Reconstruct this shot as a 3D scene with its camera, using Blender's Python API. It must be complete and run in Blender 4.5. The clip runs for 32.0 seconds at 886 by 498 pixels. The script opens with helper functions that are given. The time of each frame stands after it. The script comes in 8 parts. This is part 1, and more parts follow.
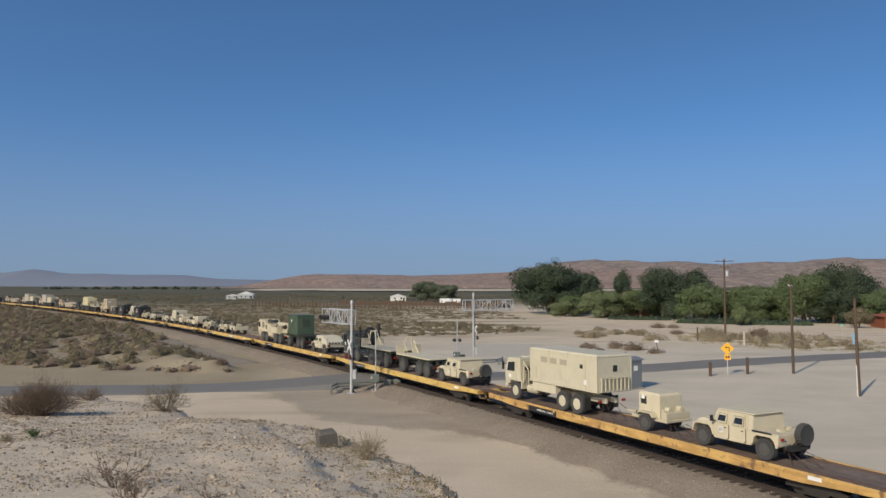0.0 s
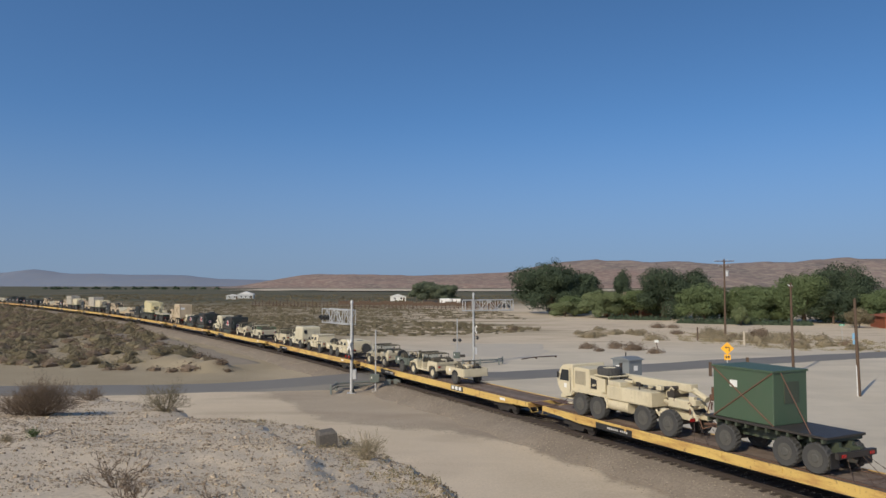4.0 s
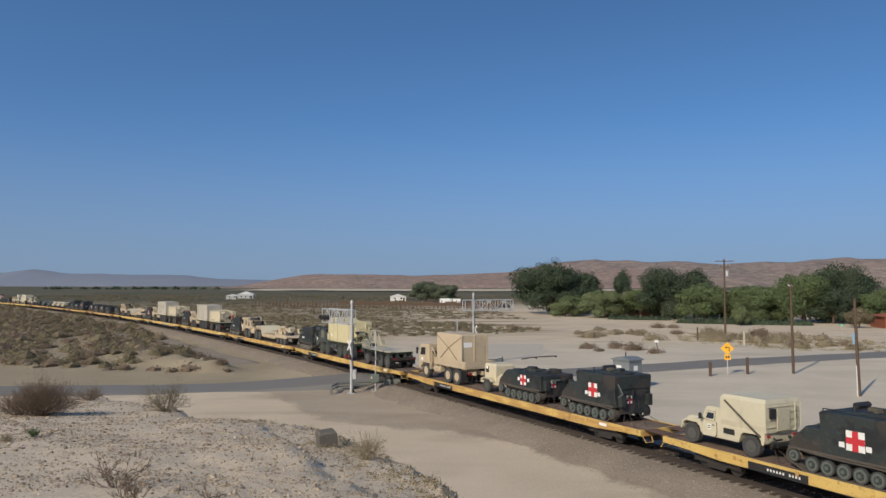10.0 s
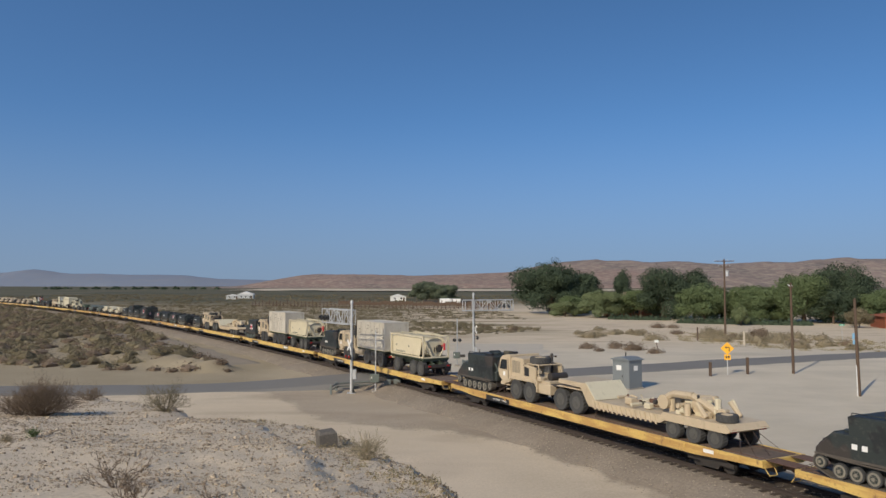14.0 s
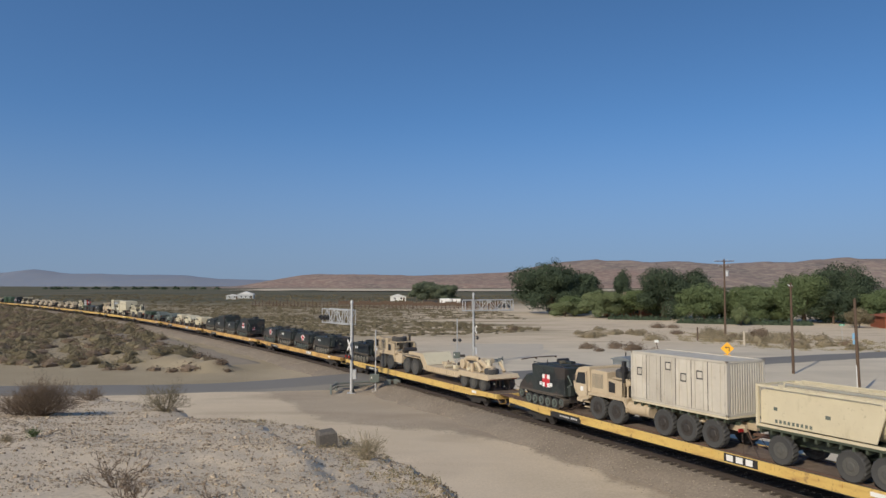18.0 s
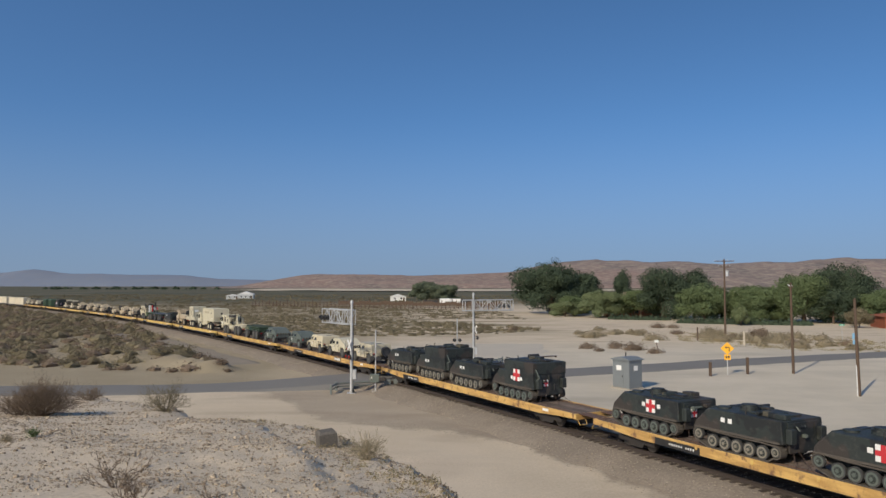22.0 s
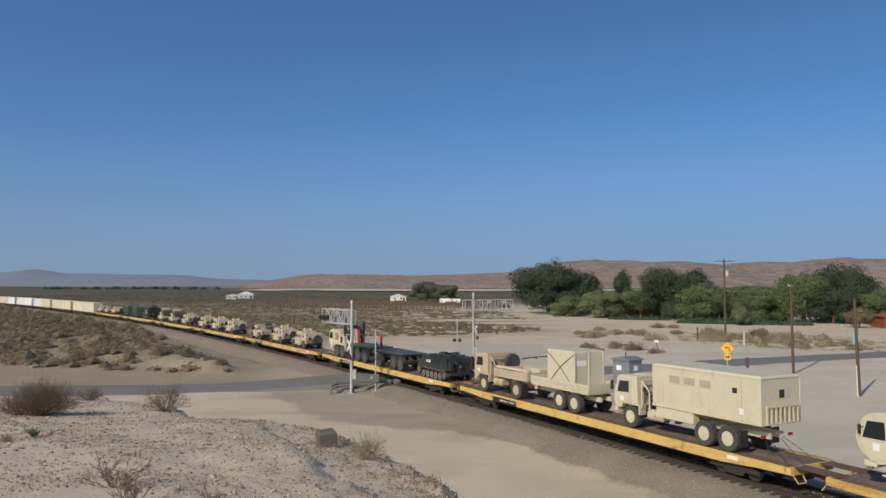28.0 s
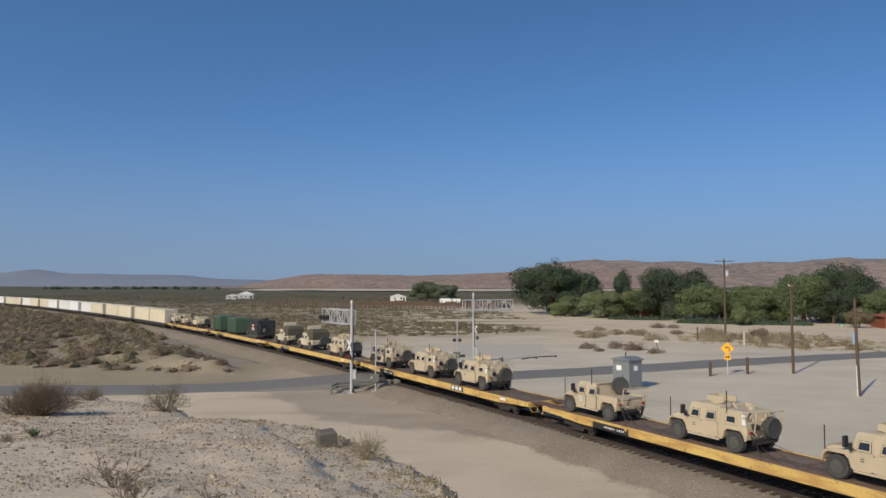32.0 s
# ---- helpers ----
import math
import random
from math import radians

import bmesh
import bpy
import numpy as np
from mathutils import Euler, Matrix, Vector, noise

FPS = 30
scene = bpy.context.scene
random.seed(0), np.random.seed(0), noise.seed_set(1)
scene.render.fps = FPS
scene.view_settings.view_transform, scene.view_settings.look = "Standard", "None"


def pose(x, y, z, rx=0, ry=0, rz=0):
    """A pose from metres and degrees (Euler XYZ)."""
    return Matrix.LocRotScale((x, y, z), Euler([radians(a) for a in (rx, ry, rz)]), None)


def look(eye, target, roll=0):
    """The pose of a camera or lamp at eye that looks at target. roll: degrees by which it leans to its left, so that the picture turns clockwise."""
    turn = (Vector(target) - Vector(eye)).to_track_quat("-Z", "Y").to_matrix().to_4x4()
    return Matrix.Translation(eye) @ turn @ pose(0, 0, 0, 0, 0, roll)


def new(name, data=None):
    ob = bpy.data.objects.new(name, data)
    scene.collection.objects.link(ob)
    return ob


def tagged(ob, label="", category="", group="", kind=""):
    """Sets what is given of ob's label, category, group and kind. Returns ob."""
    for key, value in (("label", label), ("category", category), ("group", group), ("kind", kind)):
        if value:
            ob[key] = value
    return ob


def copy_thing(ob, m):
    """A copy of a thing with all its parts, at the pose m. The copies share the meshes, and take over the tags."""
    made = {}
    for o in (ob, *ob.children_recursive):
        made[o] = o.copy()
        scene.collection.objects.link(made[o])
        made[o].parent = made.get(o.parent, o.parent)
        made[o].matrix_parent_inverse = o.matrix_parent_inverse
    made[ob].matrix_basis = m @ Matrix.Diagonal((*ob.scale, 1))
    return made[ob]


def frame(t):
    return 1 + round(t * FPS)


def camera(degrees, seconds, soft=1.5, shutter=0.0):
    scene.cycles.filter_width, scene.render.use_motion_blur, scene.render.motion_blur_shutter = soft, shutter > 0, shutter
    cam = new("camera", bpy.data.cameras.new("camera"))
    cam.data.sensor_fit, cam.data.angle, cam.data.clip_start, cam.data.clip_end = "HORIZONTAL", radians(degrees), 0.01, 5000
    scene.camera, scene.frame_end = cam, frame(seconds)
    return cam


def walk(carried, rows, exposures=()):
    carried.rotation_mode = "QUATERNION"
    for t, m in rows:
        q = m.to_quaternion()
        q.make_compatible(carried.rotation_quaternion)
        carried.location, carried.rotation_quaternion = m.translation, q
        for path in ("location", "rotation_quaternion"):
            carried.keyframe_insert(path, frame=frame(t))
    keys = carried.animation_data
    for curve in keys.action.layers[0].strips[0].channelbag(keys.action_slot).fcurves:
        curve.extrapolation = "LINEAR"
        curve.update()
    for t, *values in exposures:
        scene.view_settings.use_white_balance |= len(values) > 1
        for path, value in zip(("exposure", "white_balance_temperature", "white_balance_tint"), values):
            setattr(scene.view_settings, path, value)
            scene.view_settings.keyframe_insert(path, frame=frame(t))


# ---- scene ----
cam = camera(61.52, 32.0, 1.5)

# ---------------------------------------------------------------- camera: it stands still on a gravel mound beside the line
EYE_Z = 8.45
walk(cam, [(0.0, pose(0, 0, EYE_Z, 92.747)), (32.0, pose(0, 0, EYE_Z, 92.747))])

# ---------------------------------------------------------------- light: clear desert morning, sun behind the camera and to its left
SUN_EL, SUN_AZ = radians(32), radians(36)      # the shadows run 36 degrees to the right of straight ahead
world = bpy.data.worlds.new("sky")
scene.world = world
world.use_nodes = True
wn = world.node_tree
sky = wn.nodes.new("ShaderNodeTexSky")
sky.sky_type, sky.sun_disc = "NISHITA", False
sky.sun_elevation, sky.sun_rotation = SUN_EL, radians(216)
sky.altitude = 0
sky.air_density, sky.dust_density, sky.ozone_density = 1.0, 1.6, 3.2
look_up = wn.nodes.new("ShaderNodeTexCoord")
lift = wn.nodes.new("ShaderNodeMapping")
lift.inputs["Location"].default_value, lift.inputs["Scale"].default_value = (0, 0, 0.16), (1, 1, 1.3)
wn.links.new(look_up.outputs["Generated"], lift.inputs["Vector"])
wn.links.new(lift.outputs[0], sky.inputs["Vector"])
deep = wn.nodes.new("ShaderNodeHueSaturation")
deep.inputs["Saturation"].default_value = 1.19
wn.links.new(sky.outputs[0], deep.inputs["Color"])
# dusty haze that thickens evenly towards the horizon all round
sep = wn.nodes.new("ShaderNodeSeparateXYZ")
wn.links.new(look_up.outputs["Generated"], sep.inputs[0])
low = wn.nodes.new("ShaderNodeMapRange")
low.interpolation_type = "SMOOTHSTEP"
low.inputs[1].default_value, low.inputs[2].default_value, low.inputs[3].default_value, low.inputs[4].default_value = -0.06, 0.23, 0.95, 0.0
wn.links.new(sep.outputs[2], low.inputs[0])
haze = wn.nodes.new("ShaderNodeMix")
haze.data_type = "RGBA"
haze.inputs[7].default_value = (1.42, 1.84, 2.50, 1)
wn.links.new(low.outputs[0], haze.inputs[0])
wn.links.new(deep.outputs[0], haze.inputs[6])
wn.links.new(haze.outputs[2], wn.nodes["Background"].inputs[0])
wn.nodes["Background"].inputs[1].default_value = 0.150
sun = new("sun", bpy.data.lights.new("sun", "SUN"))
sun.data.energy, sun.data.angle, sun.data.color = 3.4, radians(0.6), (1.0, 0.885, 0.69)
sun.matrix_world = look((-math.sin(SUN_AZ) * math.cos(SUN_EL) * 50, -math.cos(SUN_AZ) * math.cos(SUN_EL) * 50, math.sin(SUN_EL) * 50), (0, 0, 0))
scene.view_settings.exposure = 0.0

# ---------------------------------------------------------------- materials
def shader(name, rough=0.7, metal=0.0):
    m = bpy.data.materials.new(name)
    m.use_nodes = True
    b = m.node_tree.nodes["Principled BSDF"]
    b.inputs["Roughness"].default_value, b.inputs["Metallic"].default_value = rough, metal
    if rough >= 0.9:
        b.inputs["Specular IOR Level"].default_value = 0.15      # dry, dusty surfaces
    return m, m.node_tree, b


def mix(nt, fac, a, b):
    n = nt.nodes.new("ShaderNodeMix")
    n.data_type = "RGBA"
    for socket, value in ((n.inputs[0], fac), (n.inputs[6], a), (n.inputs[7], b)):
        if hasattr(value, "links"):
            nt.links.new(value, socket)
        else:
            socket.default_value = (*value, 1) if isinstance(value, tuple) else value
    return n.outputs[2]


def spots(nt, scale, low, high, detail=6.0, coords="Object", rough=0.6):
    """Noise between 0 and 1, cut between low and high."""
    co = nt.nodes.new("ShaderNodeTexCoord")
    n = nt.nodes.new("ShaderNodeTexNoise")
    n.inputs["Scale"].default_value, n.inputs["Detail"].default_value, n.inputs["Roughness"].default_value = scale, detail, rough
    nt.links.new(co.outputs[coords], n.inputs["Vector"])
    r = nt.nodes.new("ShaderNodeMapRange")
    r.inputs[1].default_value, r.inputs[2].default_value = low, high
    nt.links.new(n.outputs[0], r.inputs[0])
    return r.outputs[0]


def bump(nt, b, height, strength, dist):
    n = nt.nodes.new("ShaderNodeBump")
    n.inputs["Strength"].default_value, n.inputs["Distance"].default_value = strength, dist
    nt.links.new(height, n.inputs["Height"])
    nt.links.new(n.outputs[0], b.inputs["Normal"])


def vary(nt, colour, amount):
    """Shifts the brightness from object to object."""
    info = nt.nodes.new("ShaderNodeObjectInfo")
    r = nt.nodes.new("ShaderNodeMapRange")
    r.inputs[3].default_value, r.inputs[4].default_value = 1 - amount, 1 + amount
    nt.links.new(info.outputs["Random"], r.inputs[0])
    h = nt.nodes.new("ShaderNodeHueSaturation")
    nt.links.new(r.outputs[0], h.inputs["Value"])
    nt.links.new(colour, h.inputs["Color"])
    return h.outputs[0]


def stretched(nt, size, turn, low, high):
    """Streaks: noise drawn out along one direction of the ground."""
    co, mp, n, r = nt.nodes.new("ShaderNodeTexCoord"), nt.nodes.new("ShaderNodeMapping"), nt.nodes.new("ShaderNodeTexNoise"), nt.nodes.new("ShaderNodeMapRange")
    mp.inputs["Rotation"].default_value, mp.inputs["Scale"].default_value = (0, 0, radians(turn)), size
    n.inputs["Scale"].default_value, n.inputs["Detail"].default_value = 1.0, 5.0
    r.inputs[1].default_value, r.inputs[2].default_value = low, high
    nt.links.new(co.outputs["Object"], mp.inputs["Vector"])
    nt.links.new(mp.outputs[0], n.inputs["Vector"])
    nt.links.new(n.outputs[0], r.inputs[0])
    return r.outputs[0]


def paint(name, colour, dirt, rough=0.6, metal=0.0, wear=0.5, shift=0.0, big=1.3, small=14.0):
    """Weathered surface: a base colour, broad stains and fine grain."""
    m, nt, b = shader(name, rough, metal)
    broad, fine = spots(nt, big, 0.35, 0.75), spots(nt, small, 0.3, 0.75)
    c = mix(nt, broad, colour, tuple(x * (1 - wear) + y * wear for x, y in zip(colour, dirt)))
    c = mix(nt, fine, c, dirt) if wear > 0.6 else mix(nt, fine, c, tuple(x * 0.85 + y * 0.15 for x, y in zip(colour, dirt)))
    if shift:
        c = vary(nt, c, shift)
        # run-down dust and scuffs on painted bodies
        c = mix(nt, stretched(nt, (2.6, 2.6, 0.9), 0, 0.58, 0.88), c, tuple(x * 0.86 for x in dirt))
        c = mix(nt, spots(nt, 6.0, 0.62, 0.80, 9), c, tuple(x * 0.62 for x in dirt))
    nt.links.new(c, b.inputs["Base Color"])
    bump(nt, b, fine, 0.25, 0.01)
    return m


SAND = paint("sand_paint", (0.59, 0.527, 0.375), (0.43, 0.37, 0.25), 0.65, shift=0.06)
TAN = paint("tan_paint", (0.51, 0.415, 0.285), (0.36, 0.285, 0.19), 0.65, shift=0.05)
PALE = paint("pale_sand_paint", (0.575, 0.53, 0.39), (0.44, 0.39, 0.28), 0.6, shift=0.05)
CANVAS = paint("sand_canvas", (0.60, 0.54, 0.40), (0.45, 0.39, 0.28), 0.9, small=30)
OLIVE = paint("olive_paint", (0.045, 0.062, 0.040), (0.09, 0.085, 0.065), 0.6)
GREEN = paint("green_paint", (0.055, 0.10, 0.058), (0.09, 0.10, 0.07), 0.55)
GREYGREEN = paint("grey_green_paint", (0.10, 0.125, 0.11), (0.16, 0.15, 0.12), 0.6)
RUBBER = paint("rubber", (0.045, 0.046, 0.047), (0.10, 0.095, 0.085), 0.85, small=9)
STEEL = paint("dark_steel", (0.05, 0.047, 0.044), (0.12, 0.09, 0.07), 0.55, 0.4)
BLACK = paint("black_paint", (0.02, 0.02, 0.021), (0.05, 0.045, 0.04), 0.5)
GLASS, _nt, _b = shader("dark_window_glass", 0.08)
_b.inputs["Base Color"].default_value = (0.02, 0.025, 0.03, 1)
CLEAR, _nt, _b = shader("clear_windscreen_glass", 0.04)
_b.inputs["Transmission Weight"].default_value = 1.0
_b.inputs["Base Color"].default_value = (0.75, 0.82, 0.82, 1)
WHITE = paint("white_paint", (0.80, 0.80, 0.78), (0.55, 0.52, 0.46), 0.6, wear=0.3)
RED = paint("red_paint", (0.55, 0.03, 0.04), (0.35, 0.05, 0.05), 0.6, wear=0.3)


def car_paint(name="yellow_car_paint", rust=0.0):
    """Yellow sill paint with rust that has run along it, more on some cars than on others."""
    m, nt, b = shader(name, 0.6)
    co, mp, n = nt.nodes.new("ShaderNodeTexCoord"), nt.nodes.new("ShaderNodeMapping"), nt.nodes.new("ShaderNodeTexNoise")
    mp.inputs["Scale"].default_value = (0.35, 1.0, 2.2)
    n.inputs["Scale"].default_value, n.inputs["Detail"].default_value = 1.6, 8.0
    nt.links.new(co.outputs["Object"], mp.inputs["Vector"])
    nt.links.new(mp.outputs[0], n.inputs["Vector"])
    info, add, r = nt.nodes.new("ShaderNodeObjectInfo"), nt.nodes.new("ShaderNodeMath"), nt.nodes.new("ShaderNodeMapRange")
    add.operation = "MULTIPLY_ADD"
    add.inputs[1].default_value = 0.19
    nt.links.new(info.outputs["Random"], add.inputs[0])
    nt.links.new(n.outputs[0], add.inputs[2])
    r.inputs[1].default_value, r.inputs[2].default_value = 0.565 - rust, 0.71 - rust
    nt.links.new(add.outputs[0], r.inputs[0])
    c = mix(nt, spots(nt, 0.5, 0.3, 0.7), (0.66, 0.47 - 0.5 * rust, 0.145), (0.58, 0.39 - 0.5 * rust, 0.12))
    c = mix(nt, r.outputs[0], c, (0.46, 0.275, 0.09))
    c = mix(nt, spots(nt, 9.0, 0.58, 0.74), c, (0.26, 0.145, 0.065))
    c = mix(nt, spots(nt, 1.6, 0.60 - 0.6 * rust, 0.68 - 0.6 * rust, 9), c, (0.21, 0.115, 0.06))
    nt.links.new(c, b.inputs["Base Color"])
    bump(nt, b, n.outputs[0], 0.2, 0.01)
    return m


YELLOW = car_paint()
RUSTYELLOW = car_paint("rust_stained_yellow_paint", 0.075)
CHAIN = paint("rusty_chain", (0.085, 0.055, 0.042), (0.05, 0.04, 0.035), 0.8)
RUST = paint("rusty_steel", (0.145, 0.078, 0.05), (0.065, 0.045, 0.036), 0.85, big=2.0)
DECK = paint("worn_deck_boards", (0.25, 0.19, 0.15), (0.12, 0.095, 0.08), 0.9, wear=0.65, big=0.9, small=2.2, shift=0.22)
GALV = paint("galvanised_steel", (0.52, 0.53, 0.53), (0.28, 0.28, 0.28), 0.5, 0.3)
WOOD = paint("weathered_pole_wood", (0.115, 0.080, 0.058), (0.07, 0.052, 0.042), 0.9, big=0.5, small=8)
TIE = paint("sleeper_wood", (0.085, 0.068, 0.056), (0.045, 0.038, 0.034), 0.95, shift=0.25)
RAIL = paint("rail_steel", (0.06, 0.045, 0.037), (0.04, 0.031, 0.026), 0.75, 0.2)
DARKBED = paint("oily_ballast", (0.125, 0.105, 0.087), (0.075, 0.063, 0.053), 0.95, wear=0.8, big=0.6, small=8)
BALLAST = paint("ballast", (0.34, 0.285, 0.222), (0.20, 0.166, 0.13), 0.95, wear=0.8, big=0.35, small=7)
ASPHALT = paint("worn_asphalt", (0.21, 0.20, 0.185), (0.15, 0.142, 0.13), 0.95, big=0.15, small=6)
OLDPAVE = paint("broken_grey_paving", (0.44, 0.40, 0.335), (0.53, 0.465, 0.37), 0.95, wear=0.7, big=0.25, small=3)
LANE = paint("gravel_lane_dirt", (0.34, 0.29, 0.225), (0.23, 0.195, 0.155), 0.95, wear=0.7, big=0.12, small=6)
BANK = paint("pale_bank_earth", (0.50, 0.43, 0.33), (0.40, 0.34, 0.26), 0.95, big=0.02, small=0.2)
YOLK = paint("pale_yellow_paint", (0.62, 0.555, 0.335), (0.46, 0.40, 0.235), 0.6)
CONCRETE = paint("concrete", (0.36, 0.33, 0.29), (0.22, 0.20, 0.18), 0.9)
PLASTIC = paint("grey_plastic", (0.185, 0.205, 0.215), (0.14, 0.15, 0.155), 0.55)
SIGN = paint("sign_yellow", (0.85, 0.42, 0.02), (0.7, 0.35, 0.03), 0.5, wear=0.2)
ARMOUR = paint("pinkish_tan_paint", (0.50, 0.42, 0.295), (0.34, 0.275, 0.19), 0.7, shift=0.05)
BARK = paint("bark", (0.11, 0.08, 0.06), (0.06, 0.045, 0.035), 0.95)


def foliage(name, dark, light, shift=0.25):
    m, nt, b = shader(name, 0.9)
    geo = nt.nodes.new("ShaderNodeNewGeometry")
    c = mix(nt, geo.outputs["Random Per Island"], dark, light)
    c = mix(nt, spots(nt, 0.35, 0.35, 0.7, 3.0), c, tuple(x * 0.75 for x in dark))
    nt.links.new(c, b.inputs["Base Color"])
    # thin leaves let some of the light through
    thin, both = nt.nodes.new("ShaderNodeBsdfTranslucent"), nt.nodes.new("ShaderNodeMixShader")
    both.inputs[0].default_value = 0.12
    nt.links.new(c, thin.inputs["Color"])
    nt.links.new(b.outputs[0], both.inputs[1])
    nt.links.new(thin.outputs[0], both.inputs[2])
    nt.links.new(both.outputs[0], nt.nodes["Material Output"].inputs["Surface"])
    return m


LEAF_DARK = foliage("dark_green_leaves", (0.058, 0.082, 0.052), (0.090, 0.120, 0.072))
LEAF_MID = foliage("green_leaves", (0.112, 0.150, 0.068), (0.158, 0.200, 0.094))
LEAF_LIGHT = foliage("bright_green_leaves", (0.15, 0.185, 0.090), (0.205, 0.240, 0.125))
# for trees some 400 m off: distance haze is mixed into the leaf colour
LEAF_HAZED = foliage("haze_paled_leaves", (0.110, 0.135, 0.088), (0.158, 0.182, 0.122))
SCRUB = foliage("olive_brown_scrub", (0.165, 0.140, 0.088), (0.245, 0.208, 0.130))
DRY = foliage("dry_brown_twigs", (0.165, 0.122, 0.088), (0.285, 0.22, 0.16))
SAGE = foliage("grey_sage_scrub", (0.28, 0.235, 0.155), (0.39, 0.33, 0.225))
STRAW = foliage("straw_grass", (0.27, 0.225, 0.12), (0.37, 0.31, 0.17))


# ---------------------------------------------------------------- mesh helpers
def box(bm, x0, x1, y0, y1, z0, z1, bev=0.0):
    r = bmesh.ops.create_cube(bm, size=1.0, matrix=Matrix.LocRotScale(((x0 + x1) / 2, (y0 + y1) / 2, (z0 + z1) / 2), None, (abs(x1 - x0), abs(y1 - y0), abs(z1 - z0))))
    if bev:
        edges = list({e for v in r["verts"] for e in v.link_edges})
        bmesh.ops.bevel(bm, geom=edges, offset=bev, segments=1, affect="EDGES")
    return bm


def prism(bm, outline, y0, y1, bev=0.0):
    """Extrudes an outline of (x, z) points between y0 and y1."""
    va = [bm.verts.new((x, y0, z)) for x, z in outline]
    vb = [bm.verts.new((x, y1, z)) for x, z in outline]
    n = len(outline)
    faces = [bm.faces.new(va), bm.faces.new(vb[::-1])]
    faces += [bm.faces.new((va[i], vb[i], vb[(i + 1) % n], va[(i + 1) % n])) for i in range(n)]
    bmesh.ops.recalc_face_normals(bm, faces=faces)
    if bev:
        bmesh.ops.bevel(bm, geom=list({e for v in va + vb for e in v.link_edges}), offset=bev, segments=1, affect="EDGES")
    return bm


def loft(bm, rings):
    """Skins closed rings of equal count and caps the ends."""
    vs = [[bm.verts.new(p) for p in ring] for ring in rings]
    n = len(rings[0])
    faces = [bm.faces.new(vs[0]), bm.faces.new(vs[-1][::-1])]
    for a, b in zip(vs, vs[1:]):
        faces += [bm.faces.new((a[i], b[i], b[(i + 1) % n], a[(i + 1) % n])) for i in range(n)]
    bmesh.ops.recalc_face_normals(bm, faces=faces)
    return bm


def cyl(bm, a, b, r, seg=12, r2=None):
    """A round bar from a to b."""
    a, b = Vector(a), Vector(b)
    d = b - a
    m = Matrix.Translation((a + b) / 2) @ d.to_track_quat("Z", "Y").to_matrix().to_4x4()
    bmesh.ops.create_cone(bm, cap_ends=True, segments=seg, radius1=r, radius2=r if r2 is None else r2, depth=d.length, matrix=m)
    return bm


def bars(bm, points, r, seg=6):
    for a, b in zip(points, points[1:]):
        cyl(bm, a, b, r, seg)
    return bm


def tyre(bm, x, y, z, r, w, seg=22):
    """A tyre with rounded shoulders, its axle along y."""
    rows = [(0.62, -0.42), (0.9, -0.5), (1.0, -0.36), (1.0, 0.36), (0.9, 0.5), (0.62, 0.42)]
    loops = [[bm.verts.new((x + r * k * math.cos(2 * math.pi * i / seg), y + w * o, z + r * k * math.sin(2 * math.pi * i / seg))) for i in range(seg)] for k, o in rows]
    faces = []
    for a, b in zip(loops, loops[1:]):
        faces += [bm.faces.new((a[i], b[i], b[(i + 1) % seg], a[(i + 1) % seg])) for i in range(seg)]
    faces += [bm.faces.new(loops[0]), bm.faces.new(loops[-1])]
    bmesh.ops.recalc_face_normals(bm, faces=faces)
    return bm


MESHES = {}


def part(name, bm, material, parent=None, label="", at=None):
    """Links a bmesh as one mesh object under a thing or a part."""
    me = bpy.data.meshes.new(name)
    bm.to_mesh(me)
    bm.free()
    me.materials.append(material)
    ob = new(name, me)
    if parent:
        ob.parent = parent
    if at is not None:
        ob.matrix_basis = at
    if label:
        tagged(ob, label)
    return ob


def again(ob, name, at, parent=None):
    """Another object on the same mesh."""
    o = new(name, ob.data)
    o.parent = parent or ob.parent
    o.matrix_basis = at
    return o


def thing(name, label, category, group="", kind=""):
    return tagged(new(name), label, category, group, kind)


def bm_():
    return bmesh.new()


def moved(x, y, z, rz=0):
    return pose(x, y, z, 0, 0, rz)


# ---------------------------------------------------------------- the line of the track: distance s runs away from the camera
def line_table():
    s = np.arange(-640.0, 1400.0, 2.0)
    k = np.interp(s, (-40, 100, 250, 500), (-0.9616e-3, -0.9616e-3, -0.447e-3, -1.994e-3))
    th = np.concatenate(([0], np.cumsum(k[1:] + k[:-1])))
    th += -0.48034 - np.interp(0, s, th)
    x = np.concatenate(([0], np.cumsum(np.sin(th[1:]) + np.sin(th[:-1]))))
    y = np.concatenate(([0], np.cumsum(np.cos(th[1:]) + np.cos(th[:-1]))))
    return s, x + 9.0 - np.interp(0, s, x), y + 42.638 - np.interp(0, s, y), th


LS, LX, LY, LH = line_table()


def on_line(s, side=0.0):
    """Place and heading at s; side is metres towards the camera's side of the track."""
    h = float(np.interp(s, LS, LH))
    return float(np.interp(s, LS, LX)) - side * math.cos(h), float(np.interp(s, LS, LY)) + side * math.sin(h), h


def train_shift(t):
    u = t - 16.0
    return -(16.516 * u + 0.0180 * u * u + 0.000145 * u ** 3)


def rolls(s0, z):
    """Rows for walk(): a thing that rides at s0 on the train."""
    rows = []
    for i in range(17):
        t = 2.0 * i
        x, y, h = on_line(s0 + train_shift(t))
        rows.append((t, pose(x, y, z, 0, 0, 90 - math.degrees(h))))
    return rows


RIDERS = []     # (thing, its place on the train, height above the rail)

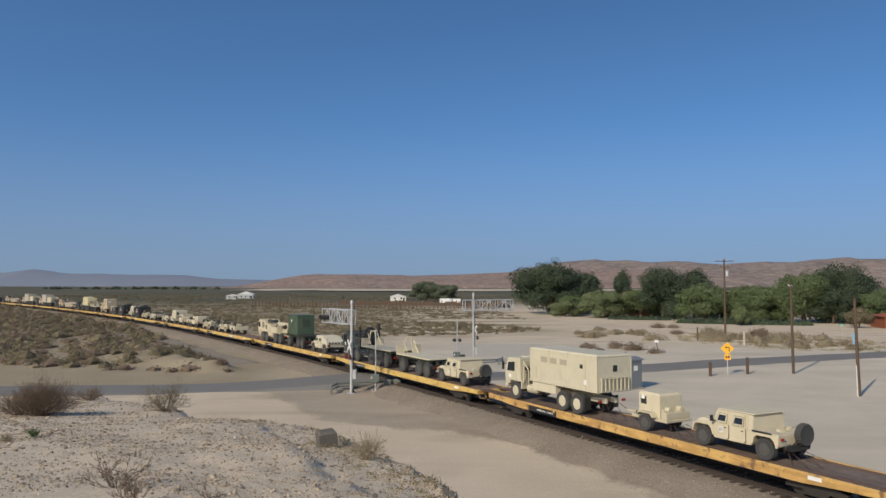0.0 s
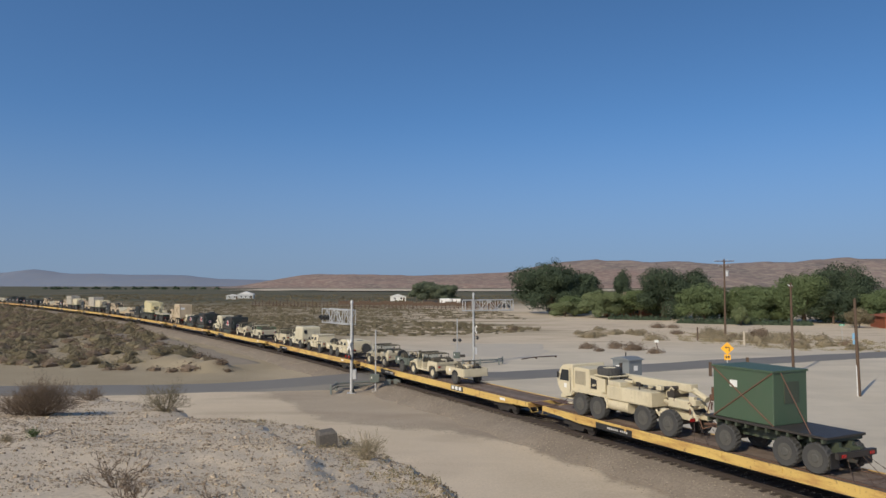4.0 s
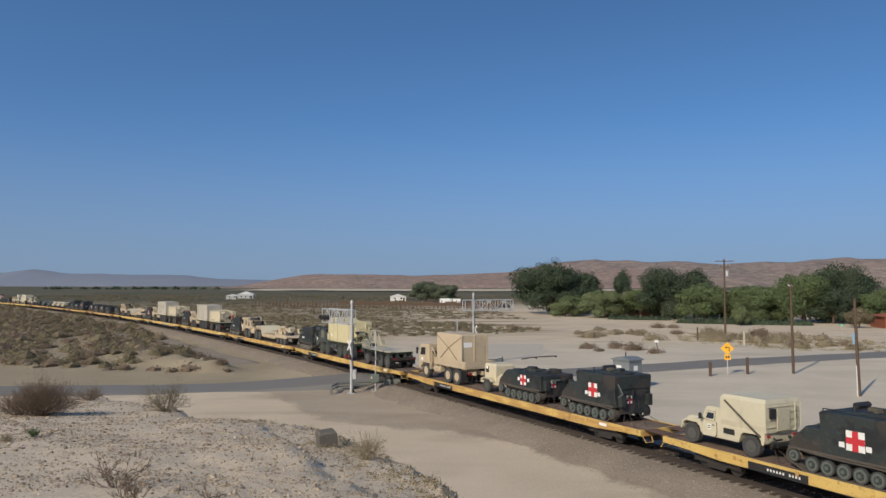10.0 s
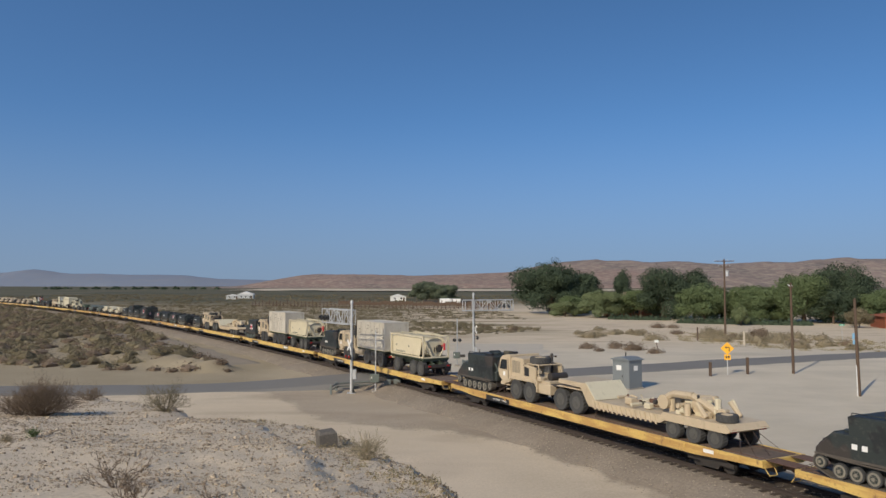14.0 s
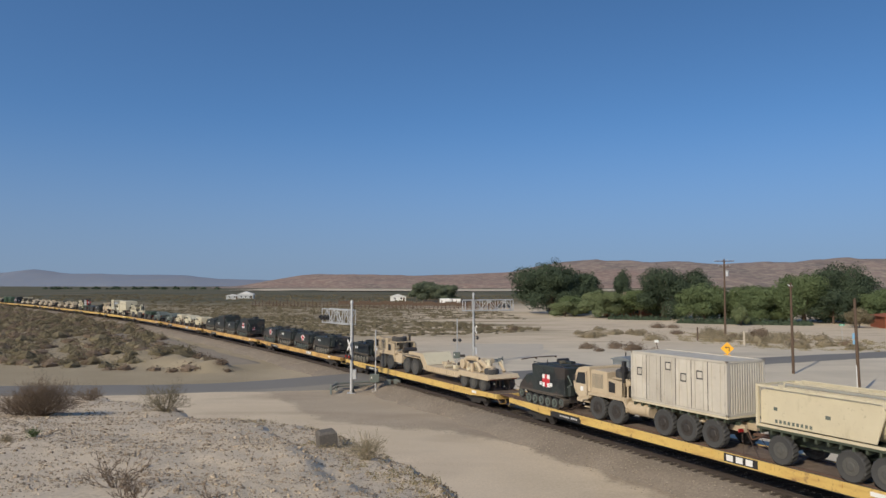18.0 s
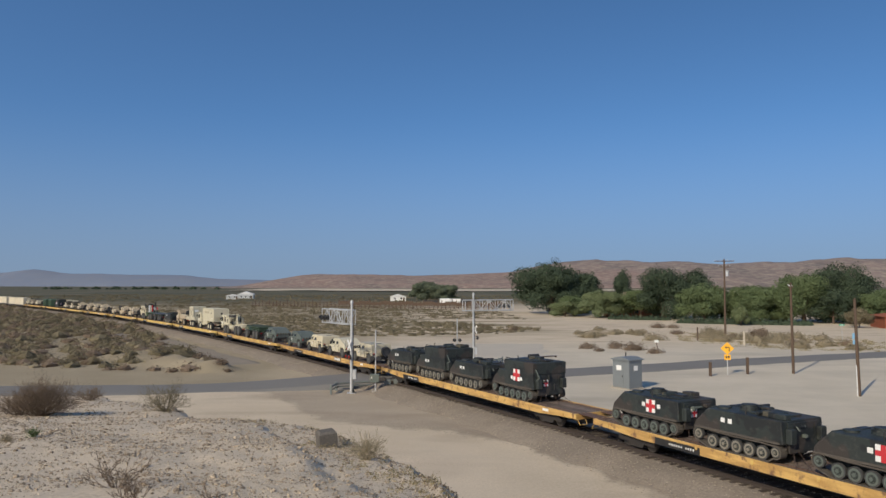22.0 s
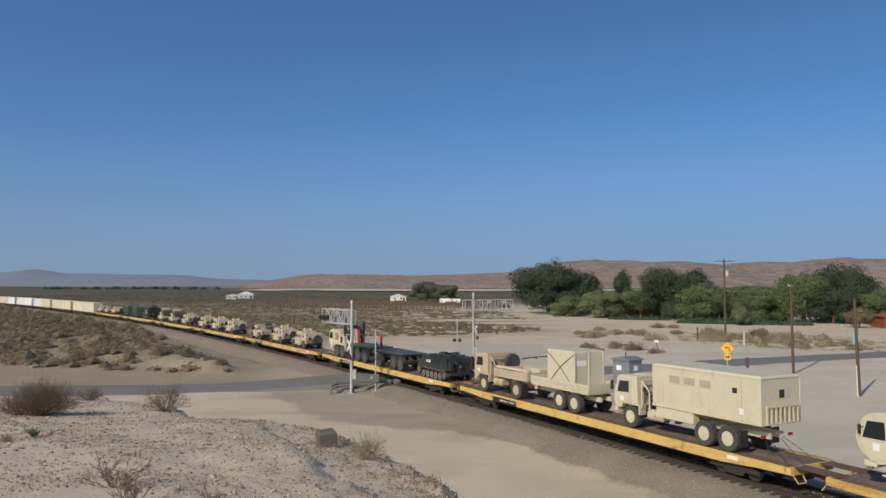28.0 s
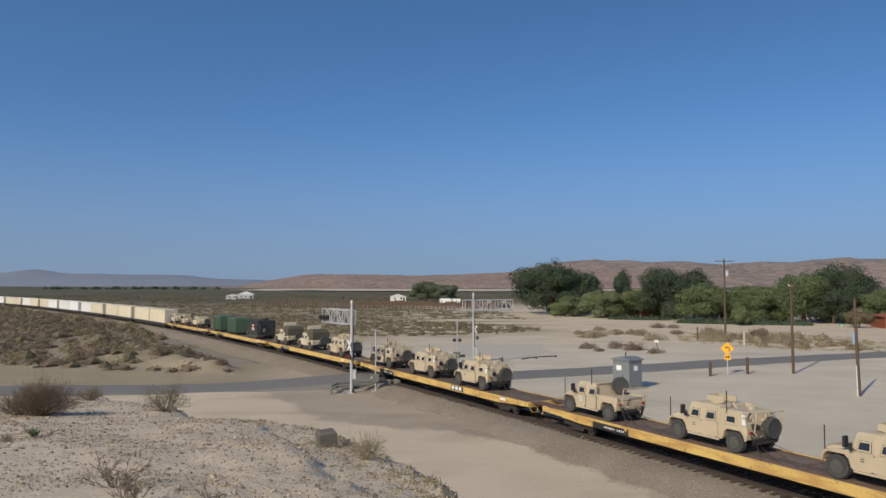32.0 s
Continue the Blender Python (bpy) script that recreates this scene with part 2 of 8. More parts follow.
# ---------------------------------------------------------------- ground
PLAIN = -0.7
CREST = ((-60, 60), (-24, 37.5), (-18.3, 40.5), (-12.5, 33), (-9.0, 27.0), (-7.2, 25.4), (-5.5, 24.6), (-3.9, 23), (-2.6, 19.9), (-1.48, 16.8), (-0.29, 13.1), (1.2, 8), (2.2, 3), (2.6, -2), (2.5, -8), (0, -40))


def crest_gap(x, y):
    """Metres outside the mound's crest line (negative inside)."""
    best, sign = 1e9, 1
    for (ax, ay), (bx, by) in zip(CREST, CREST[1:]):
        dx, dy = bx - ax, by - ay
        u = min(1, max(0, ((x - ax) * dx + (y - ay) * dy) / (dx * dx + dy * dy)))
        px, py = x - ax - u * dx, y - ay - u * dy
        d = math.hypot(px, py)
        if d < best:
            best, sign = d, 1 if dx * py - dy * px > 0 else -1
    return best * sign


def fbm(x, y, f, octaves=4):
    return noise.fractal(Vector((x * f, y * f, 3.7)), 1.0, 2.0, octaves)


def ground_z(x, y):
    r = math.hypot(x, y)
    z = PLAIN + 0.10 * fbm(x, y, 0.06) * min(1, r / 60)
    if r > 140:
        z += min(1, (r - 140) / 200) * 0.5 * fbm(x, y, 0.015, 3)
    # an earth bank beside the dirt lane
    for bx, by, rad, hgt in ((-24.6, 79.8, 3.0, 1.25), (-27.4, 82.6, 3.4, 1.1), (-31.0, 85.5, 4.2, 1.0), (-37.5, 92.0, 7.0, 1.0)):
        d = math.hypot(x - bx, (y - by) * 1.3) / rad
        if d < 2:
            z += hgt * math.exp(-2 * d * d) * (1 + 0.3 * fbm(x, y, 0.5))
    if r < 75 and x < 12:
        g = crest_gap(x, y) + 0.5 * fbm(x, y, 0.35)
        top = 6.7 - 0.105 * max(y, -6) + 0.09 * fbm(x, y, 0.45) + 0.025 * fbm(x, y, 2.3)
        # a small step runs down the mound's near shoulder
        lip = float(np.interp(y, (0, 5, 9.6, 12.6, 18, 21, 25), (1.0, 0.3, -0.75, -2.1, -3.9, -5.0, -7.0))) + 0.25 * fbm(x, y, 0.9)
        top -= 0.13 * min(1, max(0, (x - lip) / 0.30)) * min(1, max(0, (25.5 - y) / 4)) * min(1, max(0, (y - 1.5) / 3))
        top = max(top, z)
        if g < 0:
            z = top - 0.12 * math.exp(-(g * g) / 2.0)
        else:
            z = max(z, top - 0.12 - 0.75 * g + 0.12 * fbm(x, y, 0.8))
    return z


def linear(nt, value, a, b_, c=0.0, d=1.0, smooth=False):
    r = nt.nodes.new("ShaderNodeMapRange")
    if smooth:
        r.interpolation_type = "SMOOTHSTEP"
    for i, v in enumerate((a, b_, c, d)):
        r.inputs[i + 1].default_value = v
    nt.links.new(value, r.inputs[0])
    return r.outputs[0]


def sums(nt, kind, a, b_):
    n = nt.nodes.new("ShaderNodeMath")
    n.operation = kind
    for socket, v in zip(n.inputs, (a, b_)):
        if hasattr(v, "links"):
            nt.links.new(v, socket)
        else:
            socket.default_value = v
    return n.outputs[0]


def along(nt, co, origin, way):
    """Metres from an origin along one direction of the ground."""
    sub, dot = nt.nodes.new("ShaderNodeVectorMath"), nt.nodes.new("ShaderNodeVectorMath")
    sub.operation, dot.operation = "SUBTRACT", "DOT_PRODUCT"
    sub.inputs[1].default_value, dot.inputs[1].default_value = origin, way
    nt.links.new(co, sub.inputs[0])
    nt.links.new(sub.outputs[0], dot.inputs[0])
    return dot.outputs["Value"]


def ground_material():
    m, nt, b = shader("desert_ground", 0.95)
    co = nt.nodes.new("ShaderNodeTexCoord")
    broad = spots(nt, 0.045, 0.35, 0.68, 5)
    mid = spots(nt, 0.16, 0.38, 0.66, 7)
    fine = spots(nt, 9.0, 0.35, 0.7, 8)
    c = mix(nt, broad, (0.60, 0.495, 0.36), (0.69, 0.58, 0.425))
    c = mix(nt, mid, c, (0.52, 0.43, 0.305))
    c = mix(nt, stretched(nt, (0.035, 0.55, 0.3), -28, 0.52, 0.74), c, (0.50, 0.42, 0.305))      # old wheel tracks
    c = mix(nt, stretched(nt, (0.10, 0.22, 0.3), 10, 0.54, 0.70), c, (0.37, 0.295, 0.21))      # damp and oily stains
    grit = mix(nt, fine, (0.68, 0.565, 0.42), (0.46, 0.37, 0.265))
    c = mix(nt, 0.45, c, grit)
    # beyond the town the plain is covered with low desert brush
    sep = nt.nodes.new("ShaderNodeSeparateXYZ")
    nt.links.new(co.outputs["Object"], sep.inputs[0])
    far = nt.nodes.new("ShaderNodeMapRange")
    far.inputs[1].default_value, far.inputs[2].default_value = 270, 430
    nt.links.new(sep.outputs[1], far.inputs[0])
    brush = mix(nt, spots(nt, 0.012, 0.40, 0.66, 4), (0.088, 0.088, 0.056), (0.15, 0.132, 0.086))
    # browner, finer soil in the scrub field beyond the road
    east, north, both = nt.nodes.new("ShaderNodeMapRange"), nt.nodes.new("ShaderNodeMapRange"), nt.nodes.new("ShaderNodeMath")
    east.inputs[1].default_value, east.inputs[2].default_value = -6, -20
    north.inputs[1].default_value, north.inputs[2].default_value = 64, 69
    both.operation = "MULTIPLY"
    nt.links.new(sep.outputs[0], east.inputs[0])
    nt.links.new(sep.outputs[1], north.inputs[0])
    nt.links.new(east.outputs[0], both.inputs[0])
    nt.links.new(north.outputs[0], both.inputs[1])
    soil = mix(nt, mid, (0.40, 0.33, 0.225), (0.32, 0.262, 0.175))
    soil = mix(nt, fine, soil, (0.30, 0.25, 0.165))
    c = mix(nt, both.outputs[0], c, soil)
    # olive and tan streaks of litter and dry growth on the flats beyond the railway
    flat_ = sums(nt, "MULTIPLY", linear(nt, sep.outputs[1], 125, 150), linear(nt, sep.outputs[0], 30, 12))
    streak = stretched(nt, (0.022, 0.11, 0.3), 4, 0.46, 0.56)
    c = mix(nt, sums(nt, "MULTIPLY", flat_, streak), c, mix(nt, mid, (0.29, 0.235, 0.15), (0.22, 0.185, 0.115)))
    # brown gravel apron along the near side of the track, widest where the road comes in
    down, side = along(nt, co.outputs["Object"], (9.0, 42.64, 0), (-0.462, 0.887, 0)), along(nt, co.outputs["Object"], (9.0, 42.64, 0), (-0.887, -0.462, 0))
    edge = sums(nt, "ADD", linear(nt, down, 3, 17, 4.1, 11.6, True), sums(nt, "MULTIPLY", sums(nt, "SUBTRACT", spots(nt, 0.35, 0.2, 0.8, 7), 0.5), 2.8))
    edge = sums(nt, "SUBTRACT", edge, side)
    apron = sums(nt, "MULTIPLY", linear(nt, edge, -0.6, 0.7, 0, 1, True), linear(nt, down, 33, 27))
    apron = sums(nt, "MULTIPLY", apron, linear(nt, side, -9, -5))
    brown = mix(nt, spots(nt, 0.5, 0.35, 0.65, 7), (0.395, 0.325, 0.243), (0.30, 0.245, 0.185))
    brown = mix(nt, fine, brown, (0.235, 0.192, 0.147))
    oily = sums(nt, "MULTIPLY", linear(nt, down, 9, 15, 0, 1, True), stretched(nt, (0.13, 0.32, 0.3), 10, 0.50, 0.68))
    brown = mix(nt, oily, brown, (0.27, 0.222, 0.168))
    c = mix(nt, sums(nt, "MULTIPLY", apron, linear(nt, down, 5, 15, 0.9, 0.58)), c, brown)
    lot = mix(nt, mid, (0.60, 0.535, 0.425), (0.52, 0.465, 0.365))
    lot = mix(nt, stretched(nt, (0.05, 0.16, 0.3), 30, 0.50, 0.70), lot, (0.45, 0.405, 0.325))
    c = mix(nt, sums(nt, "MULTIPLY", linear(nt, side, -2.5, -6.5), sums(nt, "MULTIPLY", linear(nt, sep.outputs[1], 125, 100), 0.75)), c, lot)
    c = mix(nt, far.outputs[0], c, brush)
    heap = sums(nt, "MULTIPLY", linear(nt, sep.outputs[1], 46, 40), linear(nt, sep.outputs[0], 5, 1))
    crumbs = mix(nt, spots(nt, 14.0, 0.42, 0.62, 6), (0.74, 0.61, 0.455), (0.48, 0.39, 0.285))
    crumbs = mix(nt, spots(nt, 0.5, 0.40, 0.62, 5), crumbs, (0.62, 0.515, 0.385))
    c = mix(nt, sums(nt, "MULTIPLY", heap, 0.5), c, crumbs)
    nt.links.new(c, b.inputs["Base Color"])
    bump(nt, b, spots(nt, 16.0, 0.35, 0.7, 8), 0.22, 0.04)
    return m


def build_ground():
    angles = sorted({round(a, 2) for a in list(np.arange(-41, 41.01, 0.4)) + list(np.arange(-17, 1, 0.16)) + list(np.arange(-180, 180, 6.0)) if a < 180})
    radii = [0.0, 1.0]
    while radii[-1] < 4700:
        radii.append(radii[-1] * (1.018 if radii[-1] < 40 else 1.022 if radii[-1] < 120 else 1.05) + 0.03)
    verts, faces, n = [], [], len(angles)
    for r in radii:
        for a in angles:
            x, y = r * math.sin(radians(a)), r * math.cos(radians(a))
            verts.append((x, y, ground_z(x, y)))
    for i in range(len(radii) - 1):
        for j in range(n):
            k = (j + 1) % n
            faces.append((i * n + j, i * n + k, (i + 1) * n + k, (i + 1) * n + j))
    me = bpy.data.meshes.new("ground")
    me.from_pydata(verts, [], faces)
    me.polygons.foreach_set("use_smooth", [True] * len(faces))
    me.materials.append(ground_material())
    me.update()
    ob = new("ground", me)
    return tagged(ob, "dry sandy desert ground with a gravel mound", "ground", kind="structure")


def ribbon(name, rows, material, label, category):
    """A sheet through equal rows of points."""
    n = len(rows[0])
    verts = [p for row in rows for p in row]
    faces = [(i * n + j, i * n + j + 1, (i + 1) * n + j + 1, (i + 1) * n + j) for i in range(len(rows) - 1) for j in range(n - 1)]
    me = bpy.data.meshes.new(name)
    me.from_pydata(verts, [], faces)
    me.materials.append(material)
    me.polygons.foreach_set("use_smooth", [True] * len(faces))
    ob = new(name, me)
    return tagged(ob, label, category, kind="structure")


build_ground()

# track bed: a ballast bank, sleepers and two rails
rows = []
for s in list(np.arange(-120, 160, 1.0)) + list(np.arange(160, 760, 6.0)):
    row = []
    for side, z in ((4.5, -0.95), (3.7, -0.66), (2.9, -0.42), (2.0, -0.22), (1.3, -0.178), (-1.3, -0.178), (-2.0, -0.24), (-3.2, -0.5), (-4.6, -0.70), (-5.4, -0.95)):
        side += (0.5 * fbm(s, side * 3, 0.12) + 0.45 * fbm(s, side * 5, 0.5)) * (abs(side) > 2.5)
        x, y, h = on_line(s, side)
        row.append((x, y, z + 0.03 * fbm(x, y, 1.4)))
    rows.append(row)
ribbon("track_bed", rows, BALLAST, "grey-brown ballast bank under the railway track", "ballast")
# a darker sheet over the bed, between the rails
rows = []
for s in list(np.arange(-120, 160, 1.0)) + list(np.arange(160, 760, 6.0)):
    row = []
    for side in (1.0 + 0.12 * fbm(s, 2, 0.6), 0.0, -1.0 - 0.12 * fbm(s, 5, 0.6)):
        x, y, h = on_line(s, side)
        ax, ay, _ = on_line(s, 1.3)
        bx, by, _ = on_line(s, -1.3)
        k = (side + 1.3) / 2.6
        row.append((x, y, -0.170 + 0.03 * (fbm(ax, ay, 1.4) * k + fbm(bx, by, 1.4) * (1 - k))))
    rows.append(row)
ribbon("oily_ballast", rows, DARKBED, "dark ballast between the rails", "ballast")
for side in (0.755, -0.755):
    rows = []
    for s in list(np.arange(-120, 160, 4.0)) + list(np.arange(160, 760, 10.0)):
        row = []
        for o, z in ((0.07, -0.18), (0.07, -0.165), (0.012, -0.13), (0.012, -0.05), (0.036, -0.035), (0.036, 0.0), (-0.036, 0.0), (-0.036, -0.035), (-0.012, -0.05), (-0.012, -0.13), (-0.07, -0.165), (-0.07, -0.18)):
            x, y, h = on_line(s, side + o)
            row.append((x, y, z))
        rows.append(row)
    ribbon("rail", rows, RAIL, "rusty steel railway rail on wooden sleepers", "rail")

# gravel lane between the scrub and the track
rows = []
for s in list(np.arange(52, 200, 2.0)) + list(np.arange(200, 420, 6.0)):
    row = []
    for k in range(9):
        side = 4.4 + k * float(np.interp(s, (52, 66, 90), (0.55, 0.85, 1.15))) + 0.6 * fbm(s, k * 4, 0.15)
        x, y, h = on_line(s, side)
        row.append((x, y, ground_z(x, y) + (0.025 if 0 < k < 8 and s > 53 else -0.10)))
    rows.append(row)
ribbon("gravel_lane", rows, LANE, "grey-brown gravel lane beside the railway bank", "dirt road")

# paved road that crosses the line
ROAD = ((-95, 63.0), (-60, 63.9), (-37, 65.1), (-24, 65.7), (-14, 67.2), (-4.6, 70.2), (6, 75.0), (23.5, 83.2), (40, 90.5), (58, 98.3), (90, 112.5), (140, 133))


def road_at(x):
    return float(np.interp(x, [p[0] for p in ROAD], [p[1] for p in ROAD]))


def road_rows(half, lift):
    rows = []
    for x in np.arange(-90, 136, 1.5):
        y = (road_at(x - 3) + road_at(x) + road_at(x + 3)) / 3
        slope = (road_at(x + 2) - road_at(x - 2)) / 4
        n = math.hypot(1, slope)
        row = []
        for k in (-1.12, -1, -0.9, -0.45, 0, 0.45, 0.9, 1, 1.12):
            w = half + 0.25 * fbm(x, k * 9, 0.3)
            px, py = x - slope / n * k * w, y + k * w / n
            d = min(abs(px - on_line(s, 0)[0]) + abs(py - on_line(s, 0)[1]) for s in (26, 29, 32, 35, 38)) if abs(x + 4.6) < 15 else 99
            rise = max(0, 1 - max(0, d - 2.5) / 14)
            if abs(k) > 1.1:
                row.append((px, py, ground_z(px, py) - 0.08))
                continue
            z = max(ground_z(px, py), PLAIN) + lift * (1 if abs(k) < 1 else 0.2)
            row.append((px, py, z * (1 - rise) + (-0.03 - 0.03 * (abs(k) == 1)) * rise))
        rows.append(row)
    return rows


# a patch of old broken paving beside the crossing
rows = []
for u in np.linspace(0, 1, 26):
    row = []
    for w in np.linspace(0, 1, 9):
        x, y = 1.0 + 14.0 * u + 1.5 * (w - 0.5), 90.0 + 6 * u + (30 - 8 * u) * w
        edge = min(u, 1 - u, w, 1 - w)
        row.append((x + 1.2 * fbm(x, y, 0.3), y + 1.5 * fbm(y, x, 0.3), ground_z(x, y) + (0.03 if edge > 0.02 else -0.12)))
    rows.append(row)
ribbon("paving", rows, OLDPAVE, "patch of old broken grey paving in the dirt", "pavement")
ribbon("road", road_rows(2.95, 0.05), ASPHALT, "worn grey two-lane asphalt road crossing the track", "road")


# ---------------------------------------------------------------- distance: mesa, hills and blue ranges
def hill(name, material, label, y, depth, spans, rough, seed):
    """A range whose skyline runs through (x, height) at distance y."""
    xs = np.linspace(spans[0][0], spans[-1][0], 260)
    rows = []
    for j, k in enumerate((0, 0.1, 0.25, 0.42, 0.6, 0.8, 1.0, 1.15)):
        prof = (0, 0.12, 0.3, 0.52, 0.74, 0.93, 1.0, 0.9)[j]
        row = []
        for x in xs:
            h = float(np.interp(x, [p[0] for p in spans], [p[1] for p in spans]))
            wob = noise.fractal(Vector((x * rough, k * 3, seed)), 1.0, 2.0, 5)
            row.append((x + 40 * wob * k, y - depth * (1 - k) + 60 * wob * (j in (2, 3, 4, 5)), PLAIN - 6 + h * prof * (1 + 0.10 * wob) + 6 * prof))
        rows.append(row)
    return ribbon(name, rows, material, label, "hills")


def far_material(name, a, b_, c, scale):
    m, nt, b = shader(name, 1.0)
    col = mix(nt, spots(nt, scale, 0.36, 0.66, 6), a, b_)
    col = mix(nt, spots(nt, scale * 5, 0.45, 0.7, 6), col, c)
    nt.links.new(col, b.inputs["Base Color"])
    return m


def sky_line(y, pts):
    """Heights at distance y of a skyline given by its bearing (x / y) and rise above eye level (z / y)."""
    return [(a * y, e * y + EYE_Z) for a, e in pts]


hill("backdrop_mesa", far_material("red_mesa_earth", (0.29, 0.20, 0.165), (0.185, 0.145, 0.125), (0.37, 0.295, 0.235), 0.013), "red-brown flat desert mesa in the distance", 2300, 500,
     sky_line(2300, [(-0.30, -0.004), (-0.245, 0.0), (-0.225, 0.005), (-0.195, 0.0125), (-0.17, 0.0148), (-0.10, 0.0140), (-0.03, 0.0130), (0.02, 0.0140), (0.09, 0.0175), (0.13, 0.021), (0.20, 0.022), (0.30, 0.02)]), 0.006, 1.3)
hill("backdrop_hills", far_material("dusty_hill_earth", (0.265, 0.20, 0.17), (0.15, 0.13, 0.122), (0.35, 0.29, 0.23), 0.007), "dusty brown desert hills on the skyline", 3200, 700,
     sky_line(3200, [(0.02, 0.0), (0.07, 0.012), (0.13, 0.026), (0.16, 0.0305), (0.20, 0.0325), (0.215, 0.0310), (0.25, 0.033), (0.28, 0.0305), (0.31, 0.0315), (0.36, 0.028), (0.42, 0.029), (0.47, 0.031), (0.50, 0.0345), (0.53, 0.0365), (0.56, 0.034), (0.61, 0.033), (0.8, 0.03)]), 0.004, 5.1)
# this range's blue-grey is air haze painted into its base colour
hill("backdrop_range", far_material("haze_blue_range", (0.195, 0.228, 0.29), (0.212, 0.238, 0.288), (0.222, 0.24, 0.28), 0.003), "hazy blue mountain range far away", 4300, 500,
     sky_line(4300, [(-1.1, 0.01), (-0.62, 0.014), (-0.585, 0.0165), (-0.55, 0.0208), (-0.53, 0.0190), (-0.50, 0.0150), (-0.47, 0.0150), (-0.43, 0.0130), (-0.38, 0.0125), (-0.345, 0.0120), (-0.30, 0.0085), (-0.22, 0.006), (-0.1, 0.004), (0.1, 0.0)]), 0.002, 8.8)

hill("backdrop_bank", BANK, "low pale earth bank across the far plain", 1500, 40,
     sky_line(1500, [(-0.26, -0.0064), (-0.24, -0.0050), (-0.16, -0.0046), (-0.09, -0.0050), (-0.07, -0.0064)]), 0.004, 2.2)

# ---------------------------------------------------------------- train: flat cars
PITCH, DECK_LEN, DECK_Z = 29.08, 27.5, 1.07


def flat_car():
    """An 89-foot flat car; x runs away along the line from the middle, the deck lies at z = 0."""
    car = thing("flat_car", "long yellow railway flat car with rusty sills and worn plank deck", "railway car", "flat cars of the train")
    h = DECK_LEN / 2
    for i in range(4):
        y0 = -1.27 + i * 0.637
        part("deck_plank", box(bm_(), -h + 0.1, h - 0.1, y0, y0 + 0.622, -0.07, 0.0), DECK, car, "grey-brown worn deck plank")
    for y in (1.30, -1.36):
        b = bm_()
        prism(b, [(-h, 0.03), (h, 0.03), (h, -0.26), (h - 1.6, -0.30), (h - 3.6, -0.42), (-h + 3.6, -0.42), (-h + 1.6, -0.30), (-h, -0.26)], y, y + 0.06)
        part("side_sill", b, YELLOW, car)
    for x in (-h, h - 0.12):
        b = bm_()
        box(b, x, x + 0.12, -1.28, 1.28, -0.30, 0.035, 0.01)
        part("end_sill", b, YELLOW, car)
    b = bm_()
    box(b, -h + 0.2, h - 0.2, -0.35, 0.35, -0.62, -0.08)
    for x in (-5, -2.5, 0, 2.5, 5):
        box(b, x - 0.08, x + 0.08, -1.25, 1.25, -0.40, -0.08)
    part("centre_sill", b, STEEL, car, "dark centre sill and cross beams")
    for sx in (-1, 1):
        b = bm_()
        box(b, sx * (h + 0.7), sx * h, -0.12, 0.12, -0.42, -0.18)
        box(b, sx * (h + 0.72), sx * (h + 0.5), -0.2, 0.2, -0.46, -0.14, 0.03)
        part("coupler", b, RUST, car)
        b = bm_()
        bars(b, [(sx * (h + 0.02), 1.25, -0.25), (sx * (h + 0.25), 1.25, -0.55), (sx * (h + 0.25), 0.75, -0.55), (sx * (h + 0.05), 0.7, -0.3)], 0.022)
        part("grab_iron", b, YELLOW, car)
        b = bm_()
        bars(b, [(sx * (h - 0.05), -0.2, -0.3), (sx * (h + 0.3), -0.45, -0.62), (sx * (h + 0.75), -0.3, -0.55)], 0.03)
        part("air_hose", b, BLACK, car)
        bogie = part("bogie", prism(bm_(), [(-1.35, -0.55), (-0.9, -0.45), (0.9, -0.45), (1.35, -0.55), (1.35, -0.75), (0.6, -0.72), (0.45, -0.92), (-0.45, -0.92), (-0.6, -0.72), (-1.35, -0.75)], 0.85, 1.05), STEEL, car, "dark steel bogie", at=moved(sx * (h - 3.1), 0, 0))
        b = bm_()
        prism(b, [(-1.35, -0.55), (-0.9, -0.45), (0.9, -0.45), (1.35, -0.55), (1.35, -0.75), (0.6, -0.72), (0.45, -0.92), (-0.45, -0.92), (-0.6, -0.72), (-1.35, -0.75)], -1.05, -0.85)
        part("side_frame", b, STEEL, bogie)
        for x in (-0.88, 0.88):
            b = bm_()
            for y in (-0.80, 0.68):
                cyl(b, (x, y, -0.65), (x, y + 0.12, -0.65), 0.42, 20)
            cyl(b, (x, -0.8, -0.65), (x, 0.8, -0.65), 0.08, 8)
            part("wheelset", b, STEEL, bogie)
    for y in (-1.2, 0.35):
        part("bridge_plate", box(bm_(), h - 0.3, h + 1.65, y, y + 0.8, 0.006, 0.035, 0.008), RUST, car, "rusty bridge plate over the gap to the next car")
    b = bm_()
    bars(b, [(h + 0.05, -1.0, -0.2), (h + 0.4, -1.0, -0.25), (h + 0.8, -0.4, -0.3), (h + 1.4, 0.2, -0.25)], 0.03)
    part("uncoupling_rod", b, RUST, car)
    for y in (-0.95, 0.95):
        part("tie_rail", box(bm_(), -h + 0.2, h - 0.2, y - 0.03, y + 0.03, 0.002, 0.03), RUST, car, "steel tie-down rail along the deck")
    # hinged chain brackets and rub marks along the sill
    for i in range(9):
        b = bm_()
        x = -h + 1.2 + i * 3.13
        box(b, x - 0.07, x + 0.07, 1.36, 1.40, -0.2, -0.02, 0.008)
        part("chain_bracket", b, YELLOW, car)
    return car


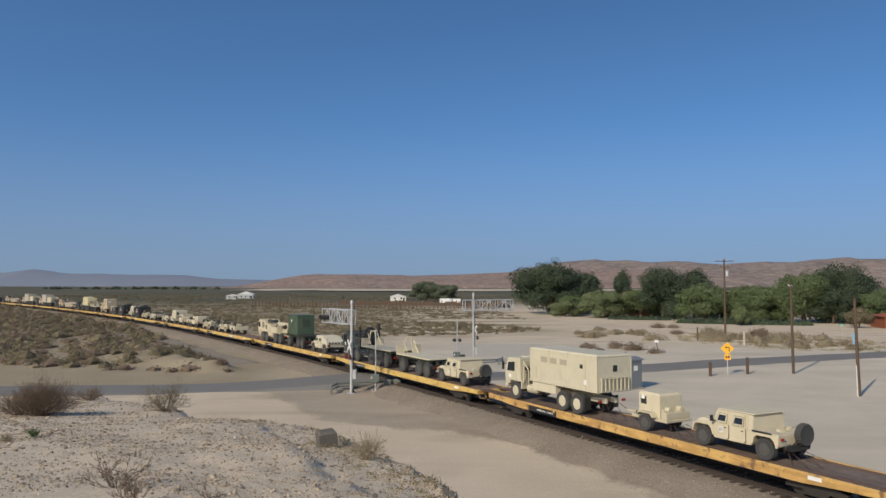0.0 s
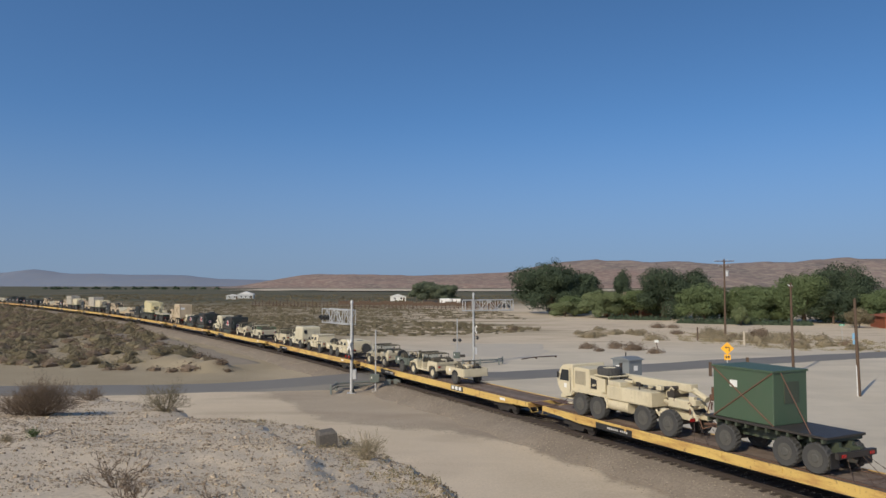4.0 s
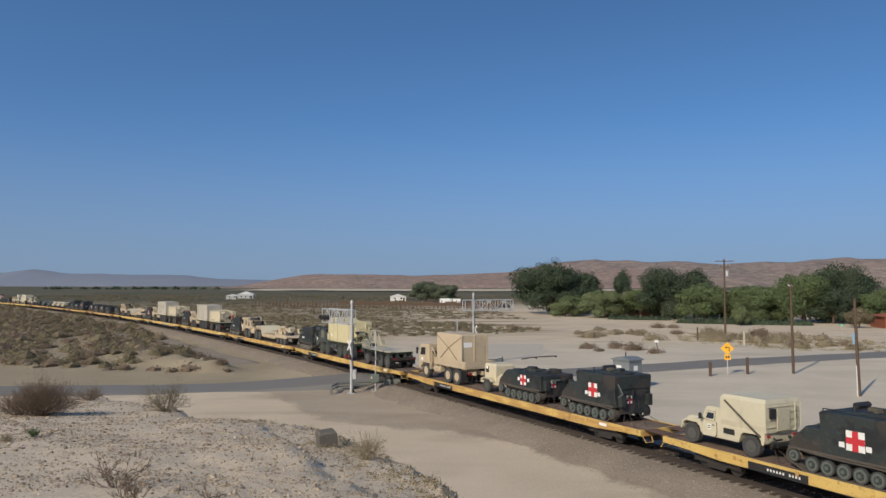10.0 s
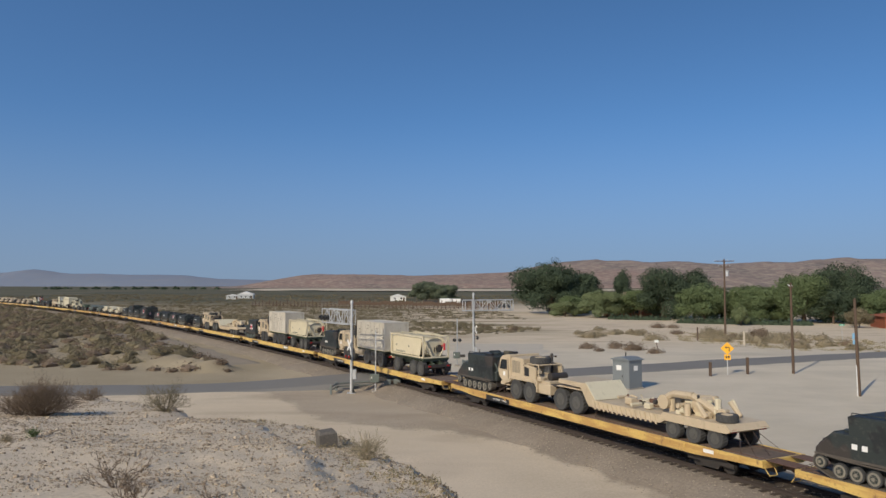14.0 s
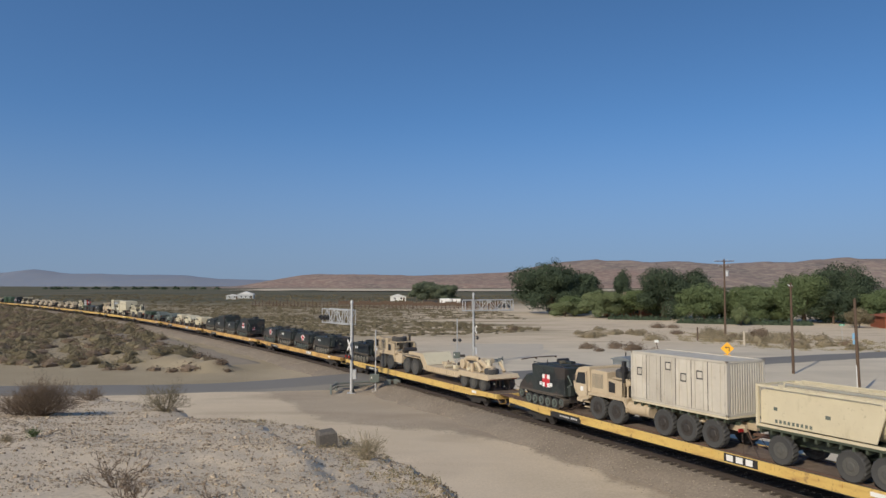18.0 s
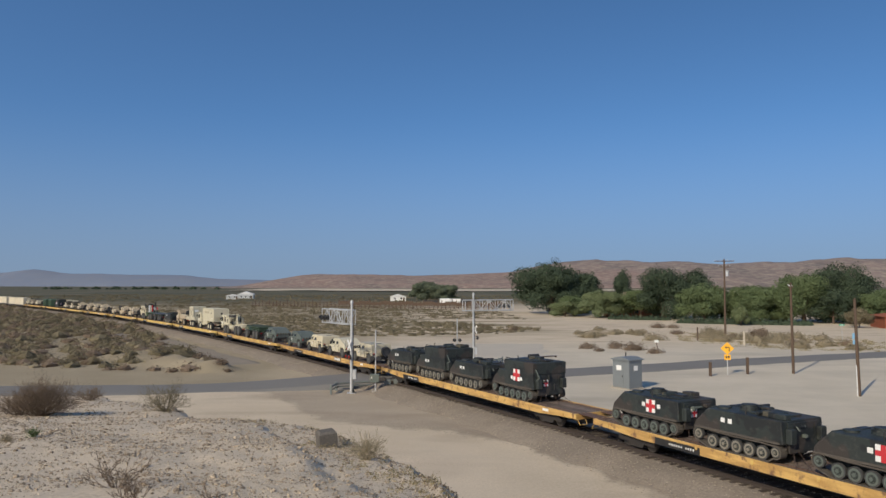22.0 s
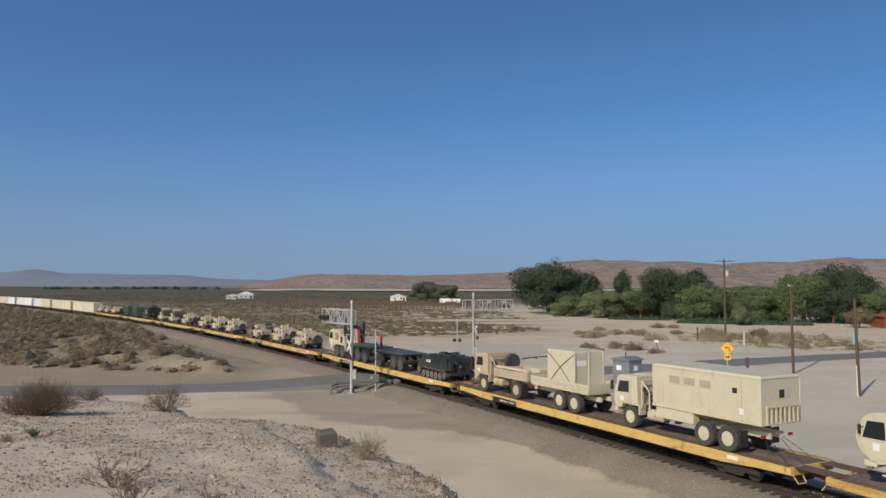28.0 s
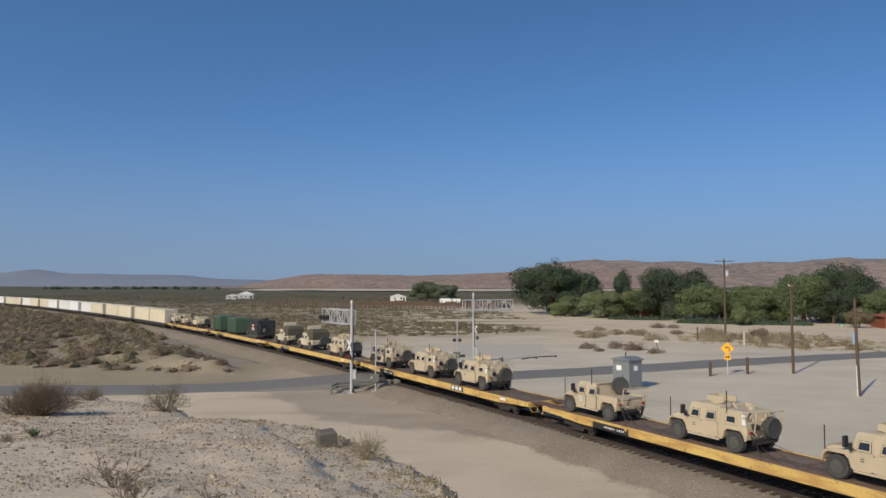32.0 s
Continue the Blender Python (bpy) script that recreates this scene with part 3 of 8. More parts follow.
def sill_board(car, x, length, letters):
    """A black name board on the sill with rows of white bars where the car's mark stands."""
    b = bm_()
    box(b, x - length / 2, x + length / 2, 1.362, 1.37, -0.425, -0.09)
    part("name_board", b, BLACK, car, "black board with white reporting mark bars")
    b = bm_()
    u = x - length / 2 + 0.35
    for i in range(letters):
        w = 0.075
        if i != 4:
            box(b, u, u + w, 1.372, 1.376, -0.305, -0.205)
        u += 0.15
    part("mark", b, WHITE, car, "white bars of the reporting mark")


def rolled(ob, s0, z=DECK_Z):
    RIDERS.append((ob, s0, z))
    x, y, h = on_line(s0 + train_shift(0))
    ob.matrix_basis = pose(x, y, z, 0, 0, 90 - math.degrees(h))
    return ob


LOGO = -4.4
first = flat_car()
CARS = [first] + [copy_thing(first, Matrix()) for _ in range(23)]
for i, car in enumerate(CARS):
    k = i - 1
    rolled(car, -250.0 + PITCH * k - DECK_LEN / 2 - 0.03)
    sill_board(car, DECK_LEN / 2 - 6.3 + 0.3 * math.sin(k * 2.1), 2.9, 11)
    if k in (0, 12, 13, 14):
        for q in car.children:
            if q.name.startswith(("side_sill", "end_sill")):
                q.material_slots[0].link = "OBJECT"
                q.material_slots[0].material = RUSTYELLOW
    if k in (3, 10, 12, 14, 19):
        part("mark_ground", box(bm_(), LOGO - 1.28, LOGO + 0.52, 1.361, 1.365, -0.36, 0.0), BLACK, car, "dark ground of the owner's mark")
        for n in range(3):
            part("logo_bar", box(bm_(), LOGO + 0.02 - n * 0.52, LOGO + 0.38 - n * 0.52, 1.366, 1.370, -0.31, -0.05), WHITE, car, "white block of the owner's mark")
    b = bm_()
    box(b, -DECK_LEN / 2 + 2.6, -DECK_LEN / 2 + 3.2, 1.362, 1.367, -0.22, -0.06)
    part("data_panel", b, WHITE, car, "small white data panel")


# ---------------------------------------------------------------- loads: wheels and shared fittings
def camouflage(name="woodland_camouflage", k=1.0):
    m, nt, b = shader(name, 0.62)
    c = mix(nt, spots(nt, 0.75, 0.50, 0.53, 2), (0.026 * k, 0.033 * k, 0.031 * k), (0.016 * k, 0.019 * k, 0.019 * k))
    c = mix(nt, spots(nt, 0.55, 0.56, 0.59, 2, rough=0.4), c, (0.043 * k, 0.036 * k, 0.031 * k))
    c = mix(nt, spots(nt, 6.0, 0.55, 1.0), c, (0.11, 0.10, 0.085))
    nt.links.new(c, b.inputs["Base Color"])
    bump(nt, b, spots(nt, 16, 0.3, 0.7), 0.2, 0.01)
    return m


CAMO = camouflage()
FADEDCAMO = camouflage("faded_camouflage", 2.1)
TRACKPAD = paint("dusty_track_steel", (0.085, 0.075, 0.065), (0.20, 0.17, 0.135), 0.85, 0.2)
DUSTY = paint("dusty_olive_wheel", (0.20, 0.185, 0.15), (0.33, 0.285, 0.22), 0.85)
LIGHTLENS = paint("lamp_lens", (0.6, 0.6, 0.55), (0.4, 0.4, 0.38), 0.2)
REDLENS = paint("red_lens", (0.35, 0.02, 0.02), (0.2, 0.02, 0.02), 0.25)
RIMDARK = paint("dark_dusty_rim", (0.075, 0.075, 0.07), (0.15, 0.135, 0.11), 0.7)
CLOTH = paint("rolled_tarpaulin", (0.105, 0.095, 0.072), (0.055, 0.052, 0.045), 0.95)


def wheel(parent, x, y, z, r, w, rim=None, name="wheel"):
    """A tyre with a dished rim that faces outwards."""
    rim = rim or SAND
    key = (r, w, rim.name, y > 0)
    if key not in MESHES:
        b = tyre(bm_(), 0, 0, 0, r, w, 40)
        for q in b.verts:      # tread: every other rib stands back
            if math.hypot(q.co.x, q.co.z) > 0.97 * r and round(math.atan2(q.co.z, q.co.x) / (2 * math.pi / 40)) % 2 == (q.co.y > 0):
                q.co.x, q.co.z = q.co.x * 0.945, q.co.z * 0.945
        t = part(name, b, RUBBER, parent, "black ribbed tyre")
        s = 1 if y > 0 else -1
        b = bm_()
        cyl(b, (0, s * w * 0.36, 0), (0, s * w * 0.46, 0), r * 0.54, 18)
        cyl(b, (0, s * w * 0.45, 0), (0, s * w * 0.52, 0), r * 0.30, 12, r * 0.22)
        for i in range(8):
            a = i * math.pi / 4
            cyl(b, (r * 0.38 * math.cos(a), s * w * 0.44, r * 0.38 * math.sin(a)), (r * 0.38 * math.cos(a), s * w * 0.50, r * 0.38 * math.sin(a)), r * 0.045, 6)
        q = part("rim", b, rim, t)
        MESHES[key] = (t.data, q.data)
    else:
        t = new(name, MESHES[key][0])
        t.parent = parent
        tagged(t, "black ribbed tyre")
        q = new("rim", MESHES[key][1])
        q.parent = t
    t.matrix_basis = moved(x, y, z)
    return t


def wheels(parent, xs, y, r, w, rim=None):
    for x in xs:
        for s in (1, -1):
            wheel(parent, x, s * y, r, r, w, rim)


def clutter(parent, seed, n, x, y, z, mats, size=0.12, name="fitting"):
    """Small pipes, cans and boxes that crowd a part of a vehicle."""
    rnd = random.Random(seed)
    for i in range(n):
        p = Vector((rnd.uniform(*x), rnd.uniform(*y), rnd.uniform(*z)))
        k = size * rnd.uniform(0.5, 1.5)
        b = bm_()
        if i % 3 == 0:
            box(b, p.x - k, p.x + k, p.y - k * 0.8, p.y + k * 0.8, p.z - k * 0.7, p.z + k * 0.7, k * 0.15)
        elif i % 3 == 1:
            d = Vector(rnd.choice(((1, 0, 0), (0, 1, 0), (0, 0, 1), (0.7, 0, 0.7))))
            cyl(b, p - d * k * 1.6, p + d * k * 1.6, k * 0.45, 8)
        else:
            q = p + Vector((rnd.uniform(-3, 3) * k, rnd.uniform(-1, 1) * k, rnd.uniform(-2, 2) * k))
            bars(b, [p, (p + q) / 2 + Vector((0, 0, k)), q], k * 0.2)
        part(name, b, rnd.choice(mats), parent)


def ring(x0, x1, w, z, back=0.0):
    return [(x0, -w, z), (x1, -w, z), (x1, w, z), (x0, w, z)]


def panel(parent, name, mat, pts, y, t=0.02, label=""):
    """A thin plate on the side at y with an outline of (x, z)."""
    s = 1 if y > 0 else -1
    return part(name, prism(bm_(), pts, y, y + s * t), mat, parent, label)


def bm_chain(a, e):
    b, a, e = bm_(), Vector(a), Vector(e)
    for i in range(12):
        cyl(b, a.lerp(e, i / 12), a.lerp(e, (i + 0.9) / 12), 0.019 if i % 2 else 0.011, 5)
    return b


def chains(parent, x, reach, y=0.75, z=0.42):
    """Tie-down chains from the axle to the deck, some of them crossed."""
    for s in (1, -1):
        e = part("tie_chain", bm_chain((x, s * y * 0.35, z), (x + reach * 1.9, s * (y + 0.15) * (-0.2 if s < 0 else 1), 0.03)), CHAIN, parent, "rusty tie-down chain")
    for s in (1, -1):
        b = bm_()
        a, e = Vector((x, s * y * 0.6, z)), Vector((x + reach, s * (y + 0.35), 0.02))
        n = 9
        for i in range(n):
            p, q = a.lerp(e, i / n), a.lerp(e, (i + 0.9) / n)
            cyl(b, p, q, 0.019 if i % 2 else 0.011, 5)
        part("tie_chain", b, CHAIN, parent, "rusty tie-down chain")


def arch(cx, cz, r, z0, n=8):
    """Points of a wheel arch from front to rear at the height z0."""
    a0 = math.asin(max(-1, min(1, (z0 - cz) / r)))
    return [(cx + r * math.cos(a0 + (math.pi - 2 * a0) * i / n), cz + r * math.sin(a0 + (math.pi - 2 * a0) * i / n)) for i in range(n + 1)]


def notch(cx, grow=1.0):
    """Points of an angular wheel arch from front to rear."""
    return [(cx + x * grow, 0.62 + (z - 0.62) * grow) for x, z in ((0.58, 0.62), (0.50, 0.88), (0.35, 1.01), (-0.35, 1.01), (-0.52, 0.86), (-0.60, 0.62))]


def pile(parent, seed, n, x, y, z, size=0.2):
    """A heap of packs, rolls and boxes under straps."""
    clutter(parent, seed, n, x, y, z, (CLOTH, CLOTH, CANVAS, TAN, BLACK), size, "stowed_gear")


# ---------------------------------------------------------------- light army utility truck, in several bodies
def utility(style, coat, label, roof=None, rim=None, spare=True):
    v = thing("utility_truck", label, "army truck", "army utility trucks on the train")
    roof = roof or coat
    rim = rim or (coat if style in ("open", "slats", "pick") else RIMDARK)
    wb, r = -3.36, 0.475
    gap = {"open": [(-2.44, 1.14), (-2.40, 0.64), (-1.64, 0.64), (-1.60, 1.14), (-1.50, 1.14), (-1.46, 0.64), (-0.76, 0.64), (-0.66, 1.14)], "pick": [(-1.60, 1.14), (-1.52, 0.64), (-0.76, 0.64), (-0.66, 1.14)]}
    gap["slats"] = gap["pick"]
    low = [(0.60, 0.60)] + notch(0) + [(-0.70, 0.50), (-2.68, 0.50)] + notch(wb) + [(-4.02, 0.66), (-4.06, 1.14)] + gap.get(style, []) + [(-0.56, 1.14), (-0.56, 1.20), (-0.1, 1.16), (0.52, 1.04), (0.64, 0.95)]
    part("body", prism(bm_(), low, -1.05, 1.05, 0.03), coat, v)
    b = bm_()
    loft(b, [ring(-0.58, 0.54, 0.86, 1.06), ring(-0.58, 0.36, 0.74, 1.215)])
    box(b, -0.42, -0.12, -0.2, 0.2, 1.20, 1.25, 0.02)
    part("bonnet", b, coat, v)
    part("chassis", box(box(bm_(), -4.0, 0.55, -0.45, 0.45, 0.38, 0.6), -3.4, -3.3, -0.9, 0.9, 0.40, 0.52), STEEL, v)
    part("front_bumper", box(bm_(), 0.62, 0.76, -0.85, 0.85, 0.58, 0.78, 0.02), coat, v)
    part("rear_bumper", box(bm_(), -4.22, -4.06, -0.75, 0.75, 0.55, 0.70, 0.02), BLACK, v)
    for s in (1, -1):
        part("headlamp", cyl(bm_(), (0.6, s * 0.72, 0.93), (0.66, s * 0.72, 0.93), 0.09, 12), LIGHTLENS, v)
        part("tail_light", box(bm_(), -4.10, -4.05, s * 0.80 - 0.08, s * 0.80 + 0.08, 0.92, 1.02), REDLENS, v)
        if style in ("open", "pick", "slats"):
            part("mirror", box(bar_mirror(s), -0.68, -0.62, s * 1.16, s * 1.30, 1.34, 1.56, 0.015), BLACK, v)
    b = bm_()
    for i in range(7):
        box(b, 0.615, 0.635, -0.52 + i * 0.16, -0.44 + i * 0.16, 0.78, 1.02)
    part("grille", b, BLACK, v)
    wheels(v, (0, wb), 0.91, r, 0.33, rim)
    b = bm_()
    bars(b, [(0.70, -0.5, 0.78), (0.74, -0.5, 1.12), (0.74, 0.5, 1.12), (0.70, 0.5, 0.78)], 0.025)
    part("brush_guard", b, coat, v)
    chains(v, -4.05, -0.75)
    chains(v, 0.6, 0.7)
    doors = style not in ("open", "pick", "slats")
    armour = style.startswith("armour")
    top = 1.84 if not armour else 1.93
    if doors:
        x1 = {"armour_pick": -2.25}.get(style, -1.72 if style.startswith("shelter") else -2.52)
        part("cab", loft(bm_(), [ring(x1, -0.57, 1.035, 1.12), ring(x1 + 0.01, -0.80, 0.945, top - 0.05), ring(x1 + 0.06, -0.90, 0.87, top)]), roof, v)
        xs = ((-0.68, -1.50), (-1.57, -2.42)) if x1 < -2.2 else ((-0.68, -1.50),)
        for a, c in xs:
            for s in (1, -1):
                y = s * 1.05
                d = panel(v, "door", coat, [(a, 0.52), (a - 0.04, 1.16), (c, 1.16), (c, 0.62), (c + 0.12, 0.52)], y, 0.03 if not armour else 0.06)
                panel(d, "door_gap", BLACK, [(a + 0.025, 0.50), (a - 0.015, 1.17), (c - 0.025, 1.17), (c - 0.025, 0.60), (c + 0.10, 0.50)], s * 1.051, 0.008, "dark gap round the door")
                f = part("window_frame", quad_plate([(a - 0.08, s * 1.045, 1.16), (c + 0.02, s * 1.045, 1.16), (c + 0.04, s * 0.965, top - 0.12), (a - 0.20, s * 0.965, top - 0.12)], s * 0.03), coat, d)
                if s > 0:
                    part("window_gap", quad_plate([(a - 0.16, s * 1.064, 1.22), (c + 0.09, s * 1.064, 1.22), (c + 0.10, s * 1.0, 1.64), (a - 0.23, s * 1.0, 1.64)], s * 0.012), BLACK, d)
                    part("window_rim", quad_plate([(a - 0.18, s * 1.068, 1.235), (c + 0.11, s * 1.068, 1.235), (c + 0.12, s * 1.005, 1.625), (a - 0.245, s * 1.005, 1.625)], s * 0.022), coat, d)
                    part("door_swage", box(bm_(), c + 0.14, a - 0.12, s * 1.078, s * 1.088 + s * 0.03 * armour, 0.70, 0.735), coat, d)
                part("pane", quad_plate([(a - 0.235, s * 1.072, 1.31), (c + 0.165, s * 1.072, 1.31), (c + 0.17, s * 1.02, 1.57), (a - 0.285, s * 1.02, 1.57)], s * 0.030), GLASS, d)
                part("handle", box(bm_(), c + 0.10, c + 0.22, s * 1.085 - 0.015, s * 1.085 + 0.015, 1.02, 1.06), BLACK, d)
        for s in (1, -1):
            part("windscreen", quad_plate([(-0.61, s * 0.06, 1.26), (-0.61, s * 0.92, 1.26), (-0.77, s * 0.88, top - 0.12), (-0.77, s * 0.06, top - 0.12)], 0.0, (0.03, 0, 0.01)), GLASS, v)
    if style == "soft":      # hard cab with a flat-backed cover and the spare wheel behind
        part("rear_cover", loft(bm_(), [ring(-2.78, -2.50, 1.01, 1.12), ring(-2.76, -2.50, 0.95, 1.68), ring(-2.68, -2.50, 0.88, 1.80)]), CANVAS, v)
        part("cargo_bed", box(bm_(), -4.05, -2.8, -1.02, 1.02, 1.12, 1.18, 0.02), coat, v)
        part("roof_edge", box(bm_(), -2.84, -0.86, -0.99, 0.99, 1.79, 1.85, 0.025), CANVAS, v)
        clutter(v, 71, 9, (-3.9, -3.0), (-0.8, 0.9), (1.15, 1.32), (coat, coat, CANVAS), 0.12)
        part("louvre", box(bm_(), -3.75, -2.75, 1.05, 1.065, 1.12, 1.20), BLACK, v)
    if style == "hard":      # full-length square cover
        part("rear_cover", loft(bm_(), [ring(-4.02, -2.51, 1.03, 1.12), ring(-3.98, -2.51, 0.945, 1.77), ring(-3.9, -2.51, 0.87, 1.825)]), roof, v)
        part("louvre", box(bm_(), -3.75, -2.75, 1.05, 1.065, 1.12, 1.20), BLACK, v)
        part("roof_vent", cyl(bm_(), (-3.4, 0, 1.81), (-3.4, 0, 1.85), 0.28, 16), BLACK, v)
    if style == "slant":     # sloping back
        b = loft(bm_(), [ring(-4.03, -2.51, 1.03, 1.12), [(-3.98, -1.0, 1.24), (-2.51, -0.92, 1.81), (-2.51, 0.92, 1.81), (-3.98, 1.0, 1.24)]])
        part("sloping_back", b, roof, v)
        part("back_window", quad_plate([(-3.3, 0.25, 1.52), (-3.3, 0.75, 1.52), (-2.8, 0.72, 1.71), (-2.8, 0.25, 1.71)], 0.0, (0, 0, 0.03)), coat, v)
        b = bm_()
        for y in (-0.7, -0.35, 0, 0.35, 0.7):
            cyl(b, (-4.08, y, 1.05), (-4.02, y, 1.22), 0.10, 8)
        part("stowed_packs", b, CLOTH, v)
        part("antenna", cyl(bm_(), (-3.95, 0.9, 1.15), (-3.95, 0.9, 1.75), 0.018, 6), BLACK, v)
    if style in ("soft", "hard", "armour", "open") and spare:
        wheel(v, -4.24, -0.35, 1.16, r, 0.30, rim, "spare_wheel").matrix_basis = pose(-4.26, -0.30, 1.12, 0, 0, 90)
        part("wheel_carrier", box(bars(bm_(), [(-4.1, -0.7, 0.65), (-4.25, -0.3, 1.1), (-4.1, 0.3, 0.65)], 0.035), -4.3, -4.05, -0.6, 0.6, 0.5, 0.62), BLACK, v)
    if style in ("open", "pick", "slats"):
        b = bm_()
        bars(b, [(-0.58, 0.96, 1.14), (-0.76, 0.92, 1.80), (-0.76, -0.92, 1.80), (-0.58, -0.96, 1.14)], 0.035)
        bars(b, [(-1.55, 0.98, 1.14), (-1.55, 0.93, 1.82), (-1.55, -0.93, 1.82), (-1.55, -0.98, 1.14)], 0.035)
        part("windscreen_frame", b, coat, v)
        part("windscreen", quad_plate([(-0.62, 0.88, 1.25), (-0.62, -0.88, 1.25), (-0.75, -0.86, 1.74), (-0.75, 0.86, 1.74)], 0.0, (0.008, 0, 0)), CLEAR, v)
        n = 2 if style == "open" else 1
        for i in range(n):
            for s in (0.5, -0.5):
                b = bm_()
                box(b, -1.45 - 0.88 * i, -0.95 - 0.88 * i, s - 0.26, s + 0.26, 0.60, 0.92, 0.04)
                prism(b, [(-1.33 - 0.88 * i, 0.9), (-1.43 - 0.88 * i, 1.48), (-1.53 - 0.88 * i, 1.48), (-1.45 - 0.88 * i, 0.9)], s - 0.24, s + 0.24)
                part("seat", b, CLOTH, v, "dark canvas seat")
        part("steering_wheel", cyl(bm_(), (-0.80, 0.5, 1.20), (-0.84, 0.5, 1.22), 0.2, 14), BLACK, v)
        part("gear_tunnel", box(bm_(), -2.38, -0.68, -0.22, 0.22, 0.6, 0.95, 0.03), BLACK, v)
        b = bm_()
        xe = -2.45 if style == "open" else -1.6
        for s in (0.92, -0.92):
            bars(b, [(-0.76, s, 1.80), (-1.55, s, 1.84), (xe, s, 1.82), (xe - 0.05, s, 1.14)], 0.03)
        for x in (-1.1, -1.55, -2.0, -2.44):
            if x > xe - 0.2:
                cyl(b, (x, -0.88, 1.83), (x, 0.88, 1.83), 0.028, 6)
        part("roof_bows", b, CLOTH if style != "slats" else coat, v, "dark canvas-wrapped roof bows")
        part("tarpaulin_roll", cyl(bm_(), (-0.9, -0.8, 1.88), (-0.9, 0.8, 1.88), 0.06, 8), CLOTH, v)
        for s in (1, -1):
            part("cargo_side", box(bm_(), -4.04, xe - 0.1, s * 1.0 - 0.04, s * 1.0 + 0.04, 1.12, 1.34, 0.01), coat, v)
        part("tailgate", box(bm_(), -4.10, -4.045, -0.96, 0.96, 1.12, 1.34, 0.01), coat, v)
        part("bed_floor", box(bm_(), -4.03, xe - 0.12, -0.94, 0.94, 1.10, 1.16), BLACK, v, "dark cargo bed floor")
        pile(v, 7 + len(label), 11, (-3.7, -2.75), (-0.75, 0.75), (1.22, 1.42), 0.16)
        part("folded_cover", loft(bm_(), [ring(xe - 0.75, xe - 0.15, 0.80, 1.16), ring(xe - 0.70, xe - 0.20, 0.78, 1.52), ring(xe - 0.55, xe - 0.30, 0.70, 1.60)]), CLOTH, v, "dark folded canvas cover behind the seats")
    if style == "slats":
        for s in (1, -1):
            for z in (1.40, 1.56):
                part("slat", box(bm_(), -4.0, -1.75, s * 1.0 - 0.02, s * 1.0 + 0.02, z, z + 0.12), GREEN, v, "green wooden side slat")
            for x in (-2.05, -2.7, -3.35, -3.95):
                part("stake", box(bm_(), x - 0.03, x + 0.03, s * 0.96 - 0.02, s * 0.96 + 0.02, 1.12, 1.70), GREEN, v)
    if style.startswith("shelter"):
        sh = part("shelter", loft(bm_(), [ring(-4.15, -1.74, 1.02, 1.14), ring(-4.15, -1.74, 1.07, 1.4), ring(-4.15, -1.74, 1.07, 2.36), ring(-4.10, -1.88, 0.98, 2.52)]), coat, v, "box-shaped equipment shelter")
        for z in (1.35, 1.65, 1.95, 2.2):
            part("rib", box(bm_(), -4.19, -4.14, -0.95, 0.95, z, z + 0.04), coat, sh)
        part("rear_door", box(bm_(), -4.235, -4.195, -0.35, 0.45, 1.2, 2.15, 0.01), coat, sh)
        part("vent", box(bm_(), -4.26, -4.2, 0.55, 0.9, 1.75, 2.15), BLACK, sh)
        part("step_locker", box(bm_(), -2.5, -1.9, 1.05, 1.07, 0.78, 1.02), BLACK, v)
        if style == "shelter_strapped":
            part("strap", bars(bm_(), [(-2.0, 1.08, 2.25), (-3.3, 1.10, 1.35), (-3.9, 1.10, 0.95)], 0.05), CLOTH, v)
            b = bm_()
            for z in (1.3, 1.6, 1.9, 2.2):
                cyl(b, (-4.32, -0.9, z), (-4.32, -0.55, z), 0.02, 6)
            bars(b, [(-4.32, -0.9, 1.2), (-4.32, -0.9, 2.4)], 0.02)
            bars(b, [(-4.32, -0.55, 1.2), (-4.32, -0.55, 2.4)], 0.02)
            part("ladder", b, coat, v)
    if armour:
        if style == "armour":
            part("rear_body", loft(bm_(), [ring(-4.05, -2.51, 1.03, 1.12), ring(-3.80, -2.51, 0.95, 1.76), ring(-3.7, -2.51, 0.88, 1.83)]), roof, v)
            b = bm_()
            cyl(b, (-1.75, 0, 1.92), (-1.75, 0, 1.99), 0.48, 20)
            for y in (-0.42, 0.36):
                box(b, -2.25, -1.25, y, y + 0.06, 1.97, 2.25, 0.01)
            box(b, -1.28, -1.22, -0.36, 0.36, 1.97, 2.25)
            part("turret_shield", b, coat, v)
            part("rear_glass", quad_plate([(-3.42, 1.045, 1.33), (-2.98, 1.045, 1.33), (-2.98, 1.01, 1.57), (-3.40, 1.01, 1.57)], 0.0, (0, 0.06, 0)), GLASS, v)
            part("rear_window_frame", quad_plate([(-3.55, 1.035, 1.22), (-2.85, 1.035, 1.22), (-2.85, 0.985, 1.66), (-3.50, 0.985, 1.66)], 0.0, (0, 0.06, 0)), coat, v)
            part("corner_placard", box(bm_(), -3.98, -3.80, 0.98, 1.05, 1.30, 1.72), WHITE, v, "white paper placard on the corner")
            part("armour_plate", box(bm_(), -2.50, -0.62, 1.075, 1.12, 0.56, 1.12, 0.01), coat, v)
            clutter(v, 81, 8, (-4.2, -3.9), (-0.9, 1.0), (1.1, 1.75), (coat, coat, BLACK), 0.11)
            clutter(v, 82, 5, (-3.6, -2.6), (-0.7, 0.7), (1.86, 1.92), (coat, coat, BLACK), 0.10)
        else:
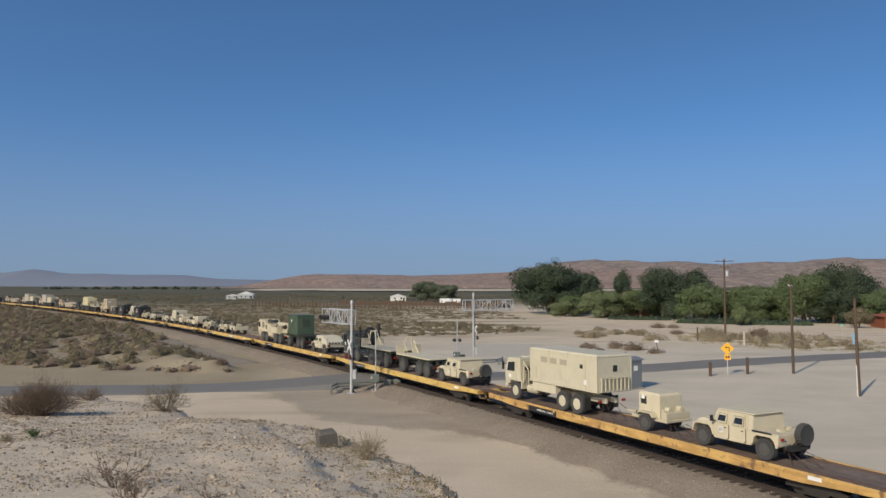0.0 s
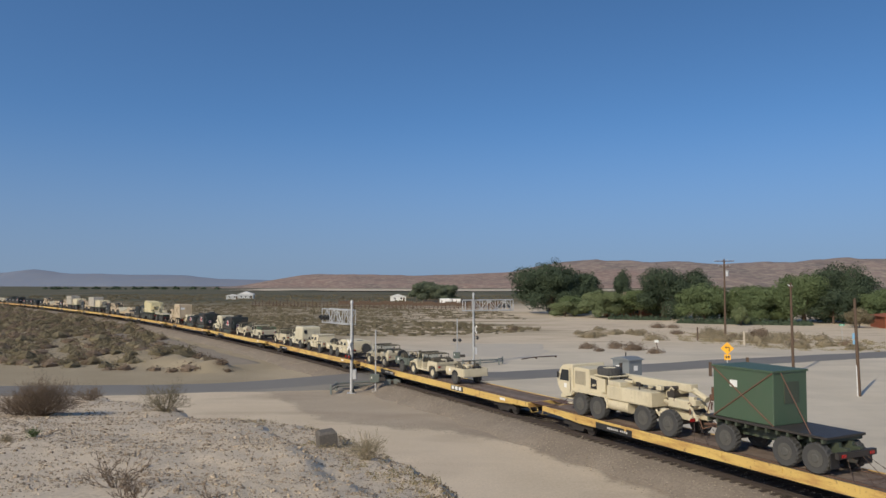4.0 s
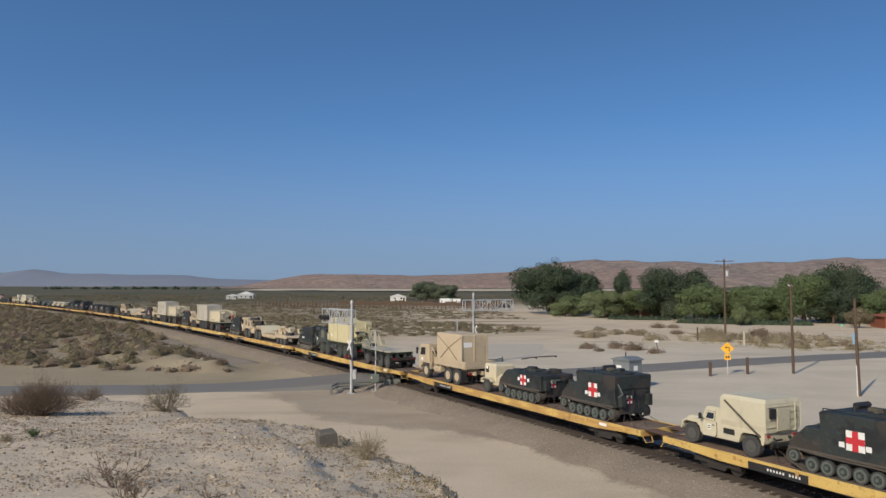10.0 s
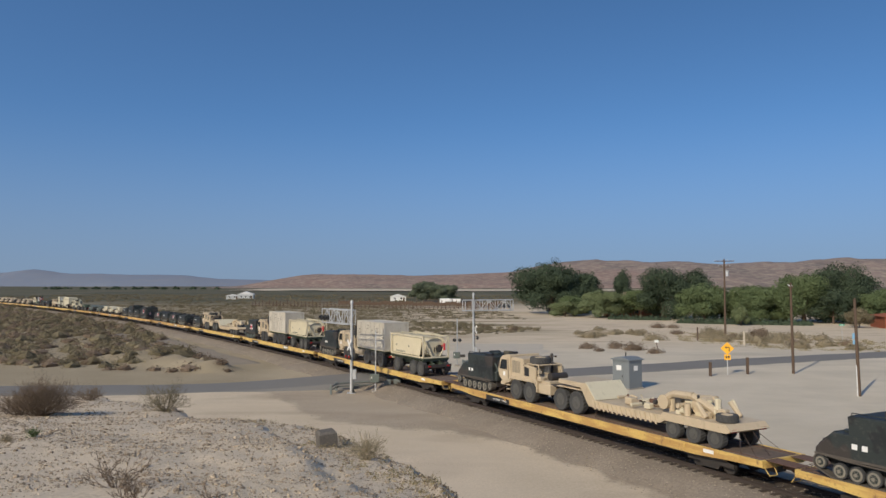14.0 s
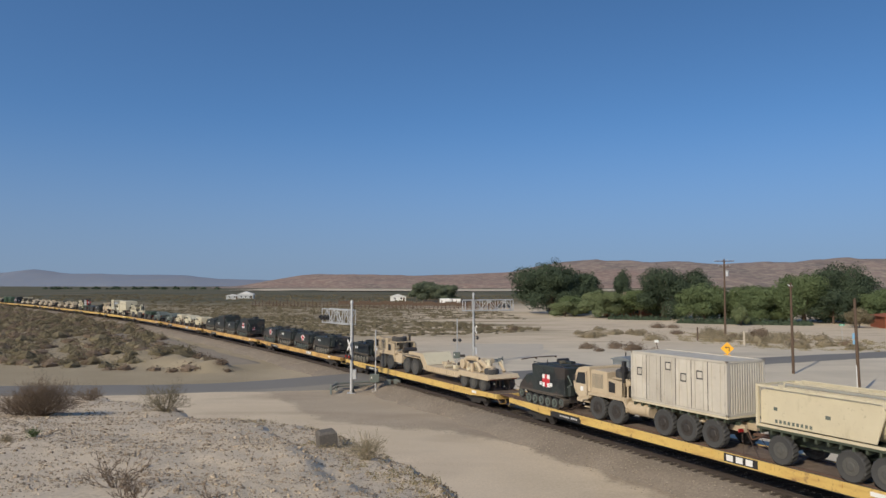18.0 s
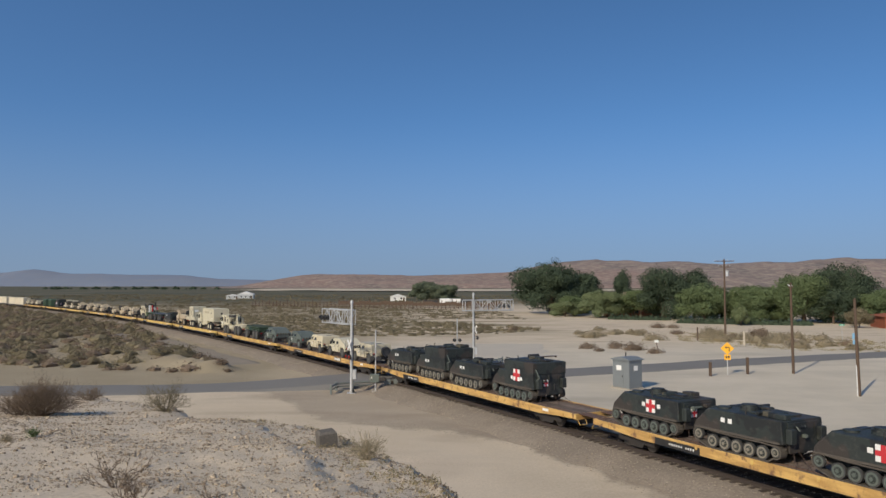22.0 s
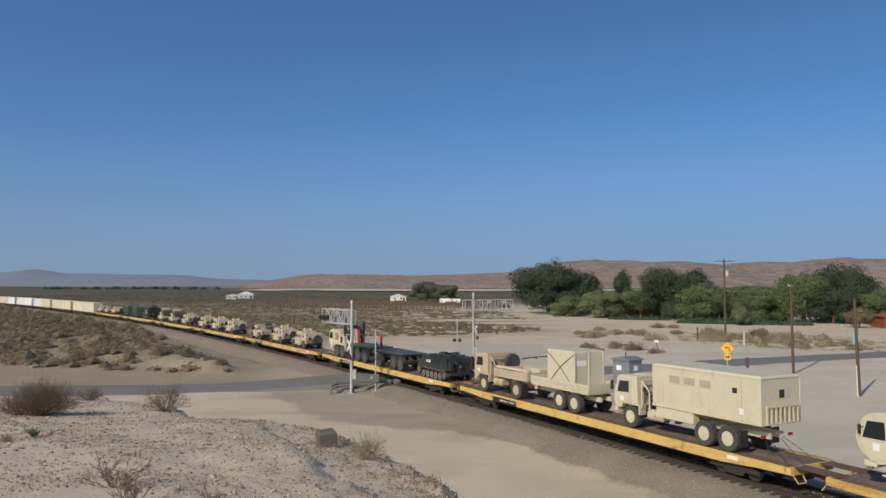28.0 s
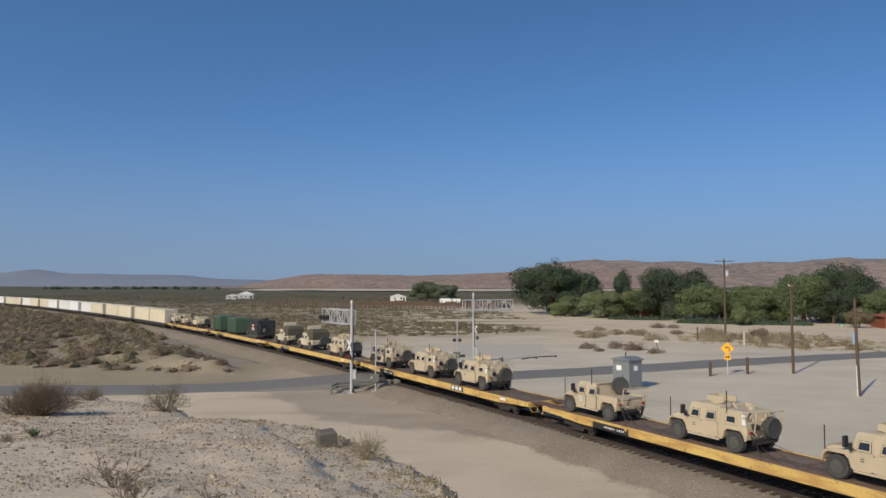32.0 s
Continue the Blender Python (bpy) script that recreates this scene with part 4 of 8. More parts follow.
            part("cargo_bed", box(box(bm_(), -4.06, -2.3, 0.9, 1.0, 1.12, 1.34), -4.06, -2.3, -1.0, -0.9, 1.12, 1.34), coat, v)
            part("bed_cover", box(bm_(), -4.0, -2.3, -0.9, 0.9, 1.15, 1.26, 0.03), roof, v)
            wheel(v, -2.7, -0.4, 1.7, r, 0.30, rim, "spare_wheel").matrix_basis = pose(-2.75, -0.35, 1.78, 0, 0, 60)
            part("wheel_carrier", bars(bm_(), [(-2.75, -0.35, 1.26), (-2.75, -0.35, 1.8)], 0.05), BLACK, v)
            part("roof_rack", bars(bm_(), [(-2.28, 0.8, 1.9), (-2.28, -0.8, 1.9)], 0.04), coat, v)
        part("antenna", cyl(bm_(), (-2.9 if style == "armour" else -1.9, 0.95, 1.15), (-2.9 if style == "armour" else -1.9, 0.95, 2.65), 0.028, 6), BLACK, v)
        part("front_mast", cyl(bm_(), (0.55, 0.95, 0.95), (0.55, 0.95, 1.95), 0.024, 6), BLACK, v)
        part("step_bar", box(bm_(), -2.6, -0.75, 1.06, 1.18, 0.44, 0.52, 0.01), coat, v)
        for s in (1, -1):
            part("big_mirror", box(bm_(), -0.48, -0.38, s * 1.12 - 0.13, s * 1.12 + 0.13, 1.3, 1.72, 0.02), BLACK, v)
        part("cage", bars(bm_(), [(-4.3, 0.85, 1.05), (-4.42, 0.85, 1.85), (-4.42, -0.85, 1.85), (-4.3, -0.85, 1.05)], 0.03), coat, v)
    # white stencil squares on the door
    if doors:
        part("stencil", box(bm_(), -1.20, -0.98, 1.078, 1.086 + 0.03 * armour, 0.82, 1.06), WHITE, v, "white paper placard on the door")
        for i in range(2):
            part("stencil_bar", box(bm_(), -1.17, -1.01, 1.087 + 0.03 * armour, 1.091 + 0.03 * armour, 0.87 + 0.09 * i, 0.91 + 0.09 * i), BLACK, v)
        for s in (1, -1):
            part("door_mirror", box(bars(bm_(), [(-0.80, s * 1.03, 1.22), (-0.72, s * 1.22, 1.35)], 0.018), -0.76, -0.68, s * 1.17, s * 1.33, 1.25, 1.52, 0.015), BLACK, v)
    for s in (1,):
        part("side_marker", box(bm_(), 0.40, 0.50, s * 1.05, s * 1.065, 0.96, 1.01), REDLENS, v)
        for cx in (0, wb):
            part("wheel_arch_lip", prism(bm_(), notch(cx, 1.12) + list(reversed(notch(cx))), s * 1.045, s * 1.085), coat, v)
            part("wheel_well", prism(bm_(), notch(cx, 0.985), s * 0.55, s * 0.60), BLACK, v, "dark wheel well")
    part("tow_shackle", box(box(bm_(), -4.28, -4.12, 0.40, 0.50, 0.52, 0.66), -4.28, -4.12, -0.50, -0.40, 0.52, 0.66), BLACK, v)
    clutter(v, len(label), 5, (-4.22, -4.10), (-0.9, 0.9), (0.6, 0.95), (coat, BLACK, STEEL), 0.07)
    return v


def bar_mirror(s):
    b = bm_()
    bars(b, [(-0.92, s * 0.98, 1.30), (-0.94, s * 1.24, 1.40)], 0.015)
    return b


def quad_plate(pts, y, shift=None):
    """A thin plate through four corners, thickened along y or along a shift."""
    d = Vector(shift) if shift else Vector((0, y, 0))
    return loft(bm_(), [[tuple(Vector(p) - d * 0.5) for p in pts], [tuple(Vector(p) + d * 0.5) for p in pts]])


# ---------------------------------------------------------------- tracked carriers
def carrier(tall, cross, label, roof_gear=0):
    v = thing("tracked_carrier", label, "armoured carrier", "tracked carriers on the train")
    up = [(1.02, 1.02), (0.98, 1.14), (0.22, 1.80), (-3.62, 1.80), (-3.70, 0.85), (1.0, 0.85)]
    part("hull", prism(bm_(), up, -1.27, 1.27, 0.03), CAMO, v)
    part("lower_hull", prism(bm_(), [(0.95, 0.80), (0.55, 0.42), (-3.45, 0.42), (-3.65, 0.80)], -0.86, 0.86), CAMO, v)
    if tall:
        part("raised_roof", loft(bm_(), [ring(-3.66, -0.42, 1.25, 1.79), ring(-3.70, -0.36, 1.25, 2.46), ring(-3.64, -0.44, 1.19, 2.52)]), CAMO, v)
    top = 2.52 if tall else 1.80
    loop = []
    for i in range(9):
        a = radians(90 - 22.5 * i * 0.86)
        loop.append((0.80 + 0.30 * math.cos(a), 0.58 + 0.30 * math.sin(a)))
    loop += [(0.30, 0.055)] + [(-0.4 * i, 0.045) for i in range(0, 7)] + [(-2.95, 0.055)]
    for i in range(8):
        a = radians(-70 - 25 * i)
        loop.append((-3.32 + 0.27 * math.cos(a), 0.50 + 0.27 * math.sin(a)))
    loop += [(-2.6, 0.79), (-1.3, 0.78), (0.0, 0.82)]
    pts = []
    for (ax, az), (bx, bz) in zip(loop, loop[1:] + loop[:1]):
        n = max(1, round(math.hypot(bx - ax, bz - az) / 0.16))
        pts += [(ax + (bx - ax) * i / n, az + (bz - az) * i / n) for i in range(n)]
    for s in (1, -1):
        b = bm_()
        for (ax, az), (bx, bz) in zip(pts, pts[1:] + pts[:1]):
            a = math.atan2(bz - az, bx - ax)
            L = math.hypot(bx - ax, bz - az)
            bmesh.ops.create_cube(b, size=1.0, matrix=Matrix.Translation(((ax + bx) / 2, s * 1.08, (az + bz) / 2)) @ Matrix.Rotation(-a, 4, "Y") @ Matrix.Diagonal((L * 0.94, 0.38, 0.06, 1)))
        part("track", b, TRACKPAD, v, "dusty steel track")
        for i, (x, z, r) in enumerate([(-0.667 * k, 0.375, 0.30) for k in range(5)] + [(0.80, 0.58, 0.25), (-3.32, 0.50, 0.22)]):
            b = bm_()
            cyl(b, (0, 0, 0), (0, s * 0.12, 0), r, 18)
            w = part("road_wheel" if i < 5 else "sprocket", b, RUBBER, v, at=moved(x, s * 1.14, z))
            if s < 0:
                continue
            part("wheel_disc", cyl(bm_(), (0, s * 0.11, 0), (0, s * 0.138, 0), r * 0.80, 18), GREYGREEN if cross else DUSTY, w)
            part("wheel_dish", cyl(bm_(), (0, s * 0.13, 0), (0, s * 0.146, 0), r * 0.58, 16, r * 0.50), CAMO, w)
            b = cyl(bm_(), (0, s * 0.14, 0), (0, s * 0.19, 0), r * 0.24, 10)
            for k in range(6):
                c, n = math.cos(k * math.pi / 3), math.sin(k * math.pi / 3)
                cyl(b, (r * 0.38 * c, s * 0.14, r * 0.38 * n), (r * 0.38 * c, s * 0.16, r * 0.38 * n), r * 0.05, 6)
            part("hub", b, GREYGREEN if cross else DUSTY, w)
        part("skirt", box(bm_(), -3.55, 1.02, s * 1.285 - 0.02, s * 1.285 + 0.02, 0.85, 0.93), TRACKPAD, v, "thin dusty strip over the track")
        part("headlamp", box(bm_(), 0.72, 0.86, s * 0.95 - 0.09, s * 0.95 + 0.09, 1.30, 1.46, 0.02), BLACK, v)
        part("tail_door_hinge", box(bm_(), -3.76, -3.68, s * 0.7 - 0.06, s * 0.7 + 0.06, 0.95, 1.6), CAMO, v)
    part("trim_vane", prism(bm_(), [(0.98, 1.18), (0.32, 1.76), (0.36, 1.80), (1.02, 1.22)], -1.05, 1.05), CAMO, v)
    part("ramp", prism(bm_(), [(-3.71, 0.5), (-3.66, 1.72), (-3.72, 1.72), (-3.77, 0.5)], -0.95, 0.95, 0.01), CAMO, v)
    part("cupola", cyl(cyl(bm_(), (-1.0, 0, 1.78), (-1.0, 0, 1.98), 0.42, 16), (-1.0, 0, 1.97), (-1.0, 0, 2.06), 0.34, 16), CAMO, v) if not tall else None
    part("driver_hatch", cyl(bm_(), (-0.10, 0.55, 1.79), (-0.10, 0.55, 1.88), 0.30, 14), CAMO, v)
    part("cargo_hatch", box(bm_(), -3.1, -1.6, -0.7, 0.7, top - 0.01, top + 0.07, 0.02), CAMO, v)
    rnd = random.Random(int(tall) * 7 + int(cross) * 3 + roof_gear)
    for i in range(5 + 2 * roof_gear):
        x, y = rnd.uniform(-3.3, -0.7), rnd.uniform(-0.95, 0.95)
        b = bm_()
        if i % 2:
            cyl(b, (x, y - 0.4, top + 0.10), (x, y + 0.4, top + 0.10), rnd.uniform(0.08, 0.14), 8)
        else:
            box(b, x - 0.3, x + 0.3, y - 0.2, y + 0.2, top - 0.01, top + rnd.uniform(0.12, 0.26), 0.04)
        part("stowage", b, rnd.choice((CLOTH, CAMO, BLACK)), v)
    part("antenna_mount", cyl(bm_(), (-1.7, 1.05, top - 0.02), (-1.7, 1.05, top + 0.32), 0.03, 6), BLACK, v)
    part("exhaust_grille", box(bm_(), -0.05, 0.30, -0.8, -0.2, 1.79, 1.83), BLACK, v)
    for y in (-1.1, 0.75):
        part("fuel_tank", box(bm_(), -3.98, -3.70, y, y + 0.35, 0.9, 1.5, 0.03), CAMO, v)
    if tall:
        part("light_bar", bars(bm_(), [(-3.75, 1.1, 2.1), (-4.0, 1.0, 1.6), (-3.75, 1.1, 1.4)], 0.04), GREYGREEN, v)
        part("roof_rail", bars(bm_(), [(-0.5, 1.2, 2.5), (-0.5, 1.2, 2.62), (-3.5, 1.2, 2.62), (-3.5, 1.2, 2.5)], 0.02), CAMO, v)
    if cross:
        zc, xc, q = (1.60, -1.85, 0.37) if tall else (1.36, -1.80, 0.31)
        for s in (1, -1):
            y = s * 1.272
            part("white_square", box(bm_(), xc - q, xc + q, y, y + s * 0.008, zc - q, zc + q), WHITE, v, "white square with a red cross")
            b = bm_()
            box(b, xc - q, xc + q, y + s * 0.008, y + s * 0.014, zc - q * 0.32, zc + q * 0.32)
            box(b, xc - q * 0.32, xc + q * 0.32, y + s * 0.009, y + s * 0.015, zc - q, zc + q)
            part("red_cross", b, RED, v, "red cross emblem")
        part("rear_square", box(bm_(), -3.80, -3.765, 0.2, 0.55, 1.05, 1.45), WHITE, v)
        b = bm_()
        box(b, -3.81, -3.80, 0.2, 0.55, 1.19, 1.31)
        box(b, -3.812, -3.80, 0.32, 0.43, 1.05, 1.45)
        part("rear_cross", b, RED, v)
    for x in ((-0.62, -1.02) if not cross else (-1.30, -2.36)):
        part("stencil", box(bm_(), x - 0.11, x + 0.11, 1.27, 1.278, 1.30, 1.50), WHITE, v, "white placard")
    clutter(v, 3 + tall + 2 * cross, 5, (-3.85, -3.75), (-0.9, 0.9), (0.9, 1.6), (CAMO, BLACK, GREYGREEN), 0.09)
    chains(v, -3.6, -0.7, 0.9, 0.6)
    chains(v, 0.9, 0.6, 0.9, 0.6)
    return v


# ---------------------------------------------------------------- heavy trucks
def heavy(axles, coat, label, spare=True, name="heavy_truck", front=None, tank=None):
    """Forward-cab eight- or ten-wheel truck chassis; x = 0 at the first axle."""
    v = thing(name, label, "army truck", "heavy army trucks on the train")
    r, end = 0.665, axles[-1] - 1.15
    cab = [(1.58, 0.98), (1.90, 1.22), (2.08, 1.50), (2.16, 1.82), (2.06, 2.14), (1.86, 2.52), (1.64, 2.70), (1.20, 2.79), (0.72, 2.82), (0.62, 1.10), (1.20, 0.94)]
    c = part("cab", prism(bm_(), cab, -1.20, 1.20, 0.05), coat, v)
    for s in (1, -1):
        d = panel(v, "door", coat, [(1.50, 1.06), (1.84, 1.50), (1.90, 1.82), (1.66, 2.54), (0.86, 2.57), (0.82, 1.20)], s * 1.205, 0.025)
        panel(d, "window_frame", coat, [(1.90, 1.76), (1.66, 2.52), (0.90, 2.54), (0.88, 1.76)], s * 1.226, 0.018)
        panel(d, "pane", GLASS, [(1.82, 1.83), (1.61, 2.45), (0.97, 2.47), (0.95, 1.83)], s * 1.240, 0.012)
        panel(d, "door_gap", BLACK, [(0.84, 1.18), (0.88, 2.58), (0.85, 2.58), (0.80, 1.18)], s * 1.226, 0.006)
        panel(d, "stencil", WHITE, [(1.42, 1.42), (1.42, 1.68), (1.18, 1.68), (1.18, 1.42)], s * 1.229, 0.008)
        part("mirror", box(bars(bm_(), [(1.75, s * 1.2, 2.2), (1.85, s * 1.38, 2.2)], 0.02), 1.82, 1.89, s * 1.30, s * 1.42, 1.95, 2.30, 0.02), BLACK, v)
        part("windscreen", quad_plate([(2.13, s * 0.05, 1.88), (2.13, s * 1.08, 1.88), (1.90, s * 1.04, 2.48), (1.90, s * 0.05, 2.48)], 0, (0.03, 0, 0.01)), GLASS, c)
        part("mudguard", box(box(bm_(), -2.3, 0.85, s * 0.72, s * 1.20, 1.40, 1.47, 0.01), -2.36, -2.28, s * 0.72, s * 1.20, 0.75, 1.47), coat, v)
        part("headlamp", box(bm_(), 1.84, 1.92, s * 0.85 - 0.16, s * 0.85 + 0.16, 1.18, 1.36, 0.01), LIGHTLENS, v)
        if s < 0 or spare == "locker":
            part("tool_locker", box(bm_(), axles[1] - 2.15, axles[1] - 0.95, s * 0.62, s * 1.15, 0.72, 1.32, 0.04), coat, v)
        else:
            f = part("fuel_tank", cyl(bm_(), (axles[1] - 0.85, 0.86, 1.0), (axles[1] - 2.45, 0.86, 1.0), 0.33, 18), tank or coat, v)
            for q in (1.05, 1.6, 2.2):
                part("tank_strap", cyl(bm_(), (axles[1] - q, 0.86, 1.0), (axles[1] - q - 0.07, 0.86, 1.0), 0.345, 18), coat, f)
        for zz in (0.55, 0.82):
            part("step", box(bm_(), 0.72, 1.15, s * 1.04, s * 1.18, zz, zz + 0.05), coat, v)
    part("bumper", box(bm_(), 1.35, 1.85, -1.18, 1.18, 0.78, 1.02, 0.04), coat, v)
    for s in (1, -1):
        g = [(1.30, 1.02), (0.86, 1.10), (0.72, 1.40), (-2.20, 1.40), (-2.45, 0.98), (-2.36, 0.94), (-2.12, 1.30), (0.62, 1.30), (0.76, 1.02), (1.28, 0.94)]
        part("wheel_guard", prism(bm_(), g, s * 1.10, s * 1.235), coat, v, "angular guard over the front wheels")
        panel(v, "louvre", BLACK, [(-0.86, 1.62), (-0.86, 2.20), (-1.35, 2.12), (-1.35, 1.62)], s * 1.09, 0.02)
        panel(v, "side_box", coat, [(-0.80, 1.46), (-0.80, 2.34), (-2.05, 2.22), (-2.05, 1.46)], s * 0.98, 0.10)
    e = part("engine_box", prism(bm_(), [(0.64, 1.18), (0.64, 2.62), (0.45, 2.70), (-0.72, 2.66), (-0.78, 1.30), (-0.2, 1.30)], -1.12, 1.12, 0.03), coat, v)
    for s in (1, -1):
        b = bm_()
        for i in range(9):
            box(b, 0.48 - i * 0.105, 0.43 - i * 0.105, s * 1.12 - 0.01, s * 1.12 + 0.015, 1.72, 2.48)
        part("radiator_grille", b, DUSTY, e, "dusty ribbed grille")
    part("frame", box(box(bm_(), end, 1.5, 0.28, 0.46, 0.85, 1.15), end, 1.5, -0.46, -0.28, 0.85, 1.15), coat, v)
    for x in axles:
        part("axle", cyl(bm_(), (x, -0.95, r), (x, 0.95, r), 0.14, 8), STEEL, v)
    for x in axles:
        for s in (1, -1):
            wheel(v, x, s * 1.0, r, r, 0.42, front or RIMDARK)
    part("rear_light", box(bm_(), end - 0.04, end, 0.6, 0.9, 0.9, 1.05), REDLENS, v)
    part("exhaust_stack", cyl(bm_(), (-1.05, -0.9, 1.3), (-1.05, -0.9, 2.95), 0.09, 10), STEEL, v)
    if spare:
        wheel(v, -1.6, 0.2, 2.75, r, 0.42, coat, "spare_wheel").matrix_basis = pose(-1.55, 0.35, 2.62, 90, 0, 0)
        b = bm_()
        bars(b, [(-1.0, 0.95, 1.4), (-1.0, 0.95, 2.38), (-2.2, 0.95, 2.38), (-2.2, 0.95, 1.4)], 0.045)
        bars(b, [(-1.0, -0.8, 1.4), (-1.0, -0.8, 2.38), (-2.2, -0.8, 2.38), (-2.2, -0.8, 1.4)], 0.045)
        bars(b, [(-1.0, 0.95, 2.38), (-1.0, -0.8, 2.38)], 0.045)
        bars(b, [(-2.2, 0.95, 2.38), (-2.2, -0.8, 2.38)], 0.045)
        part("spare_rack", b, coat, v)
        part("air_cleaner", cyl(bm_(), (-1.3, -0.2, 1.2), (-1.3, -0.2, 2.2), 0.32, 14), coat, v)
        part("reservoir", cyl(bm_(), (-1.9, 0.9, 1.55), (-1.9, -0.6, 1.55), 0.2, 12), coat, v)
    clutter(v, int(-end * 10), 10, (-2.6, -0.8), (0.5, 1.1), (1.5, 2.25), (coat, coat, STEEL, BLACK), 0.13)
    clutter(v, int(-end * 10) + 1, 5, (end + 0.2, axles[1] - 1.0), (0.75, 1.1), (1.0, 1.3), (coat, STEEL, BLACK), 0.10)
    part("hose", bars(bm_(), [(end, 0.3, 1.0), (end - 0.35, 0.45, 0.6), (end - 0.7, 0.2, 0.75)], 0.03), RUST, v)
    chains(v, end + 0.1, -0.7, 0.9, 0.9)
    chains(v, 1.7, 0.7, 0.9, 0.8)
    return v


def loading_arm(v, x, coat=None):
    """Hooked arm and uprights behind the cab."""
    m = coat or BLACK
    for y, top in ((0.98, 3.35), (-1.02, 3.55)):
        u = part("upright", box(bm_(), x + 0.10, x + 0.28, y - 0.10, y + 0.10, 1.15, top, 0.02), m, v, "black steel upright")
        part("upright_cap", box(bm_(), x + 0.02, x + 0.36, y - 0.14, y + 0.14, top - 0.55, top - 0.30, 0.02), m, u)
    hook = [(x - 0.02, 0.72 * math.cos(radians(a)), 2.15 + 1.05 * math.sin(radians(a))) for a in range(0, 181, 18)]
    b = bars(bm_(), [(x - 0.02, 0.72, 1.3)] + hook + [(x - 0.02, -0.72, 1.3)], 0.13, 8)
    a = part("loading_arm", b, m, v, "black arched hook arm behind the cab")
    part("hook_plate", prism(bm_(), [(x + 0.1, 1.2), (x + 0.1, 2.8), (x - 0.25, 3.05), (x - 0.40, 2.9), (x - 0.12, 2.65), (x - 0.35, 1.2)], -0.16, 0.16, 0.02), m, a)
    for y in (-0.38, 0.38):
        part("lift_cylinder", cyl(cyl(bm_(), (x - 0.05, y, 1.2), (x - 0.05, y, 2.2), 0.10, 10), (x - 0.05, y, 2.2), (x - 0.05, y, 2.95), 0.055, 8), m, a)
    part("cross_bar", box(bm_(), x + 0.12, x + 0.26, -0.95, 0.90, 1.7, 1.82), m, a)


def flat_rack(v, x0, x1, z, coat, frame=True, edge=None):
    """A loading platform with a raised headboard."""
    k = part("flat_rack", box(bm_(), x1, x0, -1.2, 1.2, z, z + 0.10, 0.015), coat, v, "flat loading platform")
    n = int((x0 - x1) / 0.5)
    one = part("cross_beam", box(bm_(), -0.05, 0.05, -1.19, 1.19, z - 0.16, z - 0.002), edge or OLIVE, k, at=moved(x1 + 0.2, 0, 0))
    for i in range(1, n):
        again(one, "cross_beam", moved(x1 + 0.2 + i * (x0 - x1 - 0.4) / (n - 1), 0, 0))
    for s in (0.4, -0.4):
        part("runner", box(bm_(), x1, x0, s - 0.08, s + 0.08, z - 0.32, z - 0.16), edge or OLIVE, k)
    if frame:
        for s in (0.82, -0.82):
            part("headboard", box(box(bm_(), x0 - 0.05, x0 + 0.02, s - 0.36, s + 0.36, z + 0.1, z + 0.80, 0.01), x0 - 0.08, x0 + 0.04, s - 0.38, s + 0.38, z + 0.70, z + 0.80, 0.01), coat, k)
        part("hook_frame", bars(bm_(), [(x0, 0.44, z + 0.1), (x0, 0.20, z + 1.45), (x0, -0.20, z + 1.45), (x0, -0.44, z + 0.1)], 0.065), coat, k)
        for s in (0.5, -0.5):
            part("brace", bars(bm_(), [(x0, s, z + 1.2), (x0 - 0.8, s, z + 0.1)], 0.045), coat, k)
    return k


def corrugated(a0, a1, ribs, back, front, z0, z1):
    """One folded sheet along x with upright ribs that stand out from back to front."""
    line, w = [(a0, back)], (a1 - a0) / ribs
    for i in range(ribs):
        a = a0 + i * w
        line += [(a + w * 0.25, back), (a + w * 0.35, front), (a + w * 0.75, front), (a + w * 0.85, back)]
    line.append((a1, back))
    b = bm_()
    low, high = [b.verts.new((x, y, z0)) for x, y in line], [b.verts.new((x, y, z1)) for x, y in line]
    for k in range(len(line) - 1):
        b.faces.new((low[k], low[k + 1], high[k + 1], high[k]))
    bmesh.ops.recalc_face_normals(b, faces=list(b.faces))
    bmesh.ops.solidify(b, geom=list(b.faces), thickness=0.01)
    return b


